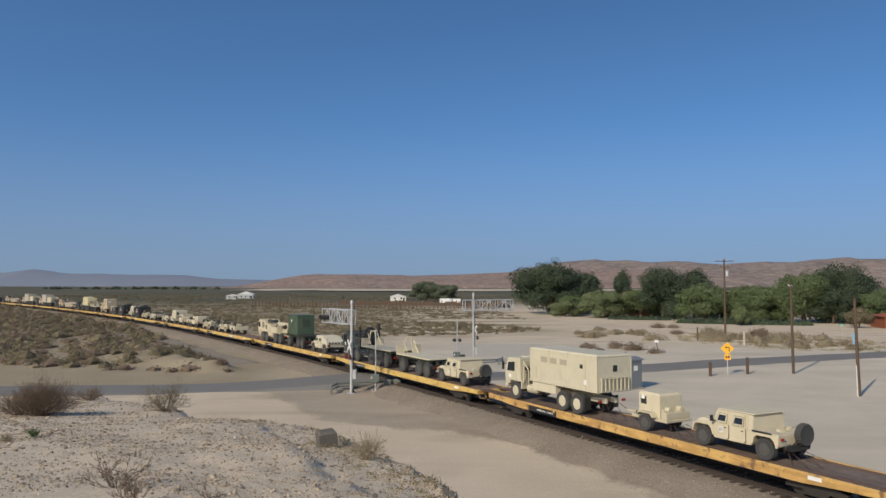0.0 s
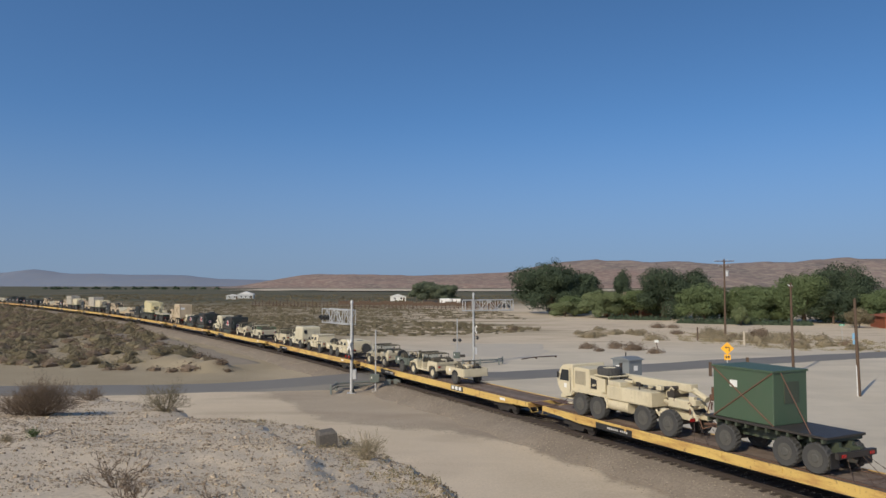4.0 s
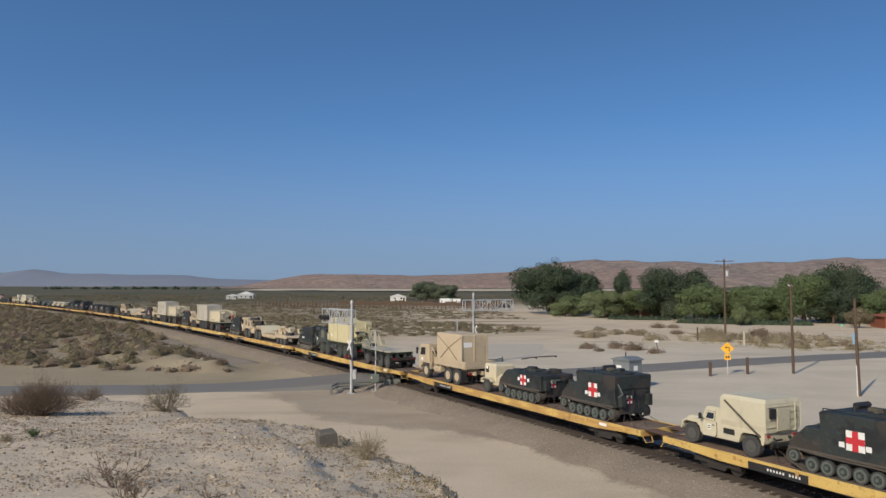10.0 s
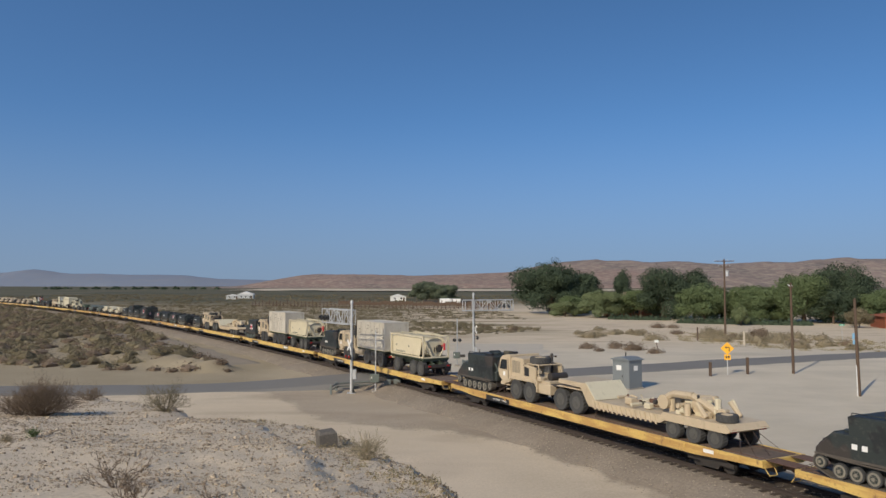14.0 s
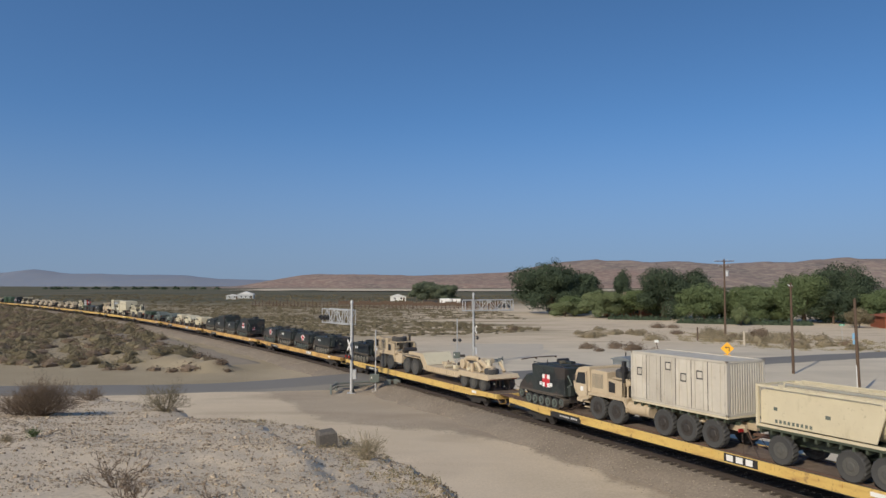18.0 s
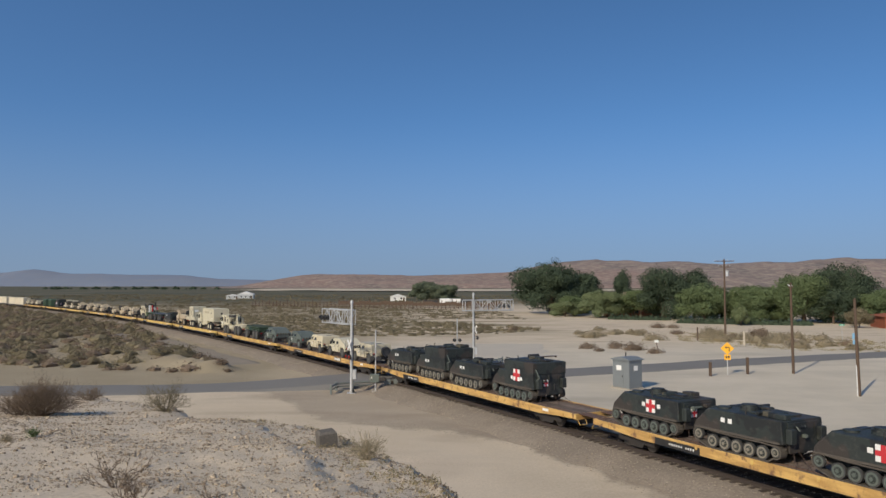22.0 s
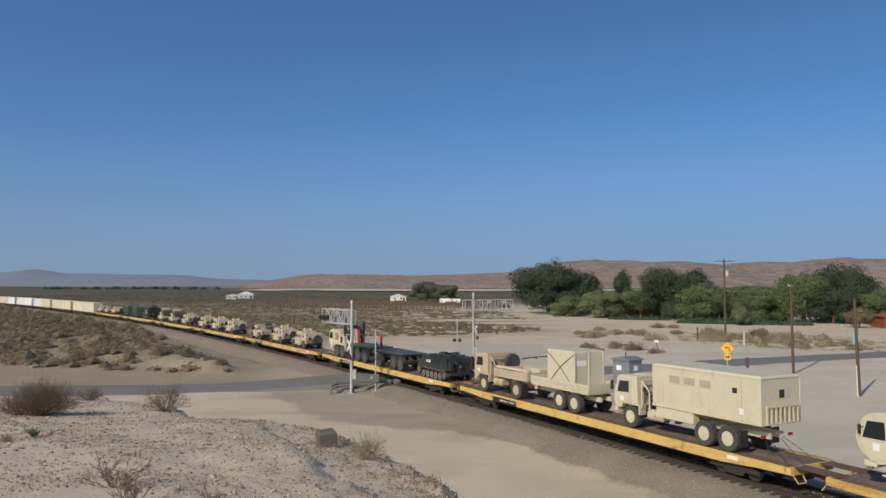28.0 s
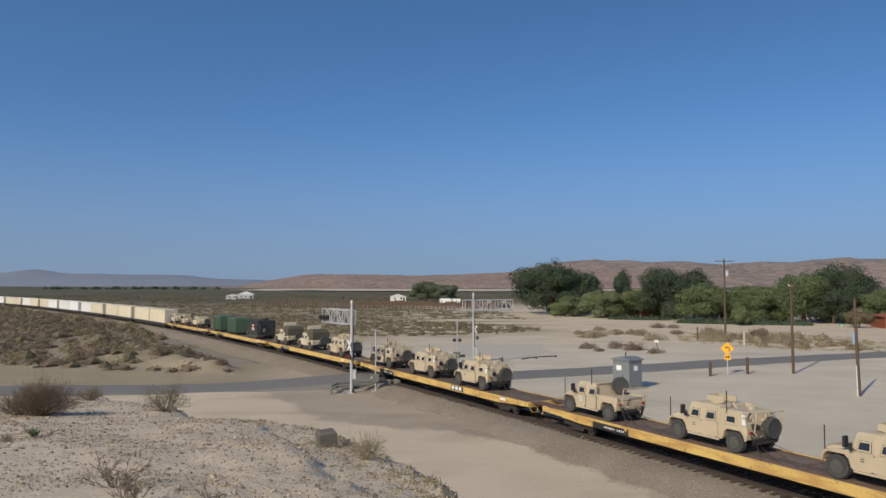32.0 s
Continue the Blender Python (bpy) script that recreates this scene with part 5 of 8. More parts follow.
def freight_box(v, x0, x1, z, h, coat, name="container", doors=3, half=1.22):
    """A steel shipping container with side doors and a ribbed end."""
    c = part(name, box(bm_(), x1 + 0.05, x0 - 0.05, -half + 0.04, half - 0.04, z + 0.05, z + h - 0.04), coat, v, "weathered steel shipping container")
    b = bm_()
    for y in (-half, half - 0.12):
        for x in (x1, x0 - 0.12):
            box(b, x, x + 0.12, y, y + 0.12, z, z + h)
        for zz in (z, z + h - 0.10):
            box(b, x1, x0, y + 0.005, y + 0.115, zz, zz + 0.10)
    for x in (x1, x0 - 0.12):
        for zz in (z, z + h - 0.1):
            box(b, x + 0.005, x + 0.115, -half, half, zz, zz + 0.1)
    part("corner_frame", b, coat, c)
    b = corrugated(-half + 0.12, half - 0.12, 14, x1 + 0.07, x1 + 0.02, z + 0.1, z + h - 0.1)
    for q in b.verts:
        q.co = (q.co.y, q.co.x, q.co.z)
    bmesh.ops.recalc_face_normals(b, faces=list(b.faces))
    part("ribbed_end", b, coat, c)
    if doors:
        L = (x0 - x1 - 0.24) / (2 * doors)
        for i in range(2 * doors):
            a = x0 - 0.12 - i * L
            d = part("door", box(bm_(), a - L + 0.02, a - 0.02, half - 0.05, half - 0.005, z + 0.12, z + h - 0.12, 0.01), coat, c)
            b = bm_()
            for o in (0.25, 0.75):
                cyl(b, (a - L * o, half + 0.015, z + 0.15), (a - L * o, half + 0.015, z + h - 0.15), 0.02, 6)
            part("lock_bar", b, coat, d)
            part("door_seal", box(bm_(), a - L - 0.02, a - L + 0.02, half - 0.045, half - 0.012, z + 0.12, z + h - 0.12), STEEL, d)
            if i % 2 == 0 or i == 3:
                zz = z + h * 0.52 + 0.22 * (i % 3)
                part("placard", box(bm_(), a - L * 0.74, a - L * 0.34, half, half + 0.008, zz, zz + 0.40), BLACK, d, "dark-edged square placard")
                part("placard_face", box(bm_(), a - L * 0.68, a - L * 0.40, half + 0.008, half + 0.013, zz + 0.06, zz + 0.34), coat, d)
    else:
        b = corrugated(x1 + 0.12, x0 - 0.12, int((x0 - x1) / 0.28), half - 0.055, half - 0.01, z + 0.1, z + h - 0.1)
        part("ribbed_side", b, coat, c)
    return c


def tank_rack(v, x0, x1, z, coat):
    t = part("tank", cyl(bm_(), (x1 + 0.25, 0, z + 0.85), (x0 - 0.25, 0, z + 0.85), 0.78, 24), coat, v, "sand-coloured liquid tank in a frame")
    for s in (1, -1):
        part("side_plate", prism(bm_(), [(x1 + 0.95, z + 0.12), (x0 - 0.12, z + 0.12), (x0 - 0.12, z + 1.45), (x0 - 0.4, z + 1.58), (x1 + 0.75, z + 1.58), (x1 + 0.55, z + 1.3)], s * 0.98, s * 1.06, 0.02), coat, t)
    b = bm_()
    for s in (1.16, -1.16):
        for x in (x1 + 0.06, x0 - 0.06):
            box(b, x - 0.06, x + 0.06, s - 0.06, s + 0.06, z, z + 1.75)
        for zz in (z + 0.05, z + 1.70):
            box(b, x1, x0, s - 0.05, s + 0.05, zz - 0.05, zz + 0.05)
        bars(b, [(x1 + 0.05, s, z + 1.7), (x1 + 0.05, s * 0.3, z + 0.1)], 0.05)
    for x in (x1 + 0.06, x0 - 0.06):
        for zz in (z + 0.05, z + 1.70):
            box(b, x - 0.05, x + 0.05, -1.16, 1.16, zz - 0.05, zz + 0.05)
    part("tank_frame", b, coat, t)
    part("hose_reel", cyl(bm_(), (x1 + 0.1, -0.35, z + 0.75), (x1 + 0.22, -0.35, z + 0.75), 0.3, 14), STEEL, t)
    part("red_bottle", cyl(bm_(), (x1 + 0.02, -0.75, z + 0.6), (x1 + 0.02, -0.75, z + 1.15), 0.09, 10), RED, t)
    for i in range(9):
        part("stencil_bar", box(bm_(), x0 - 0.95 - i * 0.20, x0 - 0.83 - i * 0.20, 1.062, 1.066, z + 0.22, z + 0.36), GREYGREEN, t)
    for x, w in ((-2.2, 0.22), (0.2, 0.18)):
        part("label_plate", box(bm_(), x, x + w, 1.062, 1.068, z + 0.72, z + 0.86), GREYGREEN, t)
    clutter(t, 91, 14, (x1 + 0.05, x1 + 0.5), (-0.9, 1.0), (z + 0.2, z + 1.3), (coat, coat, STEEL, RED), 0.10, "valve_gear")
    for s in (0.55, -0.55):
        part("top_rail", bars(bm_(), [(x1 + 0.5, s, z + 1.66), (x1 + 0.5, s, z + 1.86), (x0 - 0.9, s, z + 1.86), (x0 - 0.9, s, z + 1.66)], 0.03), coat, t)
    part("walkway", box(bm_(), x1 + 0.4, x0 - 0.4, -0.3, 0.3, z + 1.62, z + 1.68), coat, t)
    return t


def pls_trailer(coat, label, load, rackcoat=None, edge=None):
    """Three-axle flat-rack trailer; x = 0 at the first axle."""
    v = thing("flat_rack_trailer", label, "army trailer", "flat-rack trailers on the train")
    r = 0.62
    part("frame", box(box(bm_(), -5.3, 1.1, 0.30, 0.48, 0.80, 1.08), -5.3, 1.1, -0.48, -0.30, 0.80, 1.08), coat, v)
    for x in (0, -3.05, -4.42):
        part("axle", cyl(bm_(), (x, -0.95, r), (x, 0.95, r), 0.12, 8), STEEL, v)
    part("rear_beam", box(bm_(), -5.4, -5.25, -1.15, 1.15, 0.75, 0.98), STEEL, v)
    for x in (0, -3.05, -4.42):
        for s in (1, -1):
            wheel(v, x, s * 1.0, r, r, 0.40, RIMDARK)
    part("drawbar", bars(bm_(), [(1.1, 0.45, 0.85), (2.3, 0.0, 0.75), (1.1, -0.45, 0.85)], 0.06), RUST, v, "rusty red drawbar")
    for s in (1, -1):
        part("mudflap", box(bm_(), -5.15, -5.12, s * 1.0 - 0.25, s * 1.0 + 0.25, 0.35, 0.95), BLACK, v)
        part("tail_light", box(bm_(), -5.44, -5.40, s * 0.85 - 0.12, s * 0.85 + 0.12, 0.80, 0.92), REDLENS, v)
    z = 1.40
    if load == "rack":
        flat_rack(v, 1.15, -4.95, z, rackcoat, True, edge)
    elif load == "plain":
        flat_rack(v, 1.15, -4.95, z, rackcoat, False, edge)
        for s, m in ((0.95, WHITE), (0.45, RED)):
            p = part("raised_post", box(bm_(), 0.95, 1.10, s - 0.09, s + 0.09, z + 0.1, z + 0.75, 0.01), BLACK, v)
            part("post_panel", box(bm_(), 0.94, 1.11, s - 0.10, s + 0.10, z + 0.75, z + 1.30, 0.01), m, p)
    elif load == "shelter":
        flat_rack(v, 1.15, -4.95, z, STEEL, False, edge)
    elif load == "tank":
        flat_rack(v, 1.15, -4.95, z - 0.05, OLIVE, False, edge)
    elif load == "bare":
        for i in range(3):
            part("rack_frame", box(bm_(), -5.0 + 0.1 * i, 1.0, -1.1 + 0.05 * i, 1.1 - 0.05 * i, z - 0.3 + 0.2 * i, z - 0.2 + 0.2 * i, 0.02), GREEN, v)
        for i in range(9):
            part("roller", cyl(bm_(), (-4.6 + 0.65 * i, -1.0, z + 0.25), (-4.6 + 0.65 * i, 1.0, z + 0.25), 0.10, 8), OLIVE, v)
    chains(v, -5.3, -0.8, 0.9, 0.8)
    return v


def green_shelter(rackcoat, z=1.40):
    v = thing("equipment_shelter", "dark green box shelter strapped on a flat-rack trailer", "shelter")
    q = part("shelter", box(bm_(), -2.45, 0.75, -1.05, 1.05, z + 0.1, z + 2.35, 0.03), rackcoat, v)
    for a in ((0.75, -2.45), (-2.45, 0.75)):
        part("strap", bars(bm_(), [(a[0], 1.07, z + 0.1), (a[1], 1.07, z + 2.3)], 0.035), RUST, q)
    part("panel", box(bm_(), -2.49, -2.44, -0.5, 0.4, z + 1.0, z + 1.9), OLIVE, q)
    part("placard", box(bm_(), -0.6, -0.2, 1.05, 1.06, z + 1.5, z + 1.8), WHITE, q)
    part("top_rim", box(bm_(), -2.5, 0.8, -1.1, 1.1, z + 2.30, z + 2.38), rackcoat, q)
    part("strap", bars(bm_(), [(-2.47, 0.6, z + 2.3), (-4.2, 1.1, z + 0.1)], 0.025), RUST, q)
    part("strap", bars(bm_(), [(0.77, 0.6, z + 2.2), (1.1, 1.1, z + 0.1)], 0.025), RUST, q)
    return v


# ---------------------------------------------------------------- medium cab-over trucks
def medium(axles, coat, label, end):
    v = thing("cargo_truck", label, "army truck", "medium army trucks on the train")
    r = 0.59
    c = part("cab", prism(bm_(), [(1.10, 0.98), (1.22, 1.20), (1.24, 1.72), (0.98, 2.52), (0.82, 2.66), (-0.48, 2.70), (-0.55, 1.25), (-0.60, 1.20), (0.62, 1.20), (0.70, 0.95)], -1.18, 1.18, 0.04), coat, v)
    for s in (1, -1):
        d = panel(v, "door", coat, [(0.98, 1.26), (1.0, 1.74), (0.80, 2.50), (-0.10, 2.52), (-0.14, 1.26)], s * 1.182, 0.025)
        panel(d, "pane", GLASS, [(0.92, 1.78), (0.76, 2.36), (0.05, 2.40), (0.05, 1.82)], s * 1.206, 0.012)
        part("windscreen", quad_plate([(1.245, s * 0.04, 1.76), (1.245, s * 1.06, 1.76), (1.02, s * 1.0, 2.46), (1.02, s * 0.04, 2.46)], 0, (0.02, 0, 0.01)), GLASS, c)
        part("mirror", box(bars(bm_(), [(1.0, s * 1.15, 2.2), (1.15, s * 1.38, 2.2)], 0.018), 1.10, 1.18, s * 1.30, s * 1.48, 1.85, 2.35, 0.02), BLACK, v)
        part("headlamp", box(bm_(), 1.20, 1.26, s * 0.85 - 0.15, s * 0.85 + 0.15, 1.22, 1.40), LIGHTLENS, v)
        part("mudguard", box(box(bm_(), -0.62, 0.66, s * 0.75, s * 1.17, 1.20, 1.26), -0.70, -0.62, s * 0.75, s * 1.17, 0.75, 1.26), coat, v)
        part("fuel_tank", cyl(bm_(), (-1.2, s * 0.85, 0.85), (-2.3, s * 0.85, 0.85), 0.28, 14), coat, v)
    part("roof_hatch", box(bm_(), -0.35, 0.45, -0.45, 0.45, 2.66, 2.74, 0.02), coat, v)
    part("stencil", box(bm_(), 0.45, 0.72, 1.208, 1.216, 1.36, 1.60), WHITE, v, "white paper placard on the door")
    part("bumper", box(bm_(), 1.02, 1.28, -1.15, 1.15, 0.72, 0.98, 0.04), coat, v)
    part("cab_guard", bars(bars(bm_(), [(-0.75, 1.05, 1.1), (-0.75, 1.05, 2.5), (-1.3, 1.05, 2.0), (-1.3, 1.05, 1.1)], 0.04), [(-0.75, -1.05, 1.1), (-0.75, -1.05, 2.5), (-0.75, 1.05, 2.5)], 0.04), coat, v)
    part("engine", box(bm_(), -1.5, -0.6, -0.5, 0.5, 0.9, 1.7, 0.06), STEEL, v)
    part("frame", box(box(bm_(), end, 1.0, 0.28, 0.44, 0.78, 1.05), end, 1.0, -0.44, -0.28, 0.78, 1.05), coat, v)
    for x in axles:
        part("axle", cyl(bm_(), (x, -0.9, r), (x, 0.9, r), 0.13, 8), STEEL, v)
    clutter(v, 31, 10, (-1.6, -0.7), (0.4, 1.1), (1.0, 2.1), (coat, STEEL, BLACK), 0.11)
    clutter(v, 32, 6, (-3.2, -1.2), (0.8, 1.1), (0.65, 1.05), (coat, STEEL, BLACK), 0.10)
    wheels(v, axles, 1.0, r, 0.38, coat)
    for s in (1, -1):
        part("mudflap", box(bm_(), axles[-1] - 0.78, axles[-1] - 0.75, s - 0.22, s + 0.22, 0.35, 1.05), BLACK, v)
        part("tail_light", box(bm_(), end - 0.03, end, s * 0.85 - 0.14, s * 0.85 + 0.14, 0.85, 0.98), REDLENS, v)
    wheel(v, -1.1, -0.5, 2.0, r, 0.36, coat, "spare_wheel").matrix_basis = pose(-1.08, -0.5, 2.05, 0, 0, 90)
    chains(v, end + 0.1, -0.8, 0.9, 0.8)
    chains(v, 1.1, 0.7, 0.9, 0.7)
    return v


VENT = paint("dull_vent_flap", (0.40, 0.36, 0.27), (0.31, 0.275, 0.205), 0.9)


def van_body(v, x0, x1, z0, z1, coat):
    b = part("van_body", loft(bm_(), [ring(x1, x0, 1.20, z0), ring(x1, x0, 1.22, z1 - 0.10), ring(x1 + 0.08, x0 - 0.08, 1.14, z1)]), coat, v, "sand-painted windowless van body with vents")
    for i in range(3):
        a = x0 - 1.15 - i * 0.95
        w = part("vent_window", box(bm_(), a - 0.72, a, 1.215, 1.235, z1 - 0.85, z1 - 0.45, 0.008), CANVAS, b)
        part("vent_flap", box(bm_(), a - 0.68, a - 0.04, 1.235, 1.245, z1 - 0.81, z1 - 0.49), VENT, w)
    part("roof_lip", box(bm_(), x1 - 0.01, x0 + 0.01, 1.215, 1.245, z1 - 0.15, z1 - 0.09), coat, b)
    part("sill_rail", box(bm_(), x1, x0, 1.205, 1.245, z0 + 0.0, z0 + 0.10), coat, b)
    part("front_gear", box(bm_(), x0 - 0.02, x0 + 0.30, -0.9, 0.9, z1 - 1.0, z1 - 0.25, 0.04), coat, b)
    part("side_hatch", box(bm_(), x0 - 0.75, x0 - 0.35, 1.215, 1.24, z0 + 0.25, z0 + 0.95, 0.01), coat, b)
    part("port", box(bm_(), x1 + 1.25, x1 + 1.5, 1.215, 1.235, z1 - 0.85, z1 - 0.62), BLACK, b)
    part("corner_bead", bars(bm_(), [(x1, 1.22, z0), (x1, 1.22, z1 - 0.1), (x1, -1.22, z1 - 0.1), (x1, -1.22, z0)], 0.03), coat, b)
    part("side_seam", box(bm_(), x1 + 1.0, x1 + 1.03, 1.215, 1.225, z0 + 0.1, z1 - 0.2), TAN, b)
    part("placard", box(bm_(), x1 + 0.9, x1 + 1.15, 1.22, 1.232, z0 + 0.35, z0 + 0.62), WHITE, b)
    # rear steps folded up against the back, an open rack of slats
    s = part("rear_rack", box(bm_(), x1 - 0.12, x1 - 0.02, -1.0, 1.0, z0 + 0.05, z0 + 0.12), coat, b)
    for i in range(8):
        part("rack_bar", box(bm_(), x1 - 0.12, x1 - 0.05, -1.0 + i * 0.275, -0.93 + i * 0.275, z0 + 0.12, z0 + 0.75), coat, s)
    part("top_rail", box(bm_(), x1 - 0.13, x1 - 0.02, -1.0, 1.0, z0 + 0.75, z0 + 0.82), coat, s)
    part("rear_hatch", box(bm_(), x1 - 0.02, x1 + 0.01, -0.2, 0.1, z1 - 0.95, z1 - 0.6), BLACK, b)
    for s in (1, -1):
        part("under_locker", box(bm_(), x0 - 2.6, x0 - 0.2, s * 0.75, s * 1.18, z0 - 0.55, z0 - 0.02, 0.02), coat, b)
    return b


def cargo_bed(v, x0, x1, z, coat):
    b = part("cargo_bed", box(bm_(), x1, x0, -1.2, 1.2, z, z + 0.10), coat, v)
    for s in (1, -1):
        for i in range(3):
            part("side_board", box(bm_(), x1, x0, s * 1.2 - 0.025, s * 1.2 + 0.025, z + 0.10 + 0.15 * i, z + 0.235 + 0.15 * i, 0.01), coat, b)
    for x in (x1, x0):
        part("tail_board", box(bm_(), x - 0.025, x + 0.025, -1.17, 1.17, z + 0.10, z + 0.55, 0.01), coat, b)
    return b


STRAP = paint("faded_webbing", (0.24, 0.20, 0.145), (0.16, 0.135, 0.10), 0.9)


def strapped_box(v, x0, x1, z, h, coat, half=1.05):
    c = part("box_shelter", loft(bm_(), [ring(x1, x0, half, z), ring(x1, x0, half, z + h - 0.08), ring(x1 + 0.05, x0 - 0.05, half - 0.05, z + h)]), coat, v, "plain box shelter tied down with crossed straps")
    for a in ((x0, x1), (x1, x0)):
        part("strap", bars(bm_(), [(a[0], half + 0.02, z + 0.05), ((a[0] + a[1]) / 2, half + 0.03, z + h * 0.55), (a[1], half + 0.02, z + h * 0.92)], 0.028), STRAP, c)
    part("door", box(bm_(), x1 - 0.03, x1 + 0.02, -half + 0.15, 0.0, z + 0.15, z + h - 0.25, 0.01), coat, c)
    part("panel", box(bm_(), x1 - 0.03, x1 + 0.02, 0.2, half - 0.2, z + h * 0.6, z + h * 0.75), WHITE, c)
    for i in range(3):
        part("rear_post", box(bm_(), x1 - 0.06, x1 + 0.0, -half + i * (half - 0.04), -half + 0.08 + i * (half - 0.04), z, z + h - 0.05), coat, c)
    return c


# ---------------------------------------------------------------- small trailers
def generator(coat):
    v = thing("generator_trailer", "sand-coloured generator set on a single-axle trailer", "army trailer", "generator trailers on the train")
    wheels(v, (0,), 0.95, 0.46, 0.3, RIMDARK)
    part("frame", box(bm_(), -1.3, 1.2, -0.85, 0.85, 0.55, 0.70, 0.02), coat, v)
    part("drawbar", bars(bm_(), [(1.2, 0.5, 0.6), (2.5, 0, 0.6), (1.2, -0.5, 0.6)], 0.05), coat, v)
    h = part("generator_housing", loft(bm_(), [ring(-0.75, 0.75, 0.75, 0.70), ring(-0.75, 0.75, 0.75, 1.80), ring(-0.68, 0.68, 0.68, 1.92)]), coat, v)
    part("control_panel", box(bm_(), 0.2, 0.6, 0.75, 0.77, 1.3, 1.7), BLACK, h)
    part("placard", box(bm_(), 0.30, 0.55, 0.77, 0.78, 1.55, 1.75), WHITE, h)
    for s in (1, -1):
        part("mudguard", prism(bm_(), [(0.62, 0.75), (0.45, 0.98), (-0.45, 0.98), (-0.62, 0.75), (-0.55, 0.75), (-0.40, 0.92), (0.40, 0.92), (0.55, 0.75)], s * 0.78, s * 1.12), coat, v)
    part("tail_box", box(bm_(), -1.25, -0.85, -0.8, 0.8, 0.70, 1.05, 0.03), coat, v)
    for y in (0.45, -0.3):
        part("cable_reel", cyl(bm_(), (-1.2, y, 1.15), (-0.9, y, 1.15), 0.14, 10), coat, v)
    clutter(v, 41, 9, (-1.25, -0.8), (-0.7, 0.8), (0.9, 1.3), (coat, coat, BLACK), 0.1)
    clutter(v, 42, 6, (0.7, 1.2), (-0.5, 0.8), (0.75, 1.25), (coat, coat, BLACK), 0.1)
    chains(v, -1.2, -0.6)
    return v


def cargo_trailer(coat, label):
    v = thing("cargo_trailer", label, "army trailer", "small cargo trailers on the train")
    wheels(v, (0,), 0.92, 0.46, 0.3, RIMDARK)
    b = bm_()
    box(b, -1.3, 1.35, -1.02, 1.02, 0.62, 0.72)
    part("floor", b, coat, v)
    for s in (1, -1):
        part("side_panel", prism(bm_(), [(1.35, 0.70), (1.35, 1.22), (-1.3, 1.22), (-1.3, 0.70), (-0.62, 0.70)] + [(x, z) for x, z in reversed(arch(0, 0.46, 0.60, 0.70))] + [(0.62, 0.70)], s * 0.99, s * 1.04), coat, v)
    for x in (1.33, -1.30):
        part("end_panel", box(bm_(), x - 0.03, x + 0.03, -0.98, 0.98, 0.70, 1.22, 0.01), coat, v)
    part("drawbar", bars(bm_(), [(1.3, 0.5, 0.62), (2.4, 0, 0.62), (1.3, -0.5, 0.62)], 0.045), coat, v)
    pile(v, 15 + len(label), 20, (-0.9, 0.75), (-0.7, 0.75), (0.95, 1.42), 0.2)
    part("load_bed", box(bm_(), -1.25, 1.3, -0.96, 0.96, 0.72, 0.95), BLACK, v, "dark load floor")
    part("load_frame", bars(bm_(), [(0.2, 0.9, 1.2), (0.2, 0.7, 1.62), (0.2, -0.7, 1.62), (0.2, -0.9, 1.2)], 0.03), CLOTH, v)
    for q in (1.1, -1.05):
        part("stake", box(bm_(), q - 0.04, q + 0.04, 1.04, 1.08, 0.66, 1.26), coat, v)
    part("stencil", box(bm_(), 0.66, 0.86, 1.04, 1.05, 0.90, 1.10), WHITE, v)
    chains(v, -1.2, -0.6)
    return v


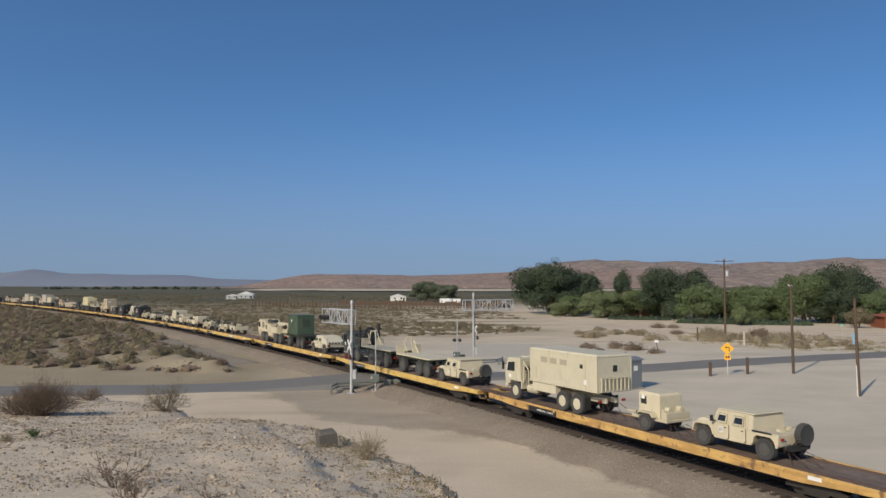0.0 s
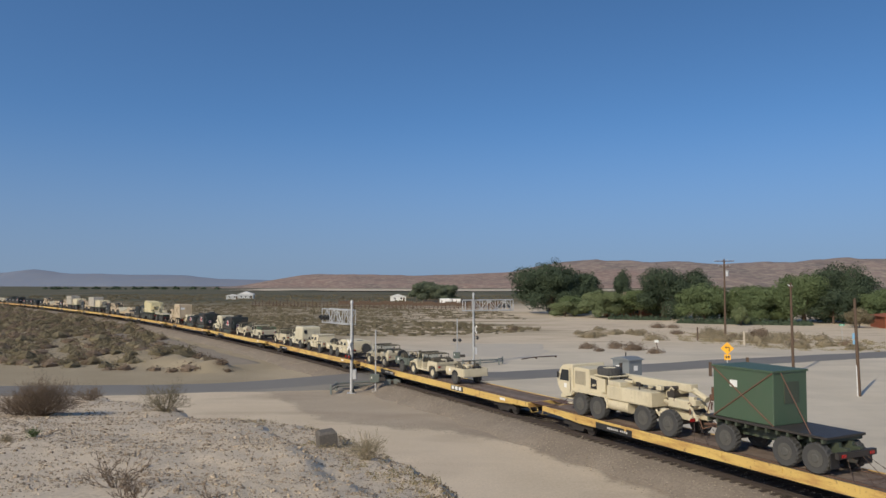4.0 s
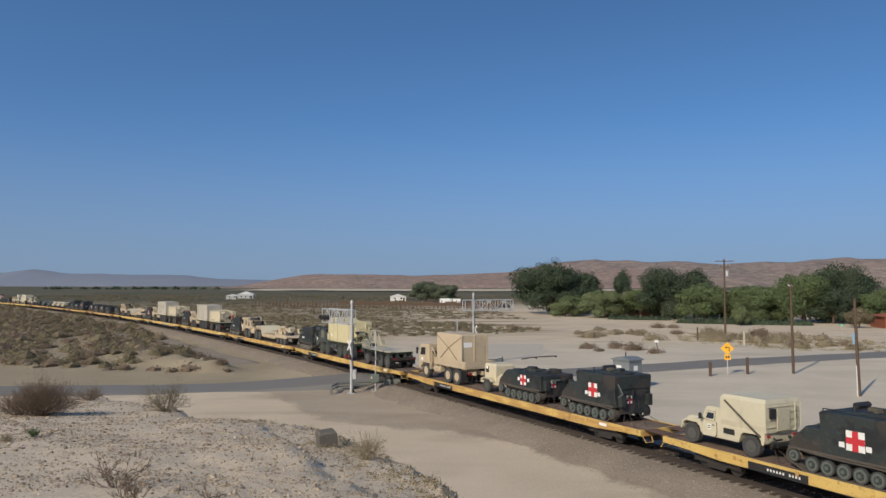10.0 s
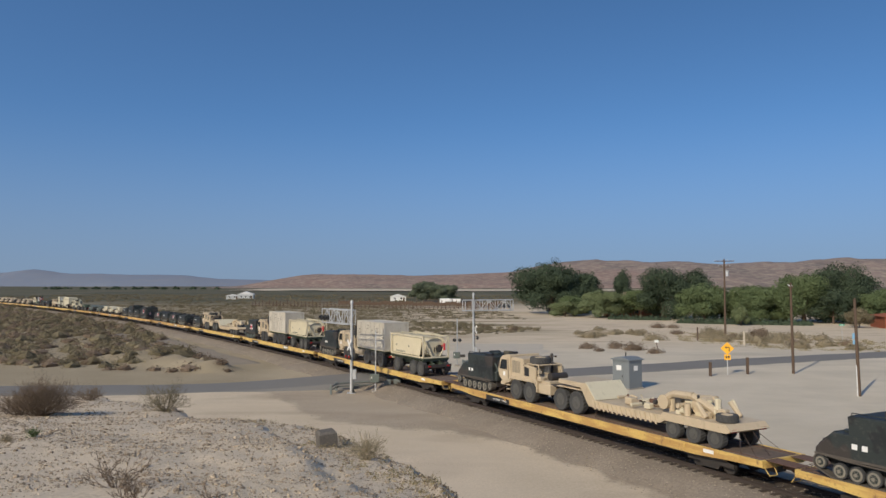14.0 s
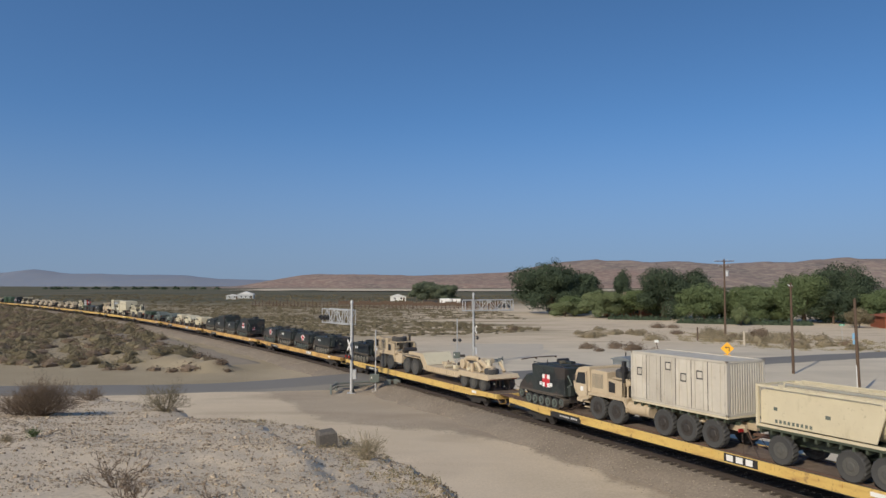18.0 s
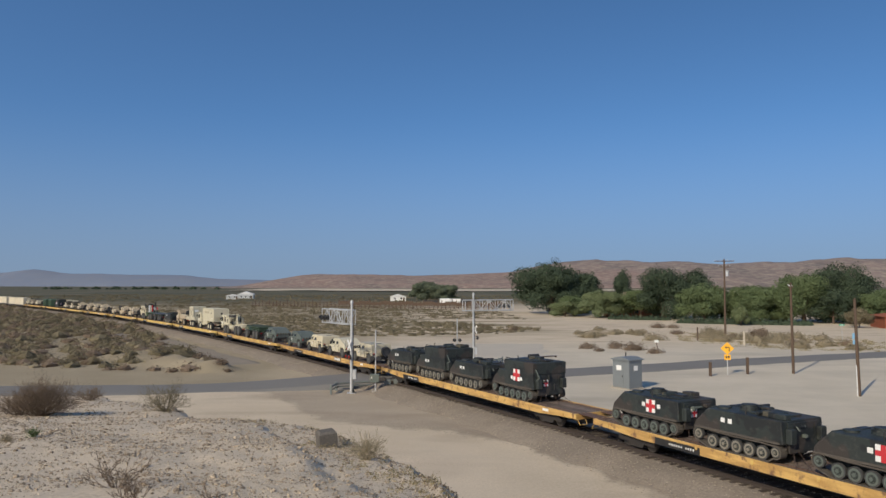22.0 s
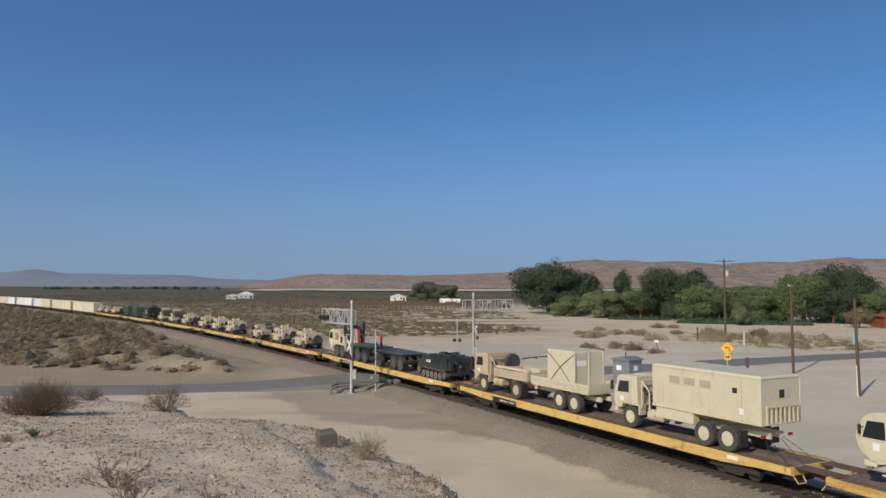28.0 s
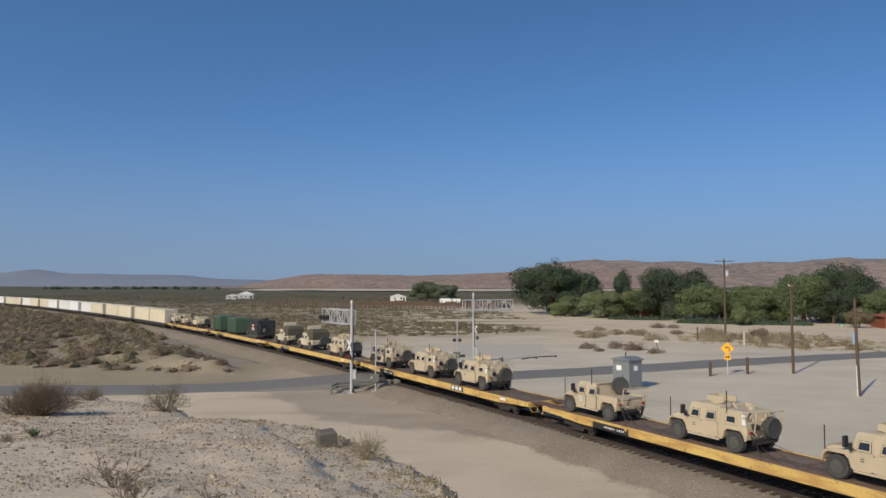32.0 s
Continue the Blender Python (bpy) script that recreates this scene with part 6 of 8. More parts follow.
def low_loader():
    """Three-axle lowbed trailer with gooseneck; x = 0 at the first axle."""
    v = thing("lowbed_trailer", "tan lowbed trailer with a gooseneck and piled recovery gear", "army trailer", "lowbed trailers on the train")
    r = 0.47
    part("bed", prism(bm_(), [(6.0, 0.86), (6.0, 1.02), (0.75, 1.02), (0.55, 1.18), (-3.3, 1.18), (-3.55, 0.92), (-3.3, 0.80), (0.5, 0.80), (0.8, 0.62), (6.0, 0.62)], -1.25, 1.25), TAN, v)
    for s in (1, -1):
        for i in range(14):
            x = 5.8 - i * 0.36
            part("side_rib", prism(bm_(), [(x, 1.0), (x + 0.10, 1.0), (x - 0.04, 0.55), (x - 0.14, 0.55)], s * 1.25, s * 1.30), TAN, v)
    part("gooseneck", prism(bm_(), [(6.0, 0.62), (5.85, 1.02), (6.6, 1.85), (9.2, 1.85), (9.2, 1.60), (7.1, 1.55), (6.4, 0.62)], -1.2, 1.2, 0.02), TAN, v)
    part("neck_plate", prism(bm_(), [(5.75, 1.03), (6.62, 1.90), (6.56, 1.94), (5.68, 1.05)], -1.25, 1.25), PALE, v)
    wheels(v, (0, -1.32, -2.6), 1.02, r, 0.4, RIMDARK)
    for s in (1, -1):
        part("tail_light", box(bm_(), -3.5, -3.42, s * 0.9 - 0.2, s * 0.9 + 0.2, 0.85, 0.98), REDLENS, v)
    wheel(v, -2.9, 0.2, 1.35, 0.5, 0.36, TAN, "spare_wheel").matrix_basis = pose(-2.75, 0.55, 1.36, 90, 0, 0)
    # winch, folded boom and chain heaps on the bed
    part("winch_drum", cyl(cyl(bm_(), (-0.9, -0.45, 1.62), (-0.9, 0.45, 1.62), 0.40, 18), (-0.9, -0.5, 1.62), (-0.9, 0.5, 1.62), 0.28, 12), TAN, v)
    b = bm_()
    bars(b, [(1.9, 0.4, 1.35), (0.7, 0.4, 2.0), (-0.6, 0.4, 2.05), (-2.0, 0.3, 1.45)], 0.19, 8)
    bars(b, [(1.6, -0.5, 1.3), (0.4, -0.5, 1.8), (-1.2, -0.5, 1.9)], 0.18, 8)
    part("folded_boom", b, TAN, v)
    part("jib_hub", cyl(bm_(), (1.2, -0.2, 1.55), (1.2, 0.65, 1.55), 0.36, 16), TAN, v)
    clutter(v, 11, 38, (-2.3, 1.8), (-0.85, 0.9), (1.22, 1.58), (TAN, SAND, TAN, CANVAS, STEEL), 0.24, "recovery_gear")
    clutter(v, 12, 18, (2.2, 5.0), (-0.9, 0.9), (1.08, 1.35), (TAN, CANVAS, CLOTH, RUST), 0.2, "tow_gear")
    chains(v, -3.4, -0.7, 0.9, 0.8)
    return v


def wrecker_body(v, coat):
    part("recovery_body", box(box(bm_(), -5.7, -2.3, -1.2, 1.2, 1.25, 2.0, 0.04), -3.4, -2.4, -1.2, 1.2, 2.0, 2.25, 0.03), coat, v)
    for i in range(3):
        part("locker_door", box(bm_(), -5.5 + i * 1.05, -4.6 + i * 1.05, 1.2, 1.22, 1.32, 1.92, 0.01), coat, v)
    b = bm_()
    bars(b, [(-5.6, 0, 1.9), (-7.2, 0, 2.3), (-8.2, 0, 1.9)], 0.16, 8)
    bars(b, [(-5.9, 0.5, 1.6), (-7.6, 0.5, 1.5), (-8.0, 0.5, 0.9)], 0.08, 8)
    bars(b, [(-5.9, -0.5, 1.6), (-7.6, -0.5, 1.5), (-8.0, -0.5, 0.9)], 0.08, 8)
    box(b, -7.6, -6.2, -0.6, 0.6, 1.35, 1.8, 0.05)
    part("crane", b, coat, v)
    clutter(v, 21, 26, (-8.2, -5.7), (-0.9, 1.15), (1.2, 2.35), (coat, coat, STEEL, RUST), 0.15)
    clutter(v, 22, 12, (-5.6, -2.5), (-0.9, 1.1), (2.0, 2.3), (coat, coat, BLACK), 0.14)
    part("boom", box(bm_(), -7.4, -3.0, -0.25, 0.25, 2.15, 2.55, 0.04), coat, v)
    part("boom_ram", cyl(bm_(), (-4.0, 0.3, 1.9), (-6.6, 0.3, 2.3), 0.10, 10), STEEL, v)
    part("winch", cyl(bm_(), (-6.3, -0.5, 1.95), (-6.3, 0.5, 1.95), 0.25, 12), STEEL, v)


def tractor_deck(v, coat):
    b = bm_()
    box(b, -6.2, -3.4, -0.9, 0.9, 1.28, 1.36, 0.02)
    part("fifth_wheel", cyl(b, (-6.0, 0, 1.36), (-6.0, 0, 1.48), 0.55, 18), STEEL, v)
    part("winch", cyl(bm_(), (-2.9, -0.6, 1.72), (-2.9, 0.6, 1.72), 0.24, 14), STEEL, v)
    part("winch_frame", box(bm_(), -3.4, -2.45, -1.0, 1.0, 1.2, 1.5, 0.03), coat, v)
    for s in (1, -1):
        part("rear_mudguard", box(bm_(), -7.4, -4.4, s * 0.75, s * 1.2, 1.40, 1.45), coat, v)


# ---------------------------------------------------------------- the loads, car by car
def at(ob, s0):
    return rolled(ob, s0)


def more(ob, s0, label=""):
    o = copy_thing(ob, Matrix())
    if label:
        tagged(o, label)
    return rolled(o, s0)


def boxed(x0, x1, z, h, coat, label, doors=3):
    c = thing("shipping_container", label, "container", "shipping containers on the train")
    freight_box(c, x0, x1, z, h, coat, "container_shell", doors)
    return c


STEELGREY = paint("weathered_pale_container", (0.55, 0.515, 0.44), (0.36, 0.31, 0.25), 0.7, wear=0.6, shift=0.10)

# first car: command van truck, generator, utility truck
van = medium((0, -4.92, -6.28), PALE, "sand-painted six-wheel army truck with a large van body", -7.9)
van_body(van, -1.70, -8.15, 1.42, 3.50, PALE)
at(van, -253.18)
more(van, 197.32)
gen = at(generator(SAND), -264.91)
more(gen, -87.67)
soft = at(utility("soft", SAND, "sand-coloured four-door army utility truck with canvas back"), -268.73)
more(soft, -242.75)
more(soft, -147.73)
# second car: ten-wheel loader truck and its trailer
pls_g = heavy((0, -1.50, -4.85, -6.35, -7.88), FADEDCAMO, "dark green ten-wheel army truck with a sand-coloured flat rack", False)
loading_arm(pls_g, -1.9)
flat_rack(pls_g, -2.55, -8.9, 1.50, SAND)
at(pls_g, -224.65)
rack_t = at(pls_trailer(CAMO, "dark green three-axle trailer with a sand-coloured flat rack", "rack", SAND), -236.06)
more(rack_t, -66.8)
# third car: recovery truck, trailer with a green shelter, slant-backed utility truck
wreck = heavy((0, -1.50, -5.05, -6.80), SAND, "sand-coloured eight-wheel army recovery truck with a crane")
wrecker_body(wreck, SAND)
at(wreck, -195.43)
at(pls_trailer(OLIVE, "dark green three-axle trailer with an empty steel rack", "shelter"), -205.76)
at(green_shelter(GREEN), -205.76)
slant = at(utility("slant", PALE, "pale sand-coloured army utility truck with a sloping back"), -213.58)
more(slant, 141.43)
# fourth car: open utility trucks with small trailers
opened = at(utility("open", SAND, "sand-coloured open army utility truck without doors or roof"), -164.35)
at(utility("open", SAND, "sand-coloured open army utility truck with gear behind the seats", spare=False), -173.52)
more(opened, -118.82)
at(cargo_trailer(GREYGREEN, "grey-green single-axle cargo trailer with canvas load"), -171.36)
trail = at(cargo_trailer(SAND, "sand-coloured single-axle cargo trailer with canvas load"), -180.46)
more(trail, -154.51)
# fifth car
pick = at(utility("pick", SAND, "sand-coloured open two-seat army utility truck with cargo bed"), -135.79)
shel = at(utility("shelter", PALE, "sand-coloured army utility truck carrying a box shelter"), -141.53)
hard = at(utility("hard", SAND, "sand-coloured army utility truck with a long square cover"), -156.25)
more(hard, 147.8)
more(hard, 134.77)
# sixth car
at(utility("shelter_strapped", PALE, "sand-coloured army utility truck with strapped shelter and ladder"), -106.29)
tallx = at(carrier(True, True, "dark camouflaged tall tracked ambulance carrier with red cross"), -112.73)
at(utility("slats", PALE, "pale sand army utility truck with green slatted cargo bed"), -125.81)
# seventh car
boxer = medium((0, -3.55, -4.90), TAN, "tan six-wheel army truck carrying a strapped box shelter", -6.3)
cargo_bed(boxer, -1.45, -6.2, 1.25, TAN)
strapped_box(boxer, -1.75, -5.5, 1.36, 2.35, TAN, 1.12)
at(boxer, -78.68)
lowx = at(carrier(False, True, "dark camouflaged low tracked carrier with red cross"), -90.63)
more(tallx, -97.44)
# eighth car
tall = at(carrier(True, False, "dark camouflaged tall tracked command carrier", 1), -48.40)
pls_m = heavy((0, -1.50, -4.95, -6.45, -8.0), FADEDCAMO, "dark green ten-wheel army truck carrying a sand-coloured equipment module", True, front=OLIVE)
loading_arm(pls_m, -1.9)
flat_rack(pls_m, -2.2, -8.9, 1.45, OLIVE, False)
at(pls_m, -54.9)


def equipment_module(z=1.56):
    v = thing("equipment_module", "pale yellow steel equipment module with pump gear at its end", "module")
    shell = part("shell", prism(bm_(), [(-2.05, z), (-2.0, z + 2.25), (-3.6, z + 2.32), (-4.4, z + 2.05), (-7.5, z + 2.05), (-7.6, z + 0.4), (-7.9, z)], -1.2, 1.2, 0.02), YOLK, v)
    for a, c in ((-2.2, -3.5), (-3.7, -4.3)):
        for q in (0.15, 1.15):
            part("hatch", box(bm_(), c, a, 1.2, 1.24, z + q, z + q + 0.85, 0.015), YOLK, shell)
    part("side_panel", box(bm_(), -7.3, -4.5, 1.2, 1.225, z + 0.12, z + 1.85, 0.01), YOLK, shell)
    part("placard", box(bm_(), -3.1, -2.75, 1.24, 1.25, z + 0.5, z + 0.75), WHITE, shell)
    for x in (-2.05, -4.42, -7.38):
        part("side_post", box(bm_(), x - 0.05, x + 0.05, 1.2, 1.26, z + 0.02, z + (2.2 if x > -3 else 2.0)), YOLK, shell)
    for zz in (0.04, 1.93):
        part("side_rail", box(bm_(), -7.35, -4.5, 1.2, 1.25, z + zz, z + zz + 0.07), YOLK, shell)
    part("locker", box(bm_(), -2.55, -2.10, 1.24, 1.42, z + 0.1, z + 0.75, 0.02), YOLK, shell)
    part("lifting_eye", box(bm_(), -2.4, -2.2, 0.9, 1.1, z + 2.25, z + 2.42, 0.02), YOLK, shell)
    part("roof_hatch", box(bm_(), -3.4, -2.5, -0.7, 0.5, z + 2.26, z + 2.40, 0.03), YOLK, shell)
    for i in range(4):
        part("roof_rail", box(bm_(), -7.3 + i * 0.8, -7.24 + i * 0.8, -1.15, 1.15, z + 2.04, z + 2.10), YOLK, shell)
    part("gear_frame", bars(bars(bm_(), [(-7.55, 1.1, z + 0.1), (-8.4, 1.1, z + 0.1), (-8.4, 1.1, z + 1.3), (-7.55, 1.1, z + 1.9)], 0.05), [(-8.4, 1.1, z + 1.3), (-8.4, -1.1, z + 1.3), (-8.4, -1.1, z + 0.1), (-8.4, 1.1, z + 0.1)], 0.05), YOLK, v)
    clutter(v, 5, 34, (-8.35, -7.6), (-1.05, 1.15), (z + 0.15, z + 1.75), (YOLK, YOLK, TAN, STEEL), 0.15, "pump_gear")
    part("hose_reel", cyl(bm_(), (-7.9, -0.2, z + 1.0), (-7.9, 0.7, z + 1.0), 0.36, 16), YOLK, v)
    part("roof_roll", cyl(bm_(), (-2.6, 0.9, z + 2.32), (-3.6, 0.9, z + 2.36), 0.12, 8), CANVAS, shell)
    return v


at(equipment_module(), -54.9)
# ninth and twelfth cars: tractor with lowbed trailer
more(tall, -19.51)
trac = heavy((0, -1.50, -4.72, -6.20), TAN, "tan eight-wheel army tractor with a spare tyre on top", "locker")
tractor_deck(trac, TAN)
at(trac, -25.95)
low = at(low_loader(), -39.68)
more(trac, 61.14)
more(low, 46.86)
# tenth and eleventh cars: loader truck with container, trailer with liquid tank
more(tall, 10.02)
pls_c = heavy((0, -1.52, -4.98, -6.50, -8.08), TAN, "tan ten-wheel army truck carrying a shipping container", True, front=STEEL)
loading_arm(pls_c, -2.15)
flat_rack(pls_c, -2.75, -8.95, 1.42, SAND, False)
at(pls_c, 3.84)
more(pls_c, 32.0)
steelbox = at(boxed(-2.75, -8.95, 1.53, 2.45, STEELGREY, "weathered pale steel container with six side doors"), 3.84)
more(steelbox, 32.0)
tank_t = at(pls_trailer(OLIVE, "dark green three-axle trailer under a liquid tank", "tank"), -7.72)
more(tank_t, 20.34)
rack = thing("tank_rack", "sand-coloured liquid tank in a steel frame on a trailer", "tank", "liquid tanks on the train")
tank_rack(rack, 1.15, -4.95, 1.46, SAND)
at(rack, -7.72)
more(rack, 20.34)
more(tallx, 38.54)
# tracked carriers
flat = at(carrier(False, False, "dark camouflaged low tracked carrier", 1), 67.93)
for s0 in (90.53, 78.10, 125.65, 114.47, 221.06):
    more(flat, s0)
more(lowx, 96.26)
more(lowx, 84.41)
more(tall, 120.03)
more(tallx, 108.43)
# green utility trucks
gslant = at(utility("slant", GREYGREEN, "grey-green army utility truck with a sloping back", rim=GREYGREEN), 154.61)
more(gslant, 163.97)
# bare loader truck and stacked trailer
lhs = heavy((0, -1.50, -5.32, -6.78), PALE, "pale sand eight-wheel army truck with a bare frame")
part("load_frame", box(box(box(bm_(), -8.0, -2.9, 0.45, 0.62, 1.2, 1.42, 0.02), -8.0, -2.9, -0.62, -0.45, 1.2, 1.42, 0.02), -7.9, -7.5, -1.0, 1.0, 1.15, 1.40, 0.02), PALE, lhs)
part("hook_arm", bars(bm_(), [(-2.4, 0, 1.4), (-2.35, 0, 2.7), (-2.75, 0.0, 2.9)], 0.13), PALE, lhs)
for y in (0.25, -0.25):
    part("lift_cylinder", bars(bm_(), [(-3.2, y, 1.45), (-6.8, y, 1.5)], 0.09), SAND, lhs)
at(lhs, 182.86)
at(pls_trailer(OLIVE, "dark green three-axle trailer stacked with roller frames", "bare"), 171.86)
# seventeenth car: small cargo truck and trailer with a box
lmtv = medium((0, -4.0), TAN, "tan four-wheel army cargo truck with low board sides", -5.4)
cargo_bed(lmtv, -1.40, -5.3, 1.25, TAN)
part("tarpaulin_poles", box(box(bm_(), -5.2, -1.5, 0.75, 1.1, 1.80, 1.95, 0.03), -5.2, -4.2, -0.8, 0.2, 1.34, 2.0, 0.05), CANVAS, lmtv)
at(lmtv, 212.09)
btr = thing("cargo_trailer", "pale sand two-axle cargo trailer carrying a strapped box", "army trailer")
wheels(btr, (0, -1.42), 1.0, 0.59, 0.38, PALE)
part("frame", box(box(bm_(), -2.9, 2.9, 0.3, 0.45, 0.8, 1.05), -2.9, 2.9, -0.45, -0.3, 0.8, 1.05), PALE, btr)
part("drawbar", bars(bm_(), [(2.9, 0.4, 0.85), (3.9, 0, 0.8), (2.9, -0.4, 0.85)], 0.06), PALE, btr)
for x in (0, -1.42):
    part("axle", cyl(bm_(), (x, -0.9, 0.59), (x, 0.9, 0.59), 0.12), STEEL, btr)
cargo_bed(btr, 2.85, -2.75, 1.22, PALE)
at(btr, 203.47)
bx = thing("box_shelter", "pale box shelter tied with crossed straps on a trailer", "shelter")
strapped_box(bx, 1.25, -1.35, 1.33, 2.2, PALE, 1.08)
at(bx, 203.47)
# eighteenth car: loader truck and trailer with dark racks
lhs2 = heavy((0, -1.48, -5.45, -7.0), SAND, "sand-coloured eight-wheel army truck with a green flat rack", tank=GREEN)
loading_arm(lhs2, -2.0)
flat_rack(lhs2, -2.6, -8.4, 1.45, GREEN, False, GREEN)
for y, m in ((0.42, WHITE), (0.10, CANVAS), (-0.22, RED)):
    part("leaning_panel", prism(bm_(), [(-2.72, 1.55), (-2.42, 2.95), (-2.32, 2.95), (-2.60, 1.55)], y - 0.13, y + 0.11, 0.01), m, lhs2, "coloured panel stood on end behind the arm")
at(lhs2, 240.46)
DARKRACK = paint("dark_blue_grey_rack", (0.07, 0.075, 0.095), (0.12, 0.12, 0.13), 0.7)
at(pls_trailer(OLIVE, "dark green three-axle trailer with a blue-grey flat rack", "plain", DARKRACK), 230.11)
# armoured utility trucks
arm = at(utility("armour", ARMOUR, "sand-coloured armoured utility truck with roof turret and spare wheel"), 262.55)
for s0 in (254.30, 300.0, 292.06, 284.28, 311.4):
    more(arm, s0)
armp = at(utility("armour_pick", ARMOUR, "sand-coloured armoured utility truck with a cargo bed"), 271.03)
for s0 in (387.5, 380.0, 372.4):
    more(armp if s0 == 380.0 else soft, s0)


def wrapped(label):
    """A utility truck with a high mast rack and dark covered load."""
    v = utility("soft", SAND, label)
    part("covered_load", loft(bm_(), [ring(-4.0, -2.1, 0.95, 1.15), ring(-4.05, -2.1, 1.0, 2.0), ring(-3.9, -2.2, 0.8, 2.3)]), CLOTH, v, "dark tarpaulin-covered load")
    part("roof_gear", box(box(bm_(), -1.9, -1.3, -0.5, 0.5, 1.8, 2.5, 0.05), -2.05, -1.85, -0.8, 0.8, 1.8, 2.7, 0.05), SAND, v)
    return v


wrap = at(wrapped("sand-coloured army utility truck with a tarpaulin-covered load"), 329.0)
more(wrap, 320.6)
more(tallx, 340.2)
dk = thing("covered_vehicle", "dark green square equipment shelter on the flat car", "shelter")
part("shelter", loft(bm_(), [ring(-3.2, 1.0, 1.15, 0.35), ring(-3.2, 1.0, 1.2, 2.3), ring(-3.0, 0.8, 1.05, 2.5)]), GREEN, dk)
for x in (-2.6, 0.4):
    part("skid", box(bm_(), x - 0.15, x + 0.15, -1.1, 1.1, 0.0, 0.36), OLIVE, dk)
for i in range(6):
    part("rib", box(bm_(), -3.0 + i * 0.75, -2.92 + i * 0.75, 1.18, 1.24, 0.4, 2.3), GREEN, dk)
at(dk, 350.2)
more(dk, 358.3)

# ---------------------------------------------------------------- tail of the train: container cars
CREAM = paint("cream_container", (0.66, 0.60, 0.46), (0.52, 0.46, 0.35), 0.6, wear=0.5, shift=0.06)
PALEBOX = paint("white_container", (0.74, 0.73, 0.70), (0.55, 0.53, 0.49), 0.6, wear=0.4, shift=0.06)


def well_car():
    car = thing("container_car", "low dark steel container car carrying two containers", "railway car", "container cars of the train")
    h = 14.0
    part("floor", box(bm_(), -h, h, -1.2, 1.2, -0.55, -0.35), STEEL, car)
    for y in (1.26, -1.32):
        part("side_sill", prism(bm_(), [(-h, -0.15), (h, -0.15), (h, -0.45), (h - 3, -0.7), (-h + 3, -0.7), (-h, -0.45)], y, y + 0.06), STEEL, car)
    for sx in (-1, 1):
        b = bm_()
        box(b, sx * (h - 3.0) - 1.2, sx * (h - 3.0) + 1.2, -1.05, 1.05, -0.9, -0.55)
        bg = part("bogie", b, STEEL, car)
        for x in (-0.88, 0.88):
            b = bm_()
            for y in (-0.8, 0.68):
                cyl(b, (sx * (h - 3.0) + x, y, -0.65), (sx * (h - 3.0) + x, y + 0.12, -0.65), 0.42, 16)
            part("wheelset", b, STEEL, bg)
        part("coupler", box(bm_(), sx * h, sx * (h + 0.6), -0.15, 0.15, -0.45, -0.2), RUST, car)
    return car


wc = well_car()
WELLS = [wc] + [copy_thing(wc, Matrix()) for _ in range(9)]
cream, pale = boxed(12.9, 0.15, -0.34, 2.75, CREAM, "cream ribbed forty-foot steel container", 0), boxed(12.9, 0.15, -0.34, 2.75, PALEBOX, "white ribbed forty-foot steel container", 0)
used = {}
for i, car in enumerate(WELLS):
    mid = -250.0 + PITCH * (23 + i) - 14.3
    rolled(car, mid)
    for j, off in enumerate((0.0, -13.05)):
        src = cream if (i, j) in ((0, 0), (0, 1), (1, 0), (1, 1), (2, 1), (4, 0), (5, 1), (6, 0), (6, 1), (8, 0)) else pale
        box_ = copy_thing(src, Matrix()) if src in used else src
        used[src] = True
        rolled(box_, mid + off)


# ---------------------------------------------------------------- plants
def cards(centres, sizes, rng, out=None):
    """Small folded leaf clumps at the centres, facing roughly the way out of the crown."""
    n = len(centres)
    c = rng.normal(size=(n, 3))
    if out is not None:
        c = out + 0.55 * c / np.linalg.norm(c, axis=1)[:, None]
    c /= np.linalg.norm(c, axis=1)[:, None]
    a = rng.normal(size=(n, 3))
    a -= (a * c).sum(1)[:, None] * c
    a /= np.linalg.norm(a, axis=1)[:, None]
    b = np.cross(c, a)
    s = np.asarray(sizes)[:, None]
    v = np.stack([centres - a * s, centres - b * s * 0.6 - c * s * 0.25, centres + a * s, centres + b * s * 0.6 - c * s * 0.25], 1).reshape(-1, 3)
    k = np.arange(n)[:, None] * 4
    f = np.concatenate([k + (0, 1, 2), k + (0, 2, 3)], 1).reshape(-1, 3)
    return v, f


def mesh_of(name, v, f, material):
    me = bpy.data.meshes.new(name)
    me.from_pydata(v.tolist() if hasattr(v, "tolist") else v, [], f.tolist() if hasattr(f, "tolist") else f)
    me.materials.append(material)
    me.update()
    return me


def pebble():
    b = bm_()
    bmesh.ops.create_icosphere(b, subdivisions=1, radius=1.0)
    b.verts.ensure_lookup_table()
    out = [tuple(v.co) for v in b.verts], [tuple(v.index for v in f.verts) for f in b.faces]
    b.free()
    return out


PEBBLE = pebble()
GRIT = [(1, 0, 0), (-1, 0, 0), (0, 1, 0), (0, -1, 0), (0, 0, 1), (0, 0, -1)], [(0, 2, 4), (2, 1, 4), (1, 3, 4), (3, 0, 4), (2, 0, 5), (1, 2, 5), (3, 1, 5), (0, 3, 5)]


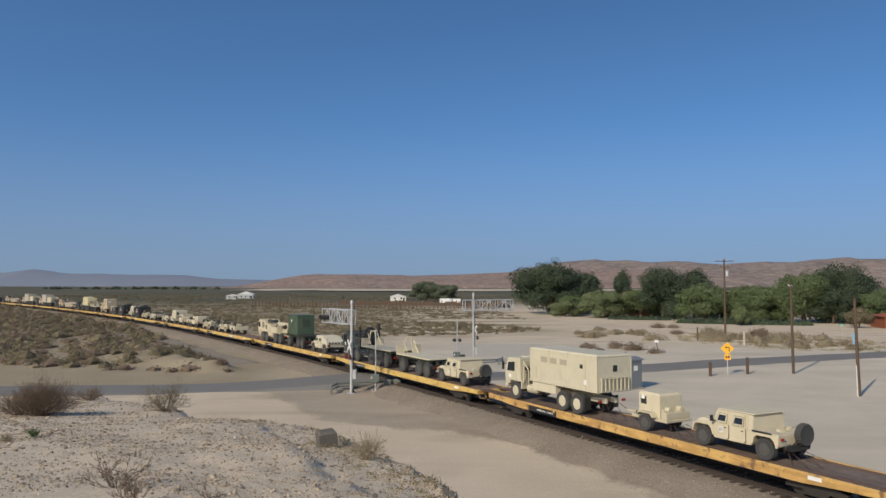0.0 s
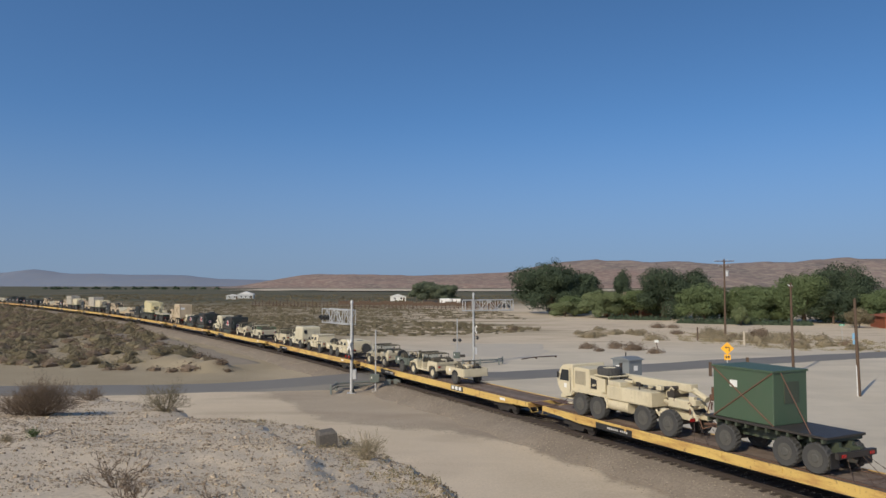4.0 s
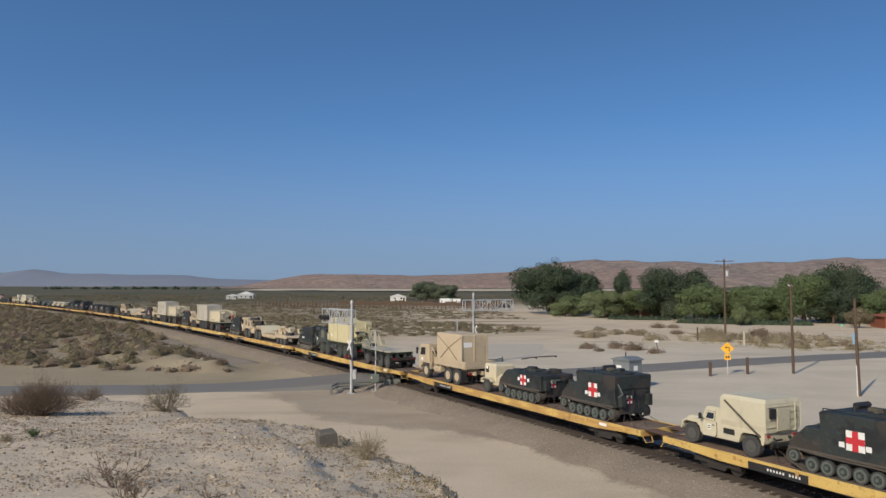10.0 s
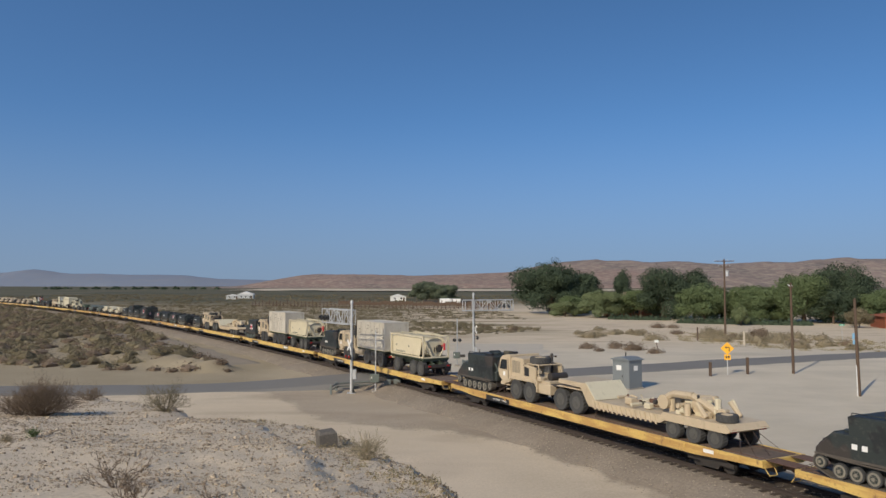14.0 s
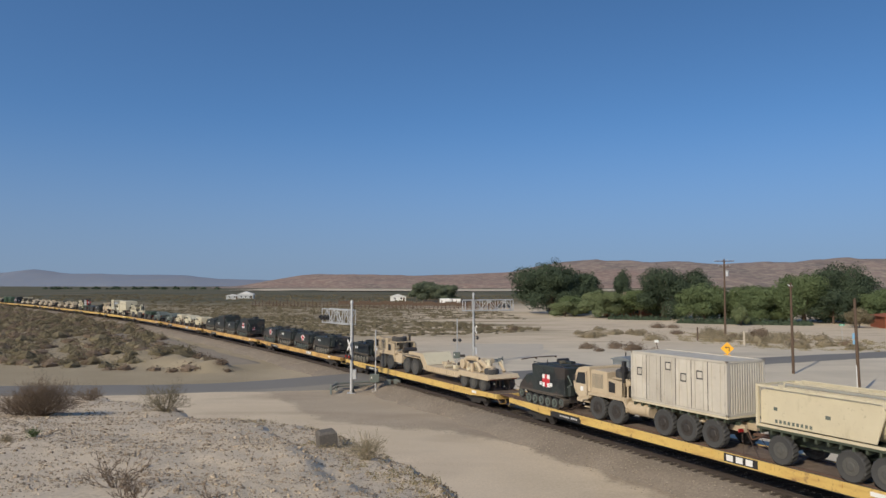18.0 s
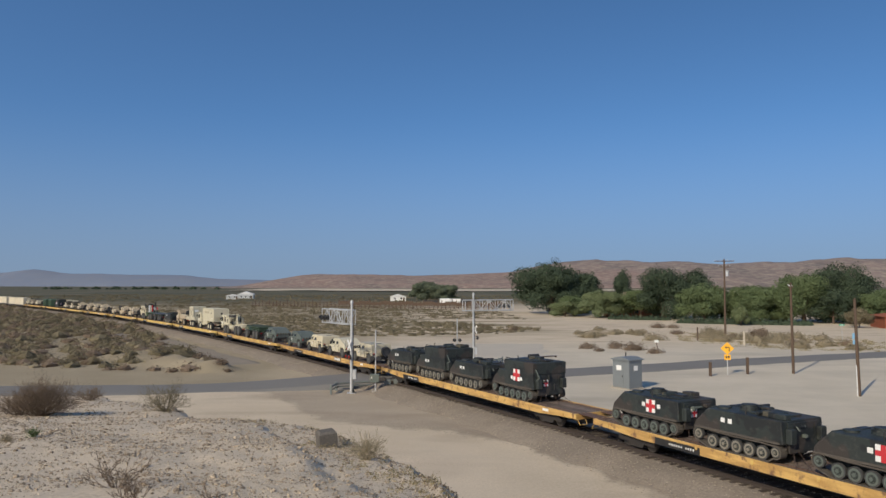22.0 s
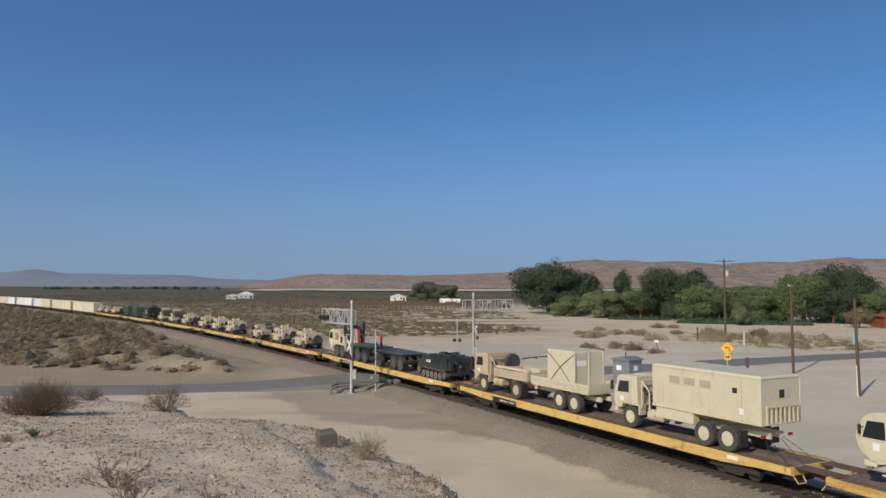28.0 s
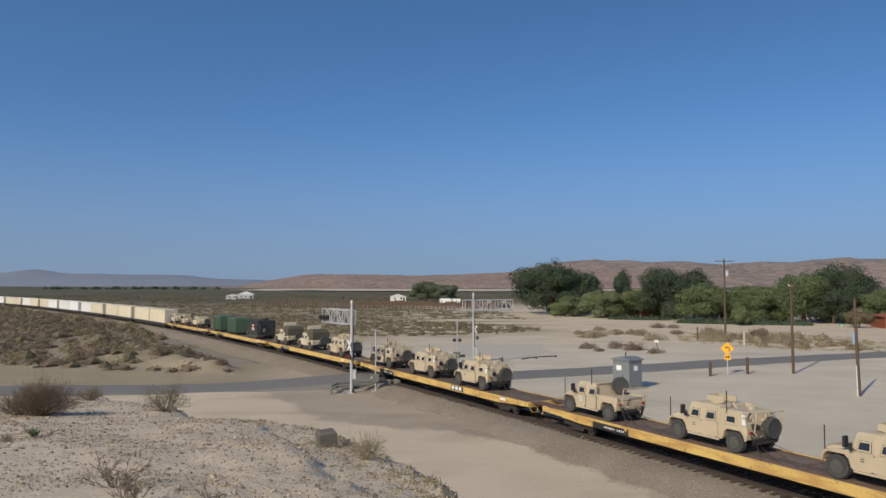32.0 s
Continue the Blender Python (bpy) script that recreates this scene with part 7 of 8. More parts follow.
def scatter(name, label, spots_, material, seed, leaves=46, size=0.16, shape=(1.0, 0.62), category="scrub"):
    """One object of low bushes: spots_ are rows of x, y, radius."""
    rng = np.random.default_rng(seed)
    cs, ss, os_ = [], [], []
    base, tri = PEBBLE
    base, tri, cores, cfaces = np.array(base), np.array(tri), [], []
    for x, y, r in spots_:
        if r > 0.5 and shape[1] >= 0.5 and leaves > 20:      # a dense twiggy heart inside the outer leaves
            k = base * rng.uniform(0.5, 0.86, (len(base), 1)) * np.array((r, r, r * shape[1])) + np.array((x, y, ground_z(x, y)))
            cfaces.append(tri + len(cores) * len(base))
            cores.append(k)
        n = int(leaves * rng.uniform(0.7, 1.3))
        d = rng.normal(size=(n, 3))
        d /= np.linalg.norm(d, axis=1)[:, None]
        d *= (rng.uniform(0.35, 1.05, n) ** 0.6)[:, None]
        d[:, 2] = np.abs(d[:, 2])
        lob = 1 + 0.25 * np.sin(3 * np.arctan2(d[:, 1], d[:, 0]) + rng.uniform(0, 6))
        os_.append(d.copy())
        z0 = ground_z(x, y)
        cs.append(np.stack([x + d[:, 0] * r * lob, y + d[:, 1] * r * lob, z0 + d[:, 2] * r * shape[1] * lob - 0.03], 1))
        ss.append(rng.uniform(0.6, 1.4, n) * size * (0.5 + 0.5 * r))
    v, f = cards(np.concatenate(cs), np.concatenate(ss), rng, np.concatenate(os_))
    if cores:
        v, f = np.concatenate(cores + [v]), np.concatenate(cfaces + [f + len(cores) * len(base)])
    return tagged(new(name, mesh_of(name, v, f, material)), label, category, kind="stuff")


def inside(x, y, poly):
    hit = False
    for (ax, ay), (bx, by) in zip(poly, poly[1:] + poly[:1]):
        if (ay > y) != (by > y) and x < (bx - ax) * (y - ay) / (by - ay) + ax:
            hit = not hit
    return hit


def field(poly, count, rmin, rmax, seed, clump=0.0):
    rnd = random.Random(seed)
    xs, ys = [p[0] for p in poly], [p[1] for p in poly]
    out = []
    while len(out) < count:
        x, y = rnd.uniform(min(xs), max(xs)), rnd.uniform(min(ys), max(ys))
        if inside(x, y, poly) and fbm(x, y, 0.05, 3) > clump + rnd.uniform(-0.5, 0.1):
            out.append((x, y, rnd.uniform(rmin, rmax) * (0.8 + 0.4 * rnd.random())))
    return out


def tree(label, x, y, lobes, material, leaves, size, seed, trunk=0.35, name="tree", category="tree"):
    """A tapered trunk with limbs and a crown of many small leaf clumps; lobes are dx, dy, z, rx, rz."""
    rng = np.random.default_rng(seed)
    t = thing(name, label, category, "trees along the street" if name == "tree" else "")
    z0 = ground_z(x, y)
    t.matrix_basis = moved(x, y, z0)
    b = bm_()
    top = max(l[2] for l in lobes)
    bars_taper(b, [(0, 0, -0.2), (0.1, 0.05, top * 0.35), (0.2, -0.1, top * 0.7)], trunk)
    for dx, dy, z, rx, rz in lobes:
        bars_taper(b, [(0.1, 0, top * 0.25), (dx * 0.5, dy * 0.5, top * 0.25 + (z - top * 0.25) * 0.6), (dx, dy, z)], trunk * 0.45)
    part("trunk", b, BARK, t, "rough brown trunk")
    cs, ss, os_ = [], [], []
    vol = [l[3] ** 2 * l[4] for l in lobes]
    for (dx, dy, z, rx, rz), w in zip(lobes, vol):
        n = int(1.5 * leaves * w / sum(vol))
        d = rng.normal(size=(n, 3))
        d /= np.linalg.norm(d, axis=1)[:, None]
        lump = np.array([noise.fractal(Vector(p) * 1.9 + Vector((dx, z, seed)), 1.0, 2.0, 4) for p in d])
        os_.append(d)
        rad = rng.uniform(0.2, 1.0, n) ** 0.38 * (1.0 + 0.38 * lump)
        cs.append(np.stack([dx + d[:, 0] * rx * rad, dy + d[:, 1] * rx * rad, z + d[:, 2] * rz * rad], 1))
        ss.append(rng.uniform(0.6, 1.4, n) * size * 0.74)
    c = np.concatenate(cs)
    keep = c[:, 2] > 0.15
    v, f = cards(c[keep], np.concatenate(ss)[keep], rng, np.concatenate(os_)[keep])
    ob = new("crown", mesh_of("crown", v, f, material))
    ob.parent = t
    return t


def bars_taper(b, pts, r):
    n = len(pts) - 1
    for i in range(n):
        cyl(b, pts[i], pts[i + 1], r * (1 - i / (n + 0.6)), 8, r * (1 - (i + 1) / (n + 0.6)))
    return b


def lobed(seed, n, w, h, low=0.2, depth=0.9):
    """A handful of crown lobes filling a width and a height."""
    rnd = random.Random(seed)
    out = [(0, 0, h * 0.62, w * 0.33, h * 0.36)]
    for i in range(n):
        a = 2 * math.pi * i / n + rnd.uniform(-0.4, 0.4)
        z = h * (rnd.uniform(0.5, 0.80) if i % 2 else rnd.uniform(0.16, 0.42))
        out.append((w * 0.30 * math.cos(a), depth * w * 0.30 * math.sin(a), z, w * rnd.uniform(0.17, 0.25), h * rnd.uniform(0.17, 0.25)))
    return out


# the tall dark trees and the lighter ones before them
tree("tall spreading dark green tree behind the lot", 33.5, 232, lobed(1, 9, 24, 16.5, 0.25), LEAF_DARK, 18000, 0.384, 1, 0.7)
tree("tall spreading dark green tree behind the lot", 45, 236, lobed(2, 7, 15, 13.5, 0.25), LEAF_DARK, 10000, 0.372, 2, 0.6)
tree("narrow upright dark green tree", 63, 262, lobed(3, 5, 9, 14.5, 0.3), LEAF_DARK, 6000, 0.372, 3, 0.4)
tree("broad dark green street tree", 59, 200, lobed(4, 8, 15, 14.5, 0.3), LEAF_DARK, 12000, 0.31, 4, 0.6)
tree("broad dark green street tree", 69, 205, lobed(5, 8, 13, 13.5, 0.3), LEAF_DARK, 11000, 0.31, 5, 0.6)
tree("broad leafy green tree near the houses", 65, 186, lobed(6, 8, 14, 9.5, 0.25), LEAF_MID, 11000, 0.279, 6, 0.5)
tree("broad leafy green tree near the houses", 77, 184, lobed(7, 8, 15, 9.5, 0.25), LEAF_MID, 10000, 0.279, 7, 0.5)
tree("broad leafy green tree near the houses", 87, 180, lobed(8, 9, 17, 12.5, 0.25), LEAF_MID, 14000, 0.279, 8, 0.6)
tree("large airy green tree near the houses", 98, 182, lobed(9, 9, 18, 14.5, 0.25), LEAF_DARK, 13000, 0.31, 9, 0.6)
tree("large airy green tree near the houses", 106, 178, lobed(10, 8, 13, 8.6, 0.2), LEAF_MID, 11000, 0.279, 10, 0.6)
tree("pale green feathery tree beside the lane", 43, 205, lobed(11, 8, 13, 7.6, 0.25), LEAF_LIGHT, 8400, 0.26, 11, 0.3)
tree("pale green feathery tree with a high crown before the brown house", 54, 204, [l for l in lobed(12, 12, 14, 8.0, 0.25) if l[2] > 3.6], LEAF_MID, 7000, 0.26, 12, 0.3)
tree("low green tree beside the lane", 35, 214, lobed(13, 7, 10, 4.5, 0.25), LEAF_LIGHT, 5200, 0.248, 13, 0.25)
tree("green tree before the far sheds", -9, 402, lobed(14, 8, 20, 11.0, 0.25), LEAF_HAZED, 7600, 0.558, 14, 0.5)
tree("green tree before the far sheds", 1.5, 398, lobed(15, 8, 15, 9.0, 0.25), LEAF_HAZED, 6000, 0.558, 15, 0.5)
tree("small bright green round tree", 67, 168, lobed(16, 6, 4.2, 4.6, 0.3), LEAF_LIGHT, 2600, 0.186, 16, 0.15)
tree("reddish green shrub by the brick house", 88, 158, lobed(17, 6, 6, 4.2, 0.3), SCRUB, 3000, 0.198, 17, 0.15)
tree("green tree at the edge of the houses", 112, 172, lobed(18, 7, 9, 7.5, 0.25), LEAF_MID, 5200, 0.279, 18, 0.4)
tree("low grey-green tree beside the lane", 60, 238, lobed(19, 7, 13, 7.0, 0.25), SAGE, 4800, 0.31, 19, 0.3)
scatter("hedge", "low dark green hedge along the lane", [(56 + i * 0.9, 176 - i * 0.28, 1.3) for i in range(30)] + [(44 + i * 0.9, 196 - i * 0.3, 1.2) for i in range(16)], LEAF_DARK, 20, 60, 0.22, (1, 1.2), "hedge")
scatter("far_trees", "dark line of far trees across the plain", [(-800 + i * 8 + 9 * math.sin(i * 1.7), 1500 + 60 * math.sin(i * 0.9), 4.2 + 2.4 * math.sin(i * 2.3)) for i in range(44)], LEAF_DARK, 21, 60, 0.7, (1, 0.8), "trees")

# lower growth that fills the gaps between the trees
for k, (tx, ty, tw, th, tm) in enumerate(((71, 190, 12, 8.0, LEAF_MID), (82, 188, 12, 9.0, LEAF_MID), (92, 176, 12, 8.5, LEAF_DARK), (101, 172, 12, 8.0, LEAF_MID), (48, 210, 12, 6.5, LEAF_LIGHT), (38.5, 220, 11, 6.0, LEAF_MID))):
    tree("bushy green tree between the taller ones", tx, ty, lobed(40 + k, 8, tw, th, 0.2), tm, 6500, 0.27, 40 + k, 0.3)

# desert scrub
LEFT_FIELD = [(-60, 80.5), (-43, 82.5), (-36.5, 82), (-33, 84.5), (-29, 88), (-25, 84), (-30.4, 92.8), (-36.5, 105), (-44, 120.3), (-65.7, 159.8), (-108.9, 238.3), (-150, 303), (-190, 330), (-230, 330), (-130, 170), (-75, 85)]
scatter("desert_scrub", "olive and brown desert scrub on sandy ground", field(LEFT_FIELD, 1250, 0.8, 2.0, 31, -0.55), SCRUB, 31, 150, 0.085, (1.0, 0.72))
scatter("brown_scrub", "dry grey-brown bushes on sandy ground", field(LEFT_FIELD, 620, 0.8, 1.9, 51, -0.55), DRY, 51, 130, 0.085, (1.0, 0.66))
scatter("dry_grass", "low dry grass and litter between the bushes", field(LEFT_FIELD, 3200, 0.35, 0.8, 41, -0.7), STRAW, 41, 16, 0.10, (1.0, 0.3), "grass")
scatter("desert_scrub_sage", "grey sage scrub on sandy ground", field(LEFT_FIELD, 800, 0.5, 1.2, 32, -0.5), SAGE, 32, 70, 0.085)
scatter("scrub_beyond_track", "olive and brown scrub beyond the railway", field([(-62, 180), (-26, 133), (-6, 133), (12, 140), (21, 152), (10, 172), (-20, 200), (-80, 228)], 1150, 0.5, 1.15, 33, -0.45), SCRUB, 33, 60, 0.085, (1.0, 0.55))
scatter("far_scrub", "wide belt of dry scrub before the far sheds", field([(-190, 330), (-90, 225), (-20, 200), (22, 196), (18, 250), (-20, 300), (-60, 330)], 1900, 0.7, 1.4, 34, -0.4), SCRUB, 34, 30, 0.14, (1.0, 0.42))
scatter("plain_scrub", "dark low scrub on the far plain", field([(-330, 420), (-60, 330), (120, 330), (150, 600), (-330, 700)], 1900, 1.1, 2.2, 35, -0.5), SCRUB, 35, 21, 0.24, (1.0, 0.4))
scatter("lot_scrub", "dry sage bushes on the sandy lot", field([(41, 118), (48, 106), (60, 104), (66, 112), (68, 126), (60, 138), (46, 140)], 24, 1.0, 2.0, 36, -0.3) + field([(25, 150), (24, 130), (29, 121), (37, 122), (40, 135), (36, 150)], 12, 1.0, 1.9, 37, -0.3), SAGE, 36, 700, 0.08, (1.0, 0.65))
scatter("lot_grass", "straw-coloured dry grass between the bushes on the lot", field([(38, 118), (47, 104), (61, 102), (69, 112), (71, 128), (60, 142), (44, 144)], 420, 0.4, 1.0, 52, -0.5), STRAW, 52, 30, 0.09, (1.0, 0.3), "grass")
scatter("brown_lot_bushes", "grey-brown dry bushes on the sandy lot", field([(41, 118), (48, 106), (60, 104), (66, 112), (68, 126), (60, 138), (46, 140)], 5, 1.0, 1.8, 53, -0.3), DRY, 53, 700, 0.08, (1.0, 0.8))
scatter("lot_bushes", "low brown bushes beside the signal hut", [(20.8, 107.5, 1.4), (25.6, 110.5, 1.3), (26.6, 104.6, 1.7), (28.2, 99.5, 1.2), (24.6, 107.0, 1.0), (21.5, 103, 0.7), (46, 160, 1.8), (49, 159, 1.5), (43.5, 139, 1.4), (14, 150, 1.5), (9, 160, 1.2)], DRY, 38, 700, 0.07)
scatter("bank_scrub", "dark brown bushes on the earth bank", [(-26.6, 78.2, 1.5), (-28.2, 78.0, 0.9), (-24.4, 81.2, 1.0), (-23.4, 79.2, 0.8), (-25.6, 83.0, 1.1), (-30.6, 79.6, 0.9), (-34.2, 80.6, 1.1), (-35.8, 80.2, 0.7), (-28.6, 89.5, 1.3), (-27.0, 87.0, 1.1), (-22.4, 77.8, 0.6), (-29.6, 91.5, 1.4), (-33.4, 88.5, 0.9)], DRY, 39, 150, 0.10)


def dry_bush(x, y, r, h, n, seed, label="bare brown dry desert bush on the gravel mound", mat=None):
    """A bush of thin forking twigs."""
    rnd = random.Random(seed)
    t = thing("dry_bush", label, "bush", "dry bushes on the mound")
    t.matrix_basis = moved(x, y, ground_z(x, y) - 0.03)
    verts, faces = [], []

    def twig(p, d, length, w, depth):
        q = p + d * length
        side = d.cross(Vector((rnd.uniform(-1, 1), rnd.uniform(-1, 1), 0.3))).normalized() * w
        up = d.cross(side).normalized() * w
        i = len(verts)
        verts.extend([p + side, p - side * 0.5 + up, p - side * 0.5 - up, q])
        faces.extend([(i, i + 1, i + 3), (i + 1, i + 2, i + 3), (i + 2, i, i + 3)])
        if depth:
            for _ in range(3):
                e = (d + Vector((rnd.gauss(0, 0.5), rnd.gauss(0, 0.5), rnd.gauss(0.05, 0.4)))).normalized()
                twig(p + d * length * rnd.uniform(0.4, 0.95), e, length * rnd.uniform(0.45, 0.75), w * 0.6, depth - 1)

    for _ in range(n):
        a, e = rnd.uniform(0, 2 * math.pi), rnd.uniform(0.35, 1.4)
        d = Vector((math.cos(a) * math.cos(e), math.sin(a) * math.cos(e), math.sin(e)))
        twig(Vector((d.x * r * 0.1, d.y * r * 0.1, 0)), d, (r * math.cos(e) + h * math.sin(e)) * rnd.uniform(0.4, 0.62), 0.011, 3)
    me = bpy.data.meshes.new("bush_crown")
    me.from_pydata([tuple(v) for v in verts], [], faces)
    me.materials.append(mat or DRY)
    ob = new("bush_crown", me)
    ob.parent = t
    return t


dry_bush(-13.65, 25.6, 1.15, 1.10, 210, 1, "dense round brown dry bush on the gravel mound")
dry_bush(-14.9, 26.4, 0.8, 0.8, 90, 9, "dense round brown dry bush on the gravel mound")
dry_bush(-16.9, 36.0, 0.6, 0.75, 60, 2)
dry_bush(-10.35, 28.0, 0.75, 1.05, 60, 3, "straggly green-brown bush with a long shadow", SCRUB)
dry_bush(-9.7, 17.8, 0.22, 0.22, 26, 11, "small grey-green sprig on the gravel", LEAF_MID)
dry_bush(-9.6, 16.6, 0.18, 0.18, 18, 12, "small grey-green sprig on the gravel", SAGE)
dry_bush(-4.6, 10.6, 0.55, 0.40, 16, 4, "low straggly dry bush among the gravel")
dry_bush(-3.9, 9.4, 0.5, 0.35, 12, 8, "low straggly dry bush among the gravel")
dry_bush(-1.55, 15.2, 0.5, 0.45, 24, 5, "low grey dry bush on the slope of the mound", SAGE)
dry_bush(-1.75, 17.2, 0.5, 0.40, 16, 6, "low grey dry bush on the slope of the mound", SAGE)
dry_bush(-2.95, 9.6, 0.22, 0.18, 5, 7, "small dead twig sprig on the gravel")
dry_bush(-14.5, 23.0, 0.35, 0.25, 14, 10, "small grey sprig on the gravel", SAGE)


# ---------------------------------------------------------------- stones


def stones(name, label, places, seed, material):
    """Loose angular stones: rows of x, y, size."""
    rnd = random.Random(seed)
    verts, faces = [], []
    for x, y, r in places:
        base, tri = PEBBLE if r > 0.02 else GRIT
        i = len(verts)
        a = rnd.uniform(0, 6.28)
        sx, sy, sz = r * rnd.uniform(0.7, 1.4), r * rnd.uniform(0.7, 1.3), r * rnd.uniform(0.5, 0.9)
        z = ground_z(x, y) + sz * 0.25
        for p in base:
            k = rnd.uniform(0.75, 1.25)
            u, w = p[0] * sx * k, p[1] * sy * k
            verts.append((x + u * math.cos(a) - w * math.sin(a), y + u * math.sin(a) + w * math.cos(a), z + p[2] * sz * k + (u + w) * 0.15))
        faces += [(i + q[0], i + q[1], i + q[2]) for q in tri]
    return tagged(new(name, mesh_of(name, verts, faces, material)), label, "stones", kind="stuff")


def island_stone(name, a, b_):
    m, nt, b = shader(name, 0.95)
    geo = nt.nodes.new("ShaderNodeNewGeometry")
    c = mix(nt, geo.outputs["Random Per Island"], a, b_)
    nt.links.new(mix(nt, spots(nt, 20, 0.3, 0.7), c, tuple(x * 0.75 for x in a)), b.inputs["Base Color"])
    return m


GRAVEL = island_stone("gravel_stone", (0.21, 0.165, 0.12), (0.74, 0.615, 0.455))
rnd = random.Random(77)
spread = []
for _ in range(84000):
    y = 4 + 36 * rnd.random() ** 1.4
    x = rnd.uniform(-0.64 * y - 1, 0.05 * y)
    if crest_gap(x, y) < 3.0 and fbm(x, y, 0.4, 3) > rnd.uniform(-0.7, 0.4):
        spread.append((x, y, min(0.055, 0.0060 * math.exp(abs(rnd.gauss(0, 0.60))) * (0.7 + y / 20))))
stones("gravel", "loose pale gravel and stones on the mound", spread, 78, GRAVEL)

litter, tufts = [], []
for _ in range(4200):
    u = rnd.random()
    y = 7.5 + 18 * u
    x = float(np.interp(y, (7.5, 13.1, 16.8, 20, 23, 25.5), (1.3, -0.29, -1.48, -2.6, -3.9, -7.4))) + rnd.gauss(-0.3, 0.55)
    if fbm(x, y, 0.5, 3) > rnd.uniform(-0.4, 0.5):
        (tufts if rnd.random() < 0.12 else litter).append((x, y, rnd.uniform(0.05, 0.16)))
scatter("slope_litter", "dead brown twigs and litter on the slope of the mound", litter, DRY, 61, 9, 0.035, (1.0, 0.35), "litter")
scatter("slope_grass", "small tufts of dry straw grass on the slope of the mound", tufts, STRAW, 62, 26, 0.03, (1.0, 1.2), "grass")


def bed_z(s_side):
    return float(np.interp(s_side, (1.3, 2.0, 2.9, 3.7, 4.5), (-0.178, -0.22, -0.42, -0.66, -0.72)))


BALL = island_stone("ballast_stone", (0.33, 0.28, 0.22), (0.58, 0.50, 0.40))


def ballast_stones():
    rnd2 = random.Random(5)
    base = [(1, 0, 0), (-1, 0, 0), (0, 1, 0), (0, -1, 0), (0, 0, 1), (0, 0, -1)]
    tri = [(0, 2, 4), (2, 1, 4), (1, 3, 4), (3, 0, 4), (2, 0, 5), (1, 2, 5), (3, 1, 5), (0, 3, 5)]
    verts, faces = [], []
    for n in range(16000):
        s = -40 + 120 * rnd2.random() ** 1.5
        side = rnd2.uniform(-2.2, 3.9) if n % 5 else float(np.interp(s, (3, 17), (4.3, 11.4))) - abs(rnd2.gauss(0, 1.6)) + 0.2
        x, y, h = on_line(s, side)
        r = rnd2.uniform(0.015, 0.045)
        z = bed_z(abs(side)) if abs(side) < 4.2 else ground_z(x, y)
        i = len(verts)
        for p in base:
            k = r * rnd2.uniform(0.6, 1.3)
            verts.append((x + p[0] * k, y + p[1] * k, z + 0.01 + p[2] * k * 0.8))
        faces += [(i + q[0], i + q[1], i + q[2]) for q in tri]
    tagged(new("ballast_stones", mesh_of("ballast_stones", verts, faces, BALL)), "loose grey-brown ballast stones beside the rails", "stones", kind="stuff")


ballast_stones()

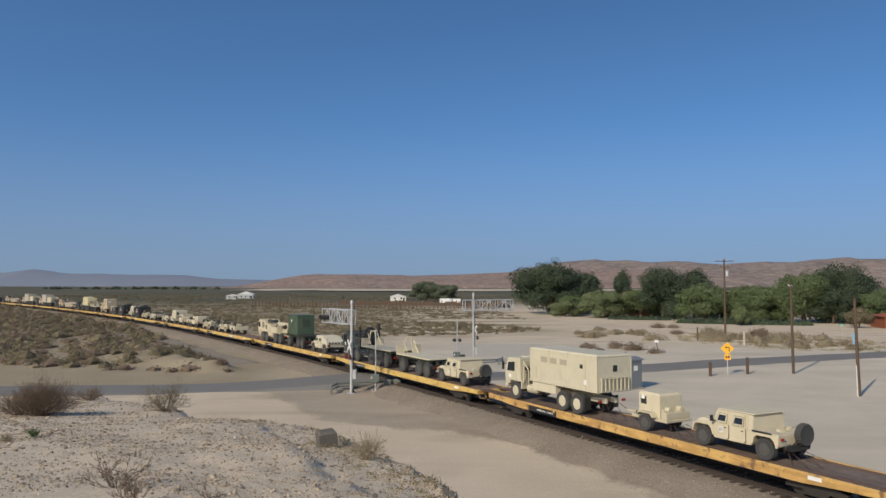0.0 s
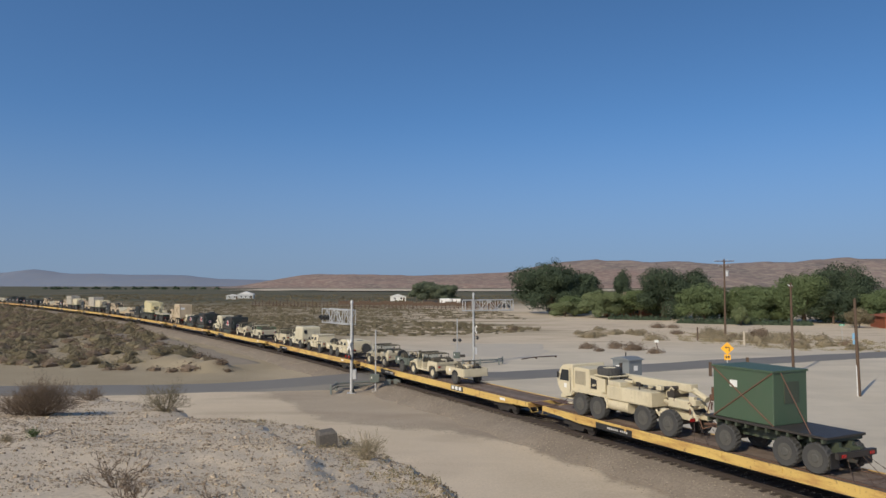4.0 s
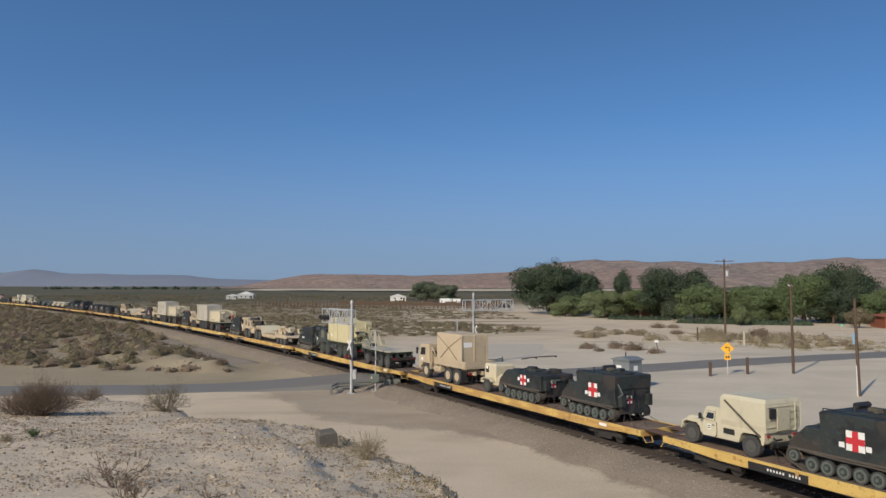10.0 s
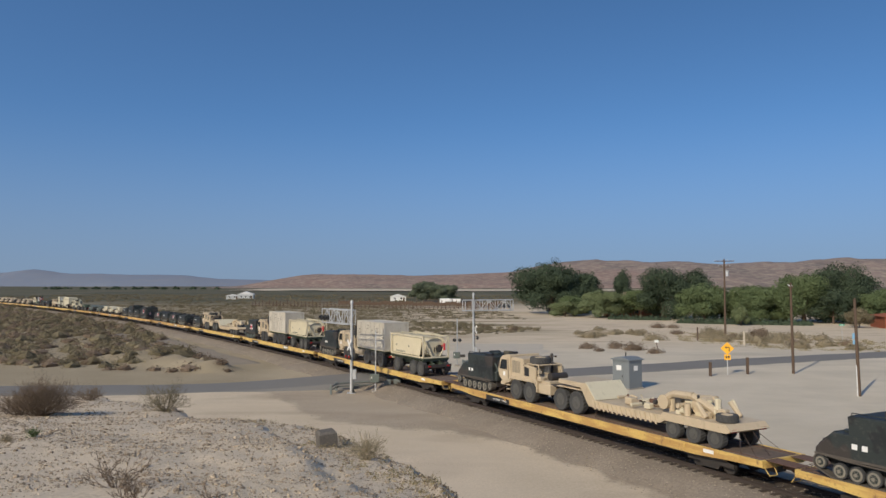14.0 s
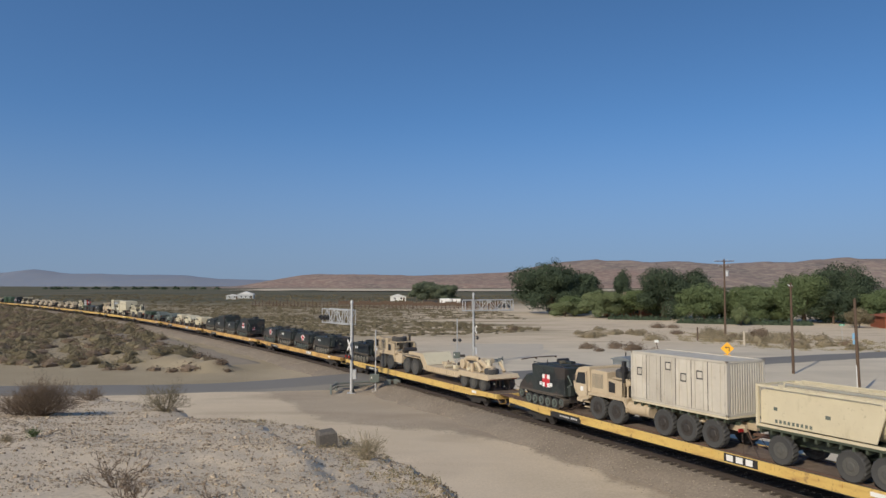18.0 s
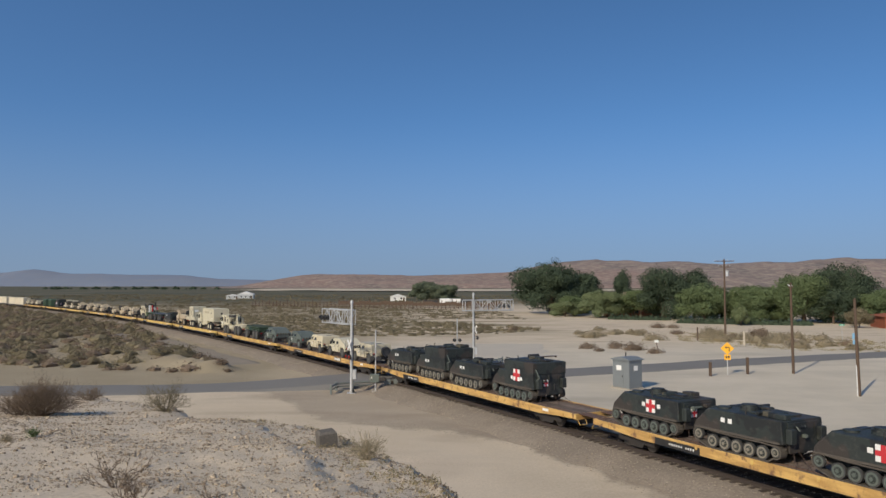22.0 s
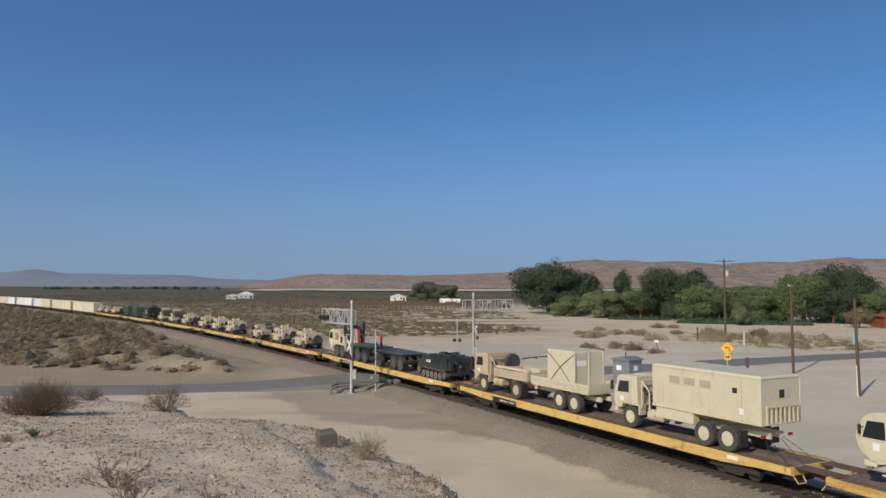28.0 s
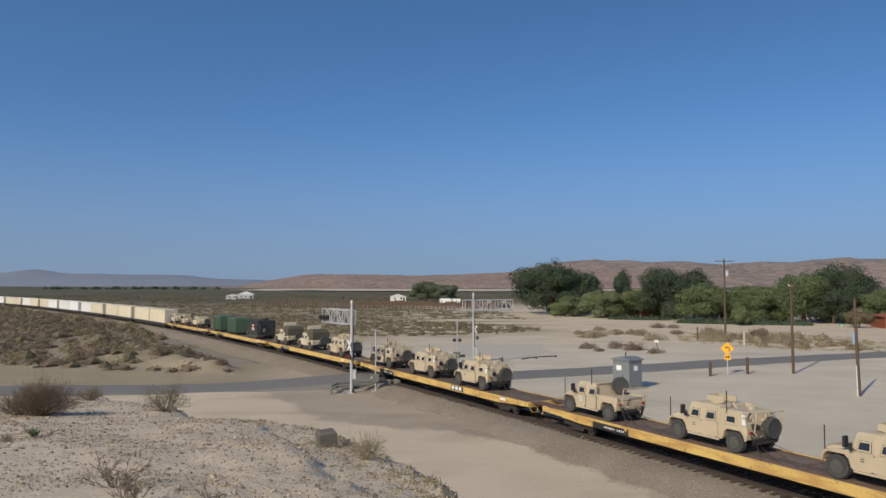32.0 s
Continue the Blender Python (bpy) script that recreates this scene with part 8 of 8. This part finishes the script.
# ---------------------------------------------------------------- level crossing: two cantilever signals, barriers and a hut
def cantilever(x, y, reach, label, height=7.6, back=0.0):
    """A round mast with a lattice arm over the road."""
    v = thing("crossing_signal", label, "crossing signal", "cantilever signals at the crossing")
    v.matrix_basis = moved(x, y, PLAIN - 0.02)
    d = Vector(reach).normalized()
    L = Vector(reach).length
    n = Vector((-d.y, d.x, 0))
    m = part("mast", cyl(bm_(), (0, 0, 0.0), (0, 0, height), 0.13, 14, 0.10), GALV, v, "round grey galvanised mast")
    b = bm_()
    box(b, -0.35, 0.35, -0.35, 0.35, 0.0, 0.06)
    for k in range(4):
        a = k * math.pi / 2 + 0.78
        prism(b, [(0.1, 0.06), (0.34, 0.06), (0.1, 0.55)], -0.02, 0.02)
    part("base_plate", b, GALV, v)
    z0, z1 = height - 1.8, height - 0.6
    b = bm_()
    for s in (0.35, -0.35):
        for z in (z0, z1):
            cyl(b, n * s - d * back + Vector((0, 0, z)), d * L + n * s + Vector((0, 0, z)), 0.055, 6)
        if back:
            cyl(b, n * s - d * back + Vector((0, 0, z0)), n * s - d * back + Vector((0, 0, z1)), 0.05, 5)
        k = int(L / 0.9)
        for i in range(k + 1):
            p = d * (L * i / k) + n * s
            cyl(b, p + Vector((0, 0, z0)), p + Vector((0, 0, z1)), 0.04, 5)
            if i < k:
                q = d * (L * (i + 1) / k) + n * s
                cyl(b, p + Vector((0, 0, z0 if i % 2 else z1)), q + Vector((0, 0, z1 if i % 2 else z0)), 0.036, 5)
    for i in range(int(L / 0.9) + 1):
        p = d * (L * i / int(L / 0.9)) + Vector((0, 0, z0))
        cyl(b, p + n * 0.35, p - n * 0.35, 0.025, 5)
    part("lattice_arm", b, GALV, v, "galvanised lattice arm with walkway")
    b = bm_()
    for i in range(3):
        p = d * (L * (0.72 + 0.13 * i)) + n * 0.42
        cyl(b, p + Vector((0, 0, z0 + 0.45)), p + n * 0.1 + Vector((0, 0, z0 + 0.45)), 0.24, 14)
        cyl(b, p + n * 0.1 + Vector((0, 0, z0 + 0.45)), p + n * 0.3 + Vector((0, 0, z0 + 0.5)), 0.10, 8)
    part("arm_lights", b, BLACK, v, "black round warning lights on the arm")
    face = pose(0, 0, 0, 0, 0, -64 if x < 0 else 116)
    f = part("light_pair", cyl(cyl(bm_(), (-0.42, -0.25, 3.1), (-0.42, -0.33, 3.1), 0.24, 14), (0.42, -0.25, 3.1), (0.42, -0.33, 3.1), 0.24, 14), BLACK, v, "pair of black round warning lights", face)
    for s in (-0.42, 0.42):
        part("red_lamp", cyl(bm_(), (s, -0.33, 3.1), (s, -0.40, 3.1), 0.11, 12), REDLENS, f)
    part("light_bracket", bars(bm_(), [(-0.42, -0.2, 3.1), (0.42, -0.2, 3.1)], 0.035), GALV, v, at=face)
    b = bm_()
    for a in (45, -45):
        bmesh.ops.create_cube(b, size=1.0, matrix=Matrix.Translation((0, -0.2, 4.05)) @ Matrix.Rotation(radians(a), 4, "Y") @ Matrix.Diagonal((1.25, 0.03, 0.2, 1)))
    part("crossbuck", b, WHITE, v, "white crossed warning boards", face)
    part("bell", cyl(bm_(), (0, 0, height), (0, 0, height + 0.25), 0.16, 12, 0.05), GALV, v)
    part("junction_box", box(bm_(), 0.12, 0.42, -0.2, 0.2, 1.2, 2.0, 0.02), GALV, v)
    part("cable", bars(bm_(), [(0.16, 0, 2.0), (0.16, 0, z0)], 0.03), BLACK, v)
    return v


near = cantilever(-7.75, 63.4, (-2.9, 4.4, 0), "galvanised crossing signal mast with lattice arm beside the track")
far = cantilever(3.5, 86.0, (4.6, 2.0, 0), "galvanised crossing signal mast with lattice arm beyond the track", 8.0, 1.2)


def gate(x, y, tilt, label):
    """A crossing gate: a machine on a post and a raised striped arm."""
    v = thing("crossing_gate", label, "crossing gate", "gates at the crossing")
    v.matrix_basis = moved(x, y, PLAIN)
    part("post", cyl(bm_(), (0, 0, 0), (0, 0, 5.3), 0.06, 10), GALV, v)
    part("machine", box(bm_(), -0.45, 0.35, -0.3, 0.3, 0.85, 1.55, 0.04), GREYGREEN, v, "grey gate machine box")
    part("base", box(bm_(), -0.3, 0.3, -0.3, 0.3, 0.0, 0.16, 0.02), CONCRETE, v)
    b = bm_()
    for i in range(8):
        cyl(b, (-0.3 - 0.30 * i * tilt, -0.35, 1.2 + 0.02 * i), (-0.3 - 0.30 * (i + 1) * tilt, -0.35, 1.2 + 0.02 * (i + 1)), 0.05, 6)
    part("counterweight", box(bm_(), 0.3, 0.9, -0.42, -0.25, 1.0, 1.3, 0.03), STEEL, v)
    part("arm_stub", b, WHITE, v)
    part("pedestal_light", cyl(cyl(bm_(), (-0.3, -0.1, 2.9), (-0.3, -0.2, 2.9), 0.2, 12), (0.3, -0.1, 2.9), (0.3, -0.2, 2.9), 0.2, 12), BLACK, v)
    return v


gate(-5.75, 63.9, 0.0, "grey crossing gate machine with a slim post beside the mast")
gate(1.6, 84.6, 0.0, "grey crossing gate machine with a slim post beyond the track")


def guard_rail(name, pts, label):
    v = thing(name, label, "guard rail", "guard rails at the crossing")
    for a, b_ in zip(pts, pts[1:]):
        a, b_ = Vector((*a, 0)), Vector((*b_, 0))
        part("beam", bars(bars(bm_(), [a + Vector((0, 0, PLAIN + 0.62)), b_ + Vector((0, 0, PLAIN + 0.62))], 0.09), [a + Vector((0, 0, PLAIN + 0.35)), b_ + Vector((0, 0, PLAIN + 0.35))], 0.05), STEELGREEN, v)
    for p in pts:
        part("rail_post", box(bm_(), p[0] - 0.09, p[0] + 0.09, p[1] - 0.09, p[1] + 0.09, PLAIN - 0.1, PLAIN + 0.80), STEELGREEN, v)
    return v


STEELGREEN = paint("grey_green_rail", (0.16, 0.18, 0.17), (0.10, 0.10, 0.09), 0.6)
guard_rail("guard_rail", [(-9.35, 62.6), (-9.2, 64.6), (-7.9, 65.5), (-5.3, 66.4), (-3.9, 66.6)], "grey-green guard rail around the signal mast")
guard_rail("guard_rail", [(2.2, 83.6), (4.2, 84.5), (6.4, 85.6), (6.9, 87.0)], "grey-green guard rail around the far signal mast")
low_rail = thing("fallen_barrier", "dark weathered timber barrier lying low beside the road", "barrier")
low_rail.matrix_basis = moved(9.6, 91.6, PLAIN)
part("barrier_beam", bars(bm_(), [(0, 0, 0.06), (2.0, 1.6, 0.16), (4.8, 3.4, 0.12)], 0.06), WOOD, low_rail)
for px, py in ((2.0, 1.6), (4.7, 3.3)):
    part("barrier_block", box(bm_(), px - 0.12, px + 0.12, py - 0.12, py + 0.12, -0.05, 0.12, 0.02), WOOD, low_rail)
for px, py in ((-4.8, 65.0), (-4.0, 65.4)):
    c = thing("signal_cabinet", "small grey-green signal cabinet beside the guard rail", "cabinet", "signal cabinets")
    c.matrix_basis = moved(px, py, PLAIN)
    part("cabinet_body", box(bm_(), -0.3, 0.3, -0.25, 0.25, 0.0, 0.95, 0.02), STEELGREEN, c)
    part("cabinet_door", box(bm_(), -0.26, 0.26, -0.27, -0.25, 0.1, 0.88), STEELGREEN, c)

hut = thing("signal_hut", "grey metal railway signal hut with white notices", "hut")
hut.matrix_basis = pose(16.35, 66.5, PLAIN, 0, 0, -55)
part("hut_shell", box(bm_(), -0.95, 0.95, -0.85, 0.85, 0.1, 2.55, 0.02), PLASTIC, hut)
part("hut_base", box(bm_(), -1.05, 1.05, -0.95, 0.95, 0.0, 0.12), CONCRETE, hut)
part("hut_roof", prism(bm_(), [(-1.08, 2.50), (1.08, 2.50), (1.08, 2.58), (0.35, 2.78), (-0.35, 2.78), (-1.08, 2.58)], -0.98, 0.98), PLASTIC, hut, "low ridged grey roof")
part("hut_door", box(bm_(), -0.62, 0.32, -0.88, -0.85, 0.15, 2.2, 0.01), PLASTIC, hut)
part("notice", box(bm_(), -0.45, 0.1, -0.90, -0.88, 1.62, 2.05), WHITE, hut, "white square notice")
part("notice", box(bm_(), 0.95, 0.97, -0.25, 0.25, 1.62, 2.05), WHITE, hut, "white square notice")
part("vent_pipe", cyl(bm_(), (-0.5, 0.4, 2.7), (-0.5, 0.4, 3.1), 0.06, 8), STEEL, hut)
part("door_handle", box(bm_(), 0.2, 0.27, -0.92, -0.88, 1.05, 1.2), BLACK, hut)


# ---------------------------------------------------------------- roadside things
def pole(x, y, h, arms, label, lean=0.0, r=0.14):
    v = thing("utility_pole", label, "utility pole", "wooden poles by the road")
    v.matrix_basis = pose(x, y, ground_z(x, y) - 0.05, 0, lean, 0)
    part("pole_shaft", cyl(bm_(), (0, 0, 0), (0, 0, h), r, 12, r * 0.68), WOOD, v)
    for z, w in arms:
        a = part("cross_arm", box(bm_(), -w / 2, w / 2, -0.06, 0.06, z, z + 0.13), WOOD, v)
        for i in range(4):
            xx = -w / 2 + 0.12 + i * (w - 0.24) / 3
            part("insulator", cyl(bm_(), (xx, 0, z + 0.13), (xx, 0, z + 0.30), 0.05, 8), GALV, a)
    return v


p1 = pole(49.3, 130.5, 13.6, ((13.2, 3.4), (12.2, 2.2)), "tall brown wooden power pole with two cross-arms", r=0.19)
part("transformer", cyl(bm_(), (0.42, -0.2, 10.6), (0.42, -0.2, 11.6), 0.26, 14), GALV, p1, "grey pole transformer")
p2 = pole(36.1, 77.2, 9.4, ((8.9, 0.5),), "brown wooden pole with a small top bracket", lean=-0.6, r=0.15)
part("bracket", bars(bm_(), [(0, 0, 8.9), (-0.35, 0, 9.3)], 0.03), GALV, p2)
p3 = pole(34.4, 62.0, 8.1, (), "bare brown wooden pole with a white-painted side", lean=-1.4, r=0.15)
part("white_sleeve", box(bm_(), -0.155, -0.125, -0.08, 0.03, 0.0, 2.6), WHITE, p3, "white-painted strip")
for x, y, h in ((26.9, 75.4, 1.45), (31.3, 77.0, 1.75)):
    v = thing("bollard", "dark weathered wooden post standing in the sand", "post", "posts beside the road")
    v.matrix_basis = moved(x, y, ground_z(x, y) - 0.05)
    part("stake", box(bm_(), -0.12, 0.12, -0.12, 0.12, 0, h, 0.02), WOOD, v)

sg = thing("road_sign", "yellow diamond turn sign with a small speed plate", "road sign")
sg.matrix_basis = pose(29.1, 76.6, ground_z(29.1, 76.6) - 0.05, 0, 0, -18)
part("sign_post", box(bm_(), -0.035, 0.035, 0.0, 0.05, 0, 3.1), GALV, sg)
b = bm_()
bmesh.ops.create_cube(b, size=1.0, matrix=Matrix.Translation((0, -0.02, 2.72)) @ Matrix.Rotation(radians(45), 4, "Y") @ Matrix.Diagonal((0.92, 0.02, 0.92, 1)))
diamond = part("diamond", b, SIGN, sg, "yellow diamond board")
b = bm_()
prism(b, [(0.14, 2.42), (0.22, 2.42), (0.22, 2.84), (0.14, 2.84)], -0.05, -0.035)
prism(b, [(0.2, 2.78), (0.2, 2.86), (-0.08, 2.86), (-0.08, 2.95), (-0.27, 2.82), (-0.08, 2.69), (-0.08, 2.78)], -0.05, -0.034)
part("turn_arrow", b, BLACK, diamond, "black left-turn arrow")
part("speed_plate", box(bm_(), -0.31, 0.31, -0.03, -0.01, 1.55, 2.1), SIGN, sg, "small yellow speed plate")
b = bm_()
for i, x in enumerate((-0.17, 0.05)):
    box(b, x, x + 0.15, -0.04, -0.03, 1.72, 1.98)
part("speed_bars", b, BLACK, sg)

mk = thing("marker_post", "white-topped marker post beside the dirt lot", "marker")
mk.matrix_basis = moved(29.2, 101.5, ground_z(29.2, 101.5))
part("marker_stem", cyl(bm_(), (0, 0, 0), (-0.25, 0, 1.35), 0.06, 8), WOOD, mk)
part("marker_plate", box(bm_(), -0.52, 0.06, -0.06, 0.02, 1.25, 1.6, 0.02), WHITE, mk)

ss = thing("street_sign", "green street name blade on a grey post", "street sign")
ss.matrix_basis = moved(63.8, 119.5, ground_z(63.8, 119.5))
part("sign_post", cyl(bm_(), (0, 0, 0), (0, 0, 2.9), 0.04, 8), GALV, ss)
part("name_blade", box(bm_(), -0.42, 0.42, -0.02, 0.02, 2.55, 2.85), paint("street_sign_green", (0.02, 0.30, 0.16), (0.02, 0.22, 0.12), 0.5, wear=0.2), ss, "green blade with a white bar")
part("name_bar", box(bm_(), -0.30, 0.30, -0.03, -0.02, 2.66, 2.74), WHITE, ss)
bs = thing("blue_sign", "small pale blue sign beside the road", "road sign")
bs.matrix_basis = moved(56.5, 98.9 + 3.6, PLAIN)
part("sign_post", cyl(bm_(), (0, 0, 0), (0, 0, 2.6), 0.035, 8), GALV, bs)
BLUE = paint("faded_sign_blue", (0.20, 0.42, 0.62), (0.35, 0.48, 0.58), 0.5)
part("panel_top", box(bm_(), -0.4, 0.4, -0.03, 0.0, 1.7, 2.5), BLUE, bs)
part("panel_low", box(bm_(), -0.35, 0.35, -0.03, 0.0, 1.0, 1.6), BLUE, bs)
for x, y in ((45.5, 113), (41.2, 121)):
    v = thing("white_stake", "thin white marker stake in the scrub", "marker", "white stakes in the scrub")
    v.matrix_basis = moved(x, y, ground_z(x, y))
    part("stake", box(bm_(), -0.12, 0.12, -0.05, 0.05, 0, 2.2, 0.01), paint("pale_stake", (0.55, 0.48, 0.38), (0.4, 0.34, 0.26), 0.8) if x > 45 else WOOD, v)

# concrete block on the shoulder of the mound
blk = thing("concrete_block", "weathered grey concrete block on the edge of the mound", "block")
bx_, by_ = -2.75, 17.9
blk.matrix_basis = pose(bx_, by_, ground_z(bx_, by_) - 0.08, 4, -5, 24)
part("block_body", loft(bm_(), [ring(-0.22, 0.22, 0.19, 0), ring(-0.215, 0.215, 0.19, 0.43), ring(-0.17, 0.18, 0.15, 0.48)]), paint("dark_weathered_concrete", (0.17, 0.155, 0.135), (0.10, 0.09, 0.08), 0.95, wear=0.7, small=20), blk)


# ---------------------------------------------------------------- buildings, far off
def house(name, x, y, w, d, h, roof_h, wallmat, roofmat, label, rz=0, windows=3):
    v = thing(name, label, "house" if name == "house" else "shed", "buildings beyond the railway")
    v.matrix_basis = pose(x, y, ground_z(x, y) - 0.05, 0, 0, rz)
    part("wall", box(bm_(), -w / 2, w / 2, -d / 2, d / 2, 0, h), wallmat, v)
    b = prism(bm_(), [(-w / 2 - 0.4, h), (w / 2 + 0.4, h), (w / 2 + 0.4, h + 0.12), (0, h + roof_h), (-w / 2 - 0.4, h + 0.12)], -d / 2 - 0.4, d / 2 + 0.4)
    part("roof", b, roofmat, v)
    for i in range(windows):
        xx = -w / 2 + (i + 0.7) * w / (windows + 0.4)
        q = part("window", box(bm_(), xx - 0.55, xx + 0.55, -d / 2 - 0.04, -d / 2 + 0.02, 1.0, 2.1), WHITE, v)
        part("pane", box(bm_(), xx - 0.45, xx + 0.45, -d / 2 - 0.06, -d / 2 - 0.04, 1.1, 2.0), GLASS, q)
    part("door", box(bm_(), w * 0.32, w * 0.32 + 0.95, -d / 2 - 0.05, -d / 2 + 0.02, 0, 2.05), WOOD, v)
    return v


ROOFW = paint("white_metal_roof", (0.72, 0.72, 0.70), (0.5, 0.5, 0.48), 0.5)
BRICKRED = paint("red_brick_wall", (0.30, 0.105, 0.06), (0.22, 0.09, 0.06), 0.9, small=4)
GREYWALL = paint("pale_stucco_wall", (0.50, 0.52, 0.52), (0.38, 0.38, 0.36), 0.9)
house("house", -122, 463, 9, 8, 2.9, 2.0, GREYWALL, ROOFW, "white farmhouse with a pale metal roof", 8)
house("house", -130, 461, 7, 6, 2.3, 1.0, GREYWALL, ROOFW, "low white annex beside the farmhouse", 8, 2)
house("shed", -25, 414, 8.5, 7, 2.4, 1.6, WHITE, ROOFW, "white gabled shed on the plain", 4, 2)
house("house", 104, 158, 22, 9, 2.5, 1.4, BRICKRED, BRICKRED, "low red-brown brick house behind trees", -12, 5)
house("house", 120, 168, 16, 9, 2.7, 1.3, BRICKRED, BRICKRED, "low red-brown brick house behind trees", -12, 4)
house("house", 55, 214, 17, 6, 3.2, 1.2, BRICKRED, paint("brown_roof", (0.20, 0.13, 0.09), (0.14, 0.09, 0.07), 0.9), "low brown house half hidden by trees", -6, 3)
for x, w, hh, m in ((1.0, 5.2, 2.8, WHITE), (6.0, 4.6, 2.6, WHITE), (-5.5, 7.0, 2.0, BLACK), (11.0, 9.0, 2.2, BLACK)):
    v = thing("parked_trailer", "white box trailer parked in the far yard" if m is WHITE else "dark flat trailer parked in the far yard", "trailer", "trailers in the far yard")
    v.matrix_basis = moved(x, 352 + x * 0.2, ground_z(x, 352))
    part("trailer_box", box(bm_(), -w / 2, w / 2, -1.2, 1.2, 0.8, hh, 0.03), m, v)
    part("undercarriage", box(bm_(), -w / 2 + 0.2, w / 2 - 0.2, -1.0, 1.0, 0.3, 0.8), BLACK, v)
    for xx in (-w / 2 + 0.8, w / 2 - 0.8):
        part("wheel", cyl(bm_(), (xx, -1.15, 0.45), (xx, -0.85, 0.45), 0.45, 12), RUBBER, v)

# rail-and-post stock fence in front of the far yard
fence = thing("stock_fence", "long brown stock fence of wooden posts and rails", "fence")
for i in range(64):
    x = -78 + i * 1.55
    y = 305 - i * 0.55
    part("fence_post", box(bm_(), x - 0.13, x + 0.13, y - 0.13, y + 0.13, PLAIN - 0.8, PLAIN + 2.5 + 0.5 * math.sin(i * 2.7)), WOOD, fence)
for k in range(3):
    one = part("fence_rail", box(bm_(), 0, 6.6, -0.2, -0.12, 0.6 + 0.75 * k, 0.8 + 0.75 * k), WOOD, fence, at=pose(-78, 305, PLAIN, 0, 0, -19.5))
    for i in range(4, 61, 4):
        again(one, "fence_rail", pose(-78 + i * 1.55, 305 - i * 0.55, PLAIN, 0, 0, -19.5))
pens = thing("stock_pens", "row of old brown timber stock pens with tall posts", "fence")
one = part("pen_post", box(bm_(), -0.16, 0.16, -0.16, 0.16, -0.8, 3.0), WOOD, pens, at=moved(-44, 318, PLAIN))
for i in range(1, 46):
    again(one, "pen_post", moved(-44 + i * 1.5, 318 - i * 0.5 + 5 * (i % 3), PLAIN - 0.3 * (i % 4)))
one = part("pen_board", box(bm_(), 0, 4.6, -0.08, 0.0, 1.0, 2.3), WOOD, pens, at=pose(-44, 318, PLAIN, 0, 0, -18.4))
for i in range(3, 44, 3):
    again(one, "pen_board", pose(-44 + i * 1.5, 318 - i * 0.5, PLAIN - 0.5 * (i % 2), 0, 0, -18.4))
rows = [[(x, 1180 - 0.3 * x + o * (1 + 0.5 * fbm(x, 0, 0.01)), PLAIN + 1.1 + 0.5 * fbm(x, o, 0.01)) for o in (-230, -120, 120, 260)] for x in range(-330, 400, 10)]
ribbon("wash", rows, paint("pale_wash_sand", (0.55, 0.47, 0.35), (0.42, 0.35, 0.27), 0.95, big=0.05, small=0.5), "pale sandy wash across the plain", "ground")

# ---------------------------------------------------------------- sleepers
b = bm_()
box(b, -0.115, 0.115, -1.3, 1.3, -0.16, 0.0)
tie = part("sleeper", b, TIE, bpy.data.objects["track_bed"])
tie_mesh = tie.data
bpy.data.objects.remove(tie)
for i in range(290):
    s = -42 + i * 0.52
    x, y, h = on_line(s, 0.03 * math.sin(i * 3.3))
    o = new("sleeper", tie_mesh)
    o.parent = bpy.data.objects["track_bed"]
    o.matrix_basis = pose(x, y, -0.150, 0, 0, 90 - math.degrees(h) + 1.2 * math.sin(i * 1.9))


# ---------------------------------------------------------------- what moves: the whole train rolls past
def motions():
    for ob, s0, z in RIDERS:
        walk(ob, rolls(s0, z))


motions()
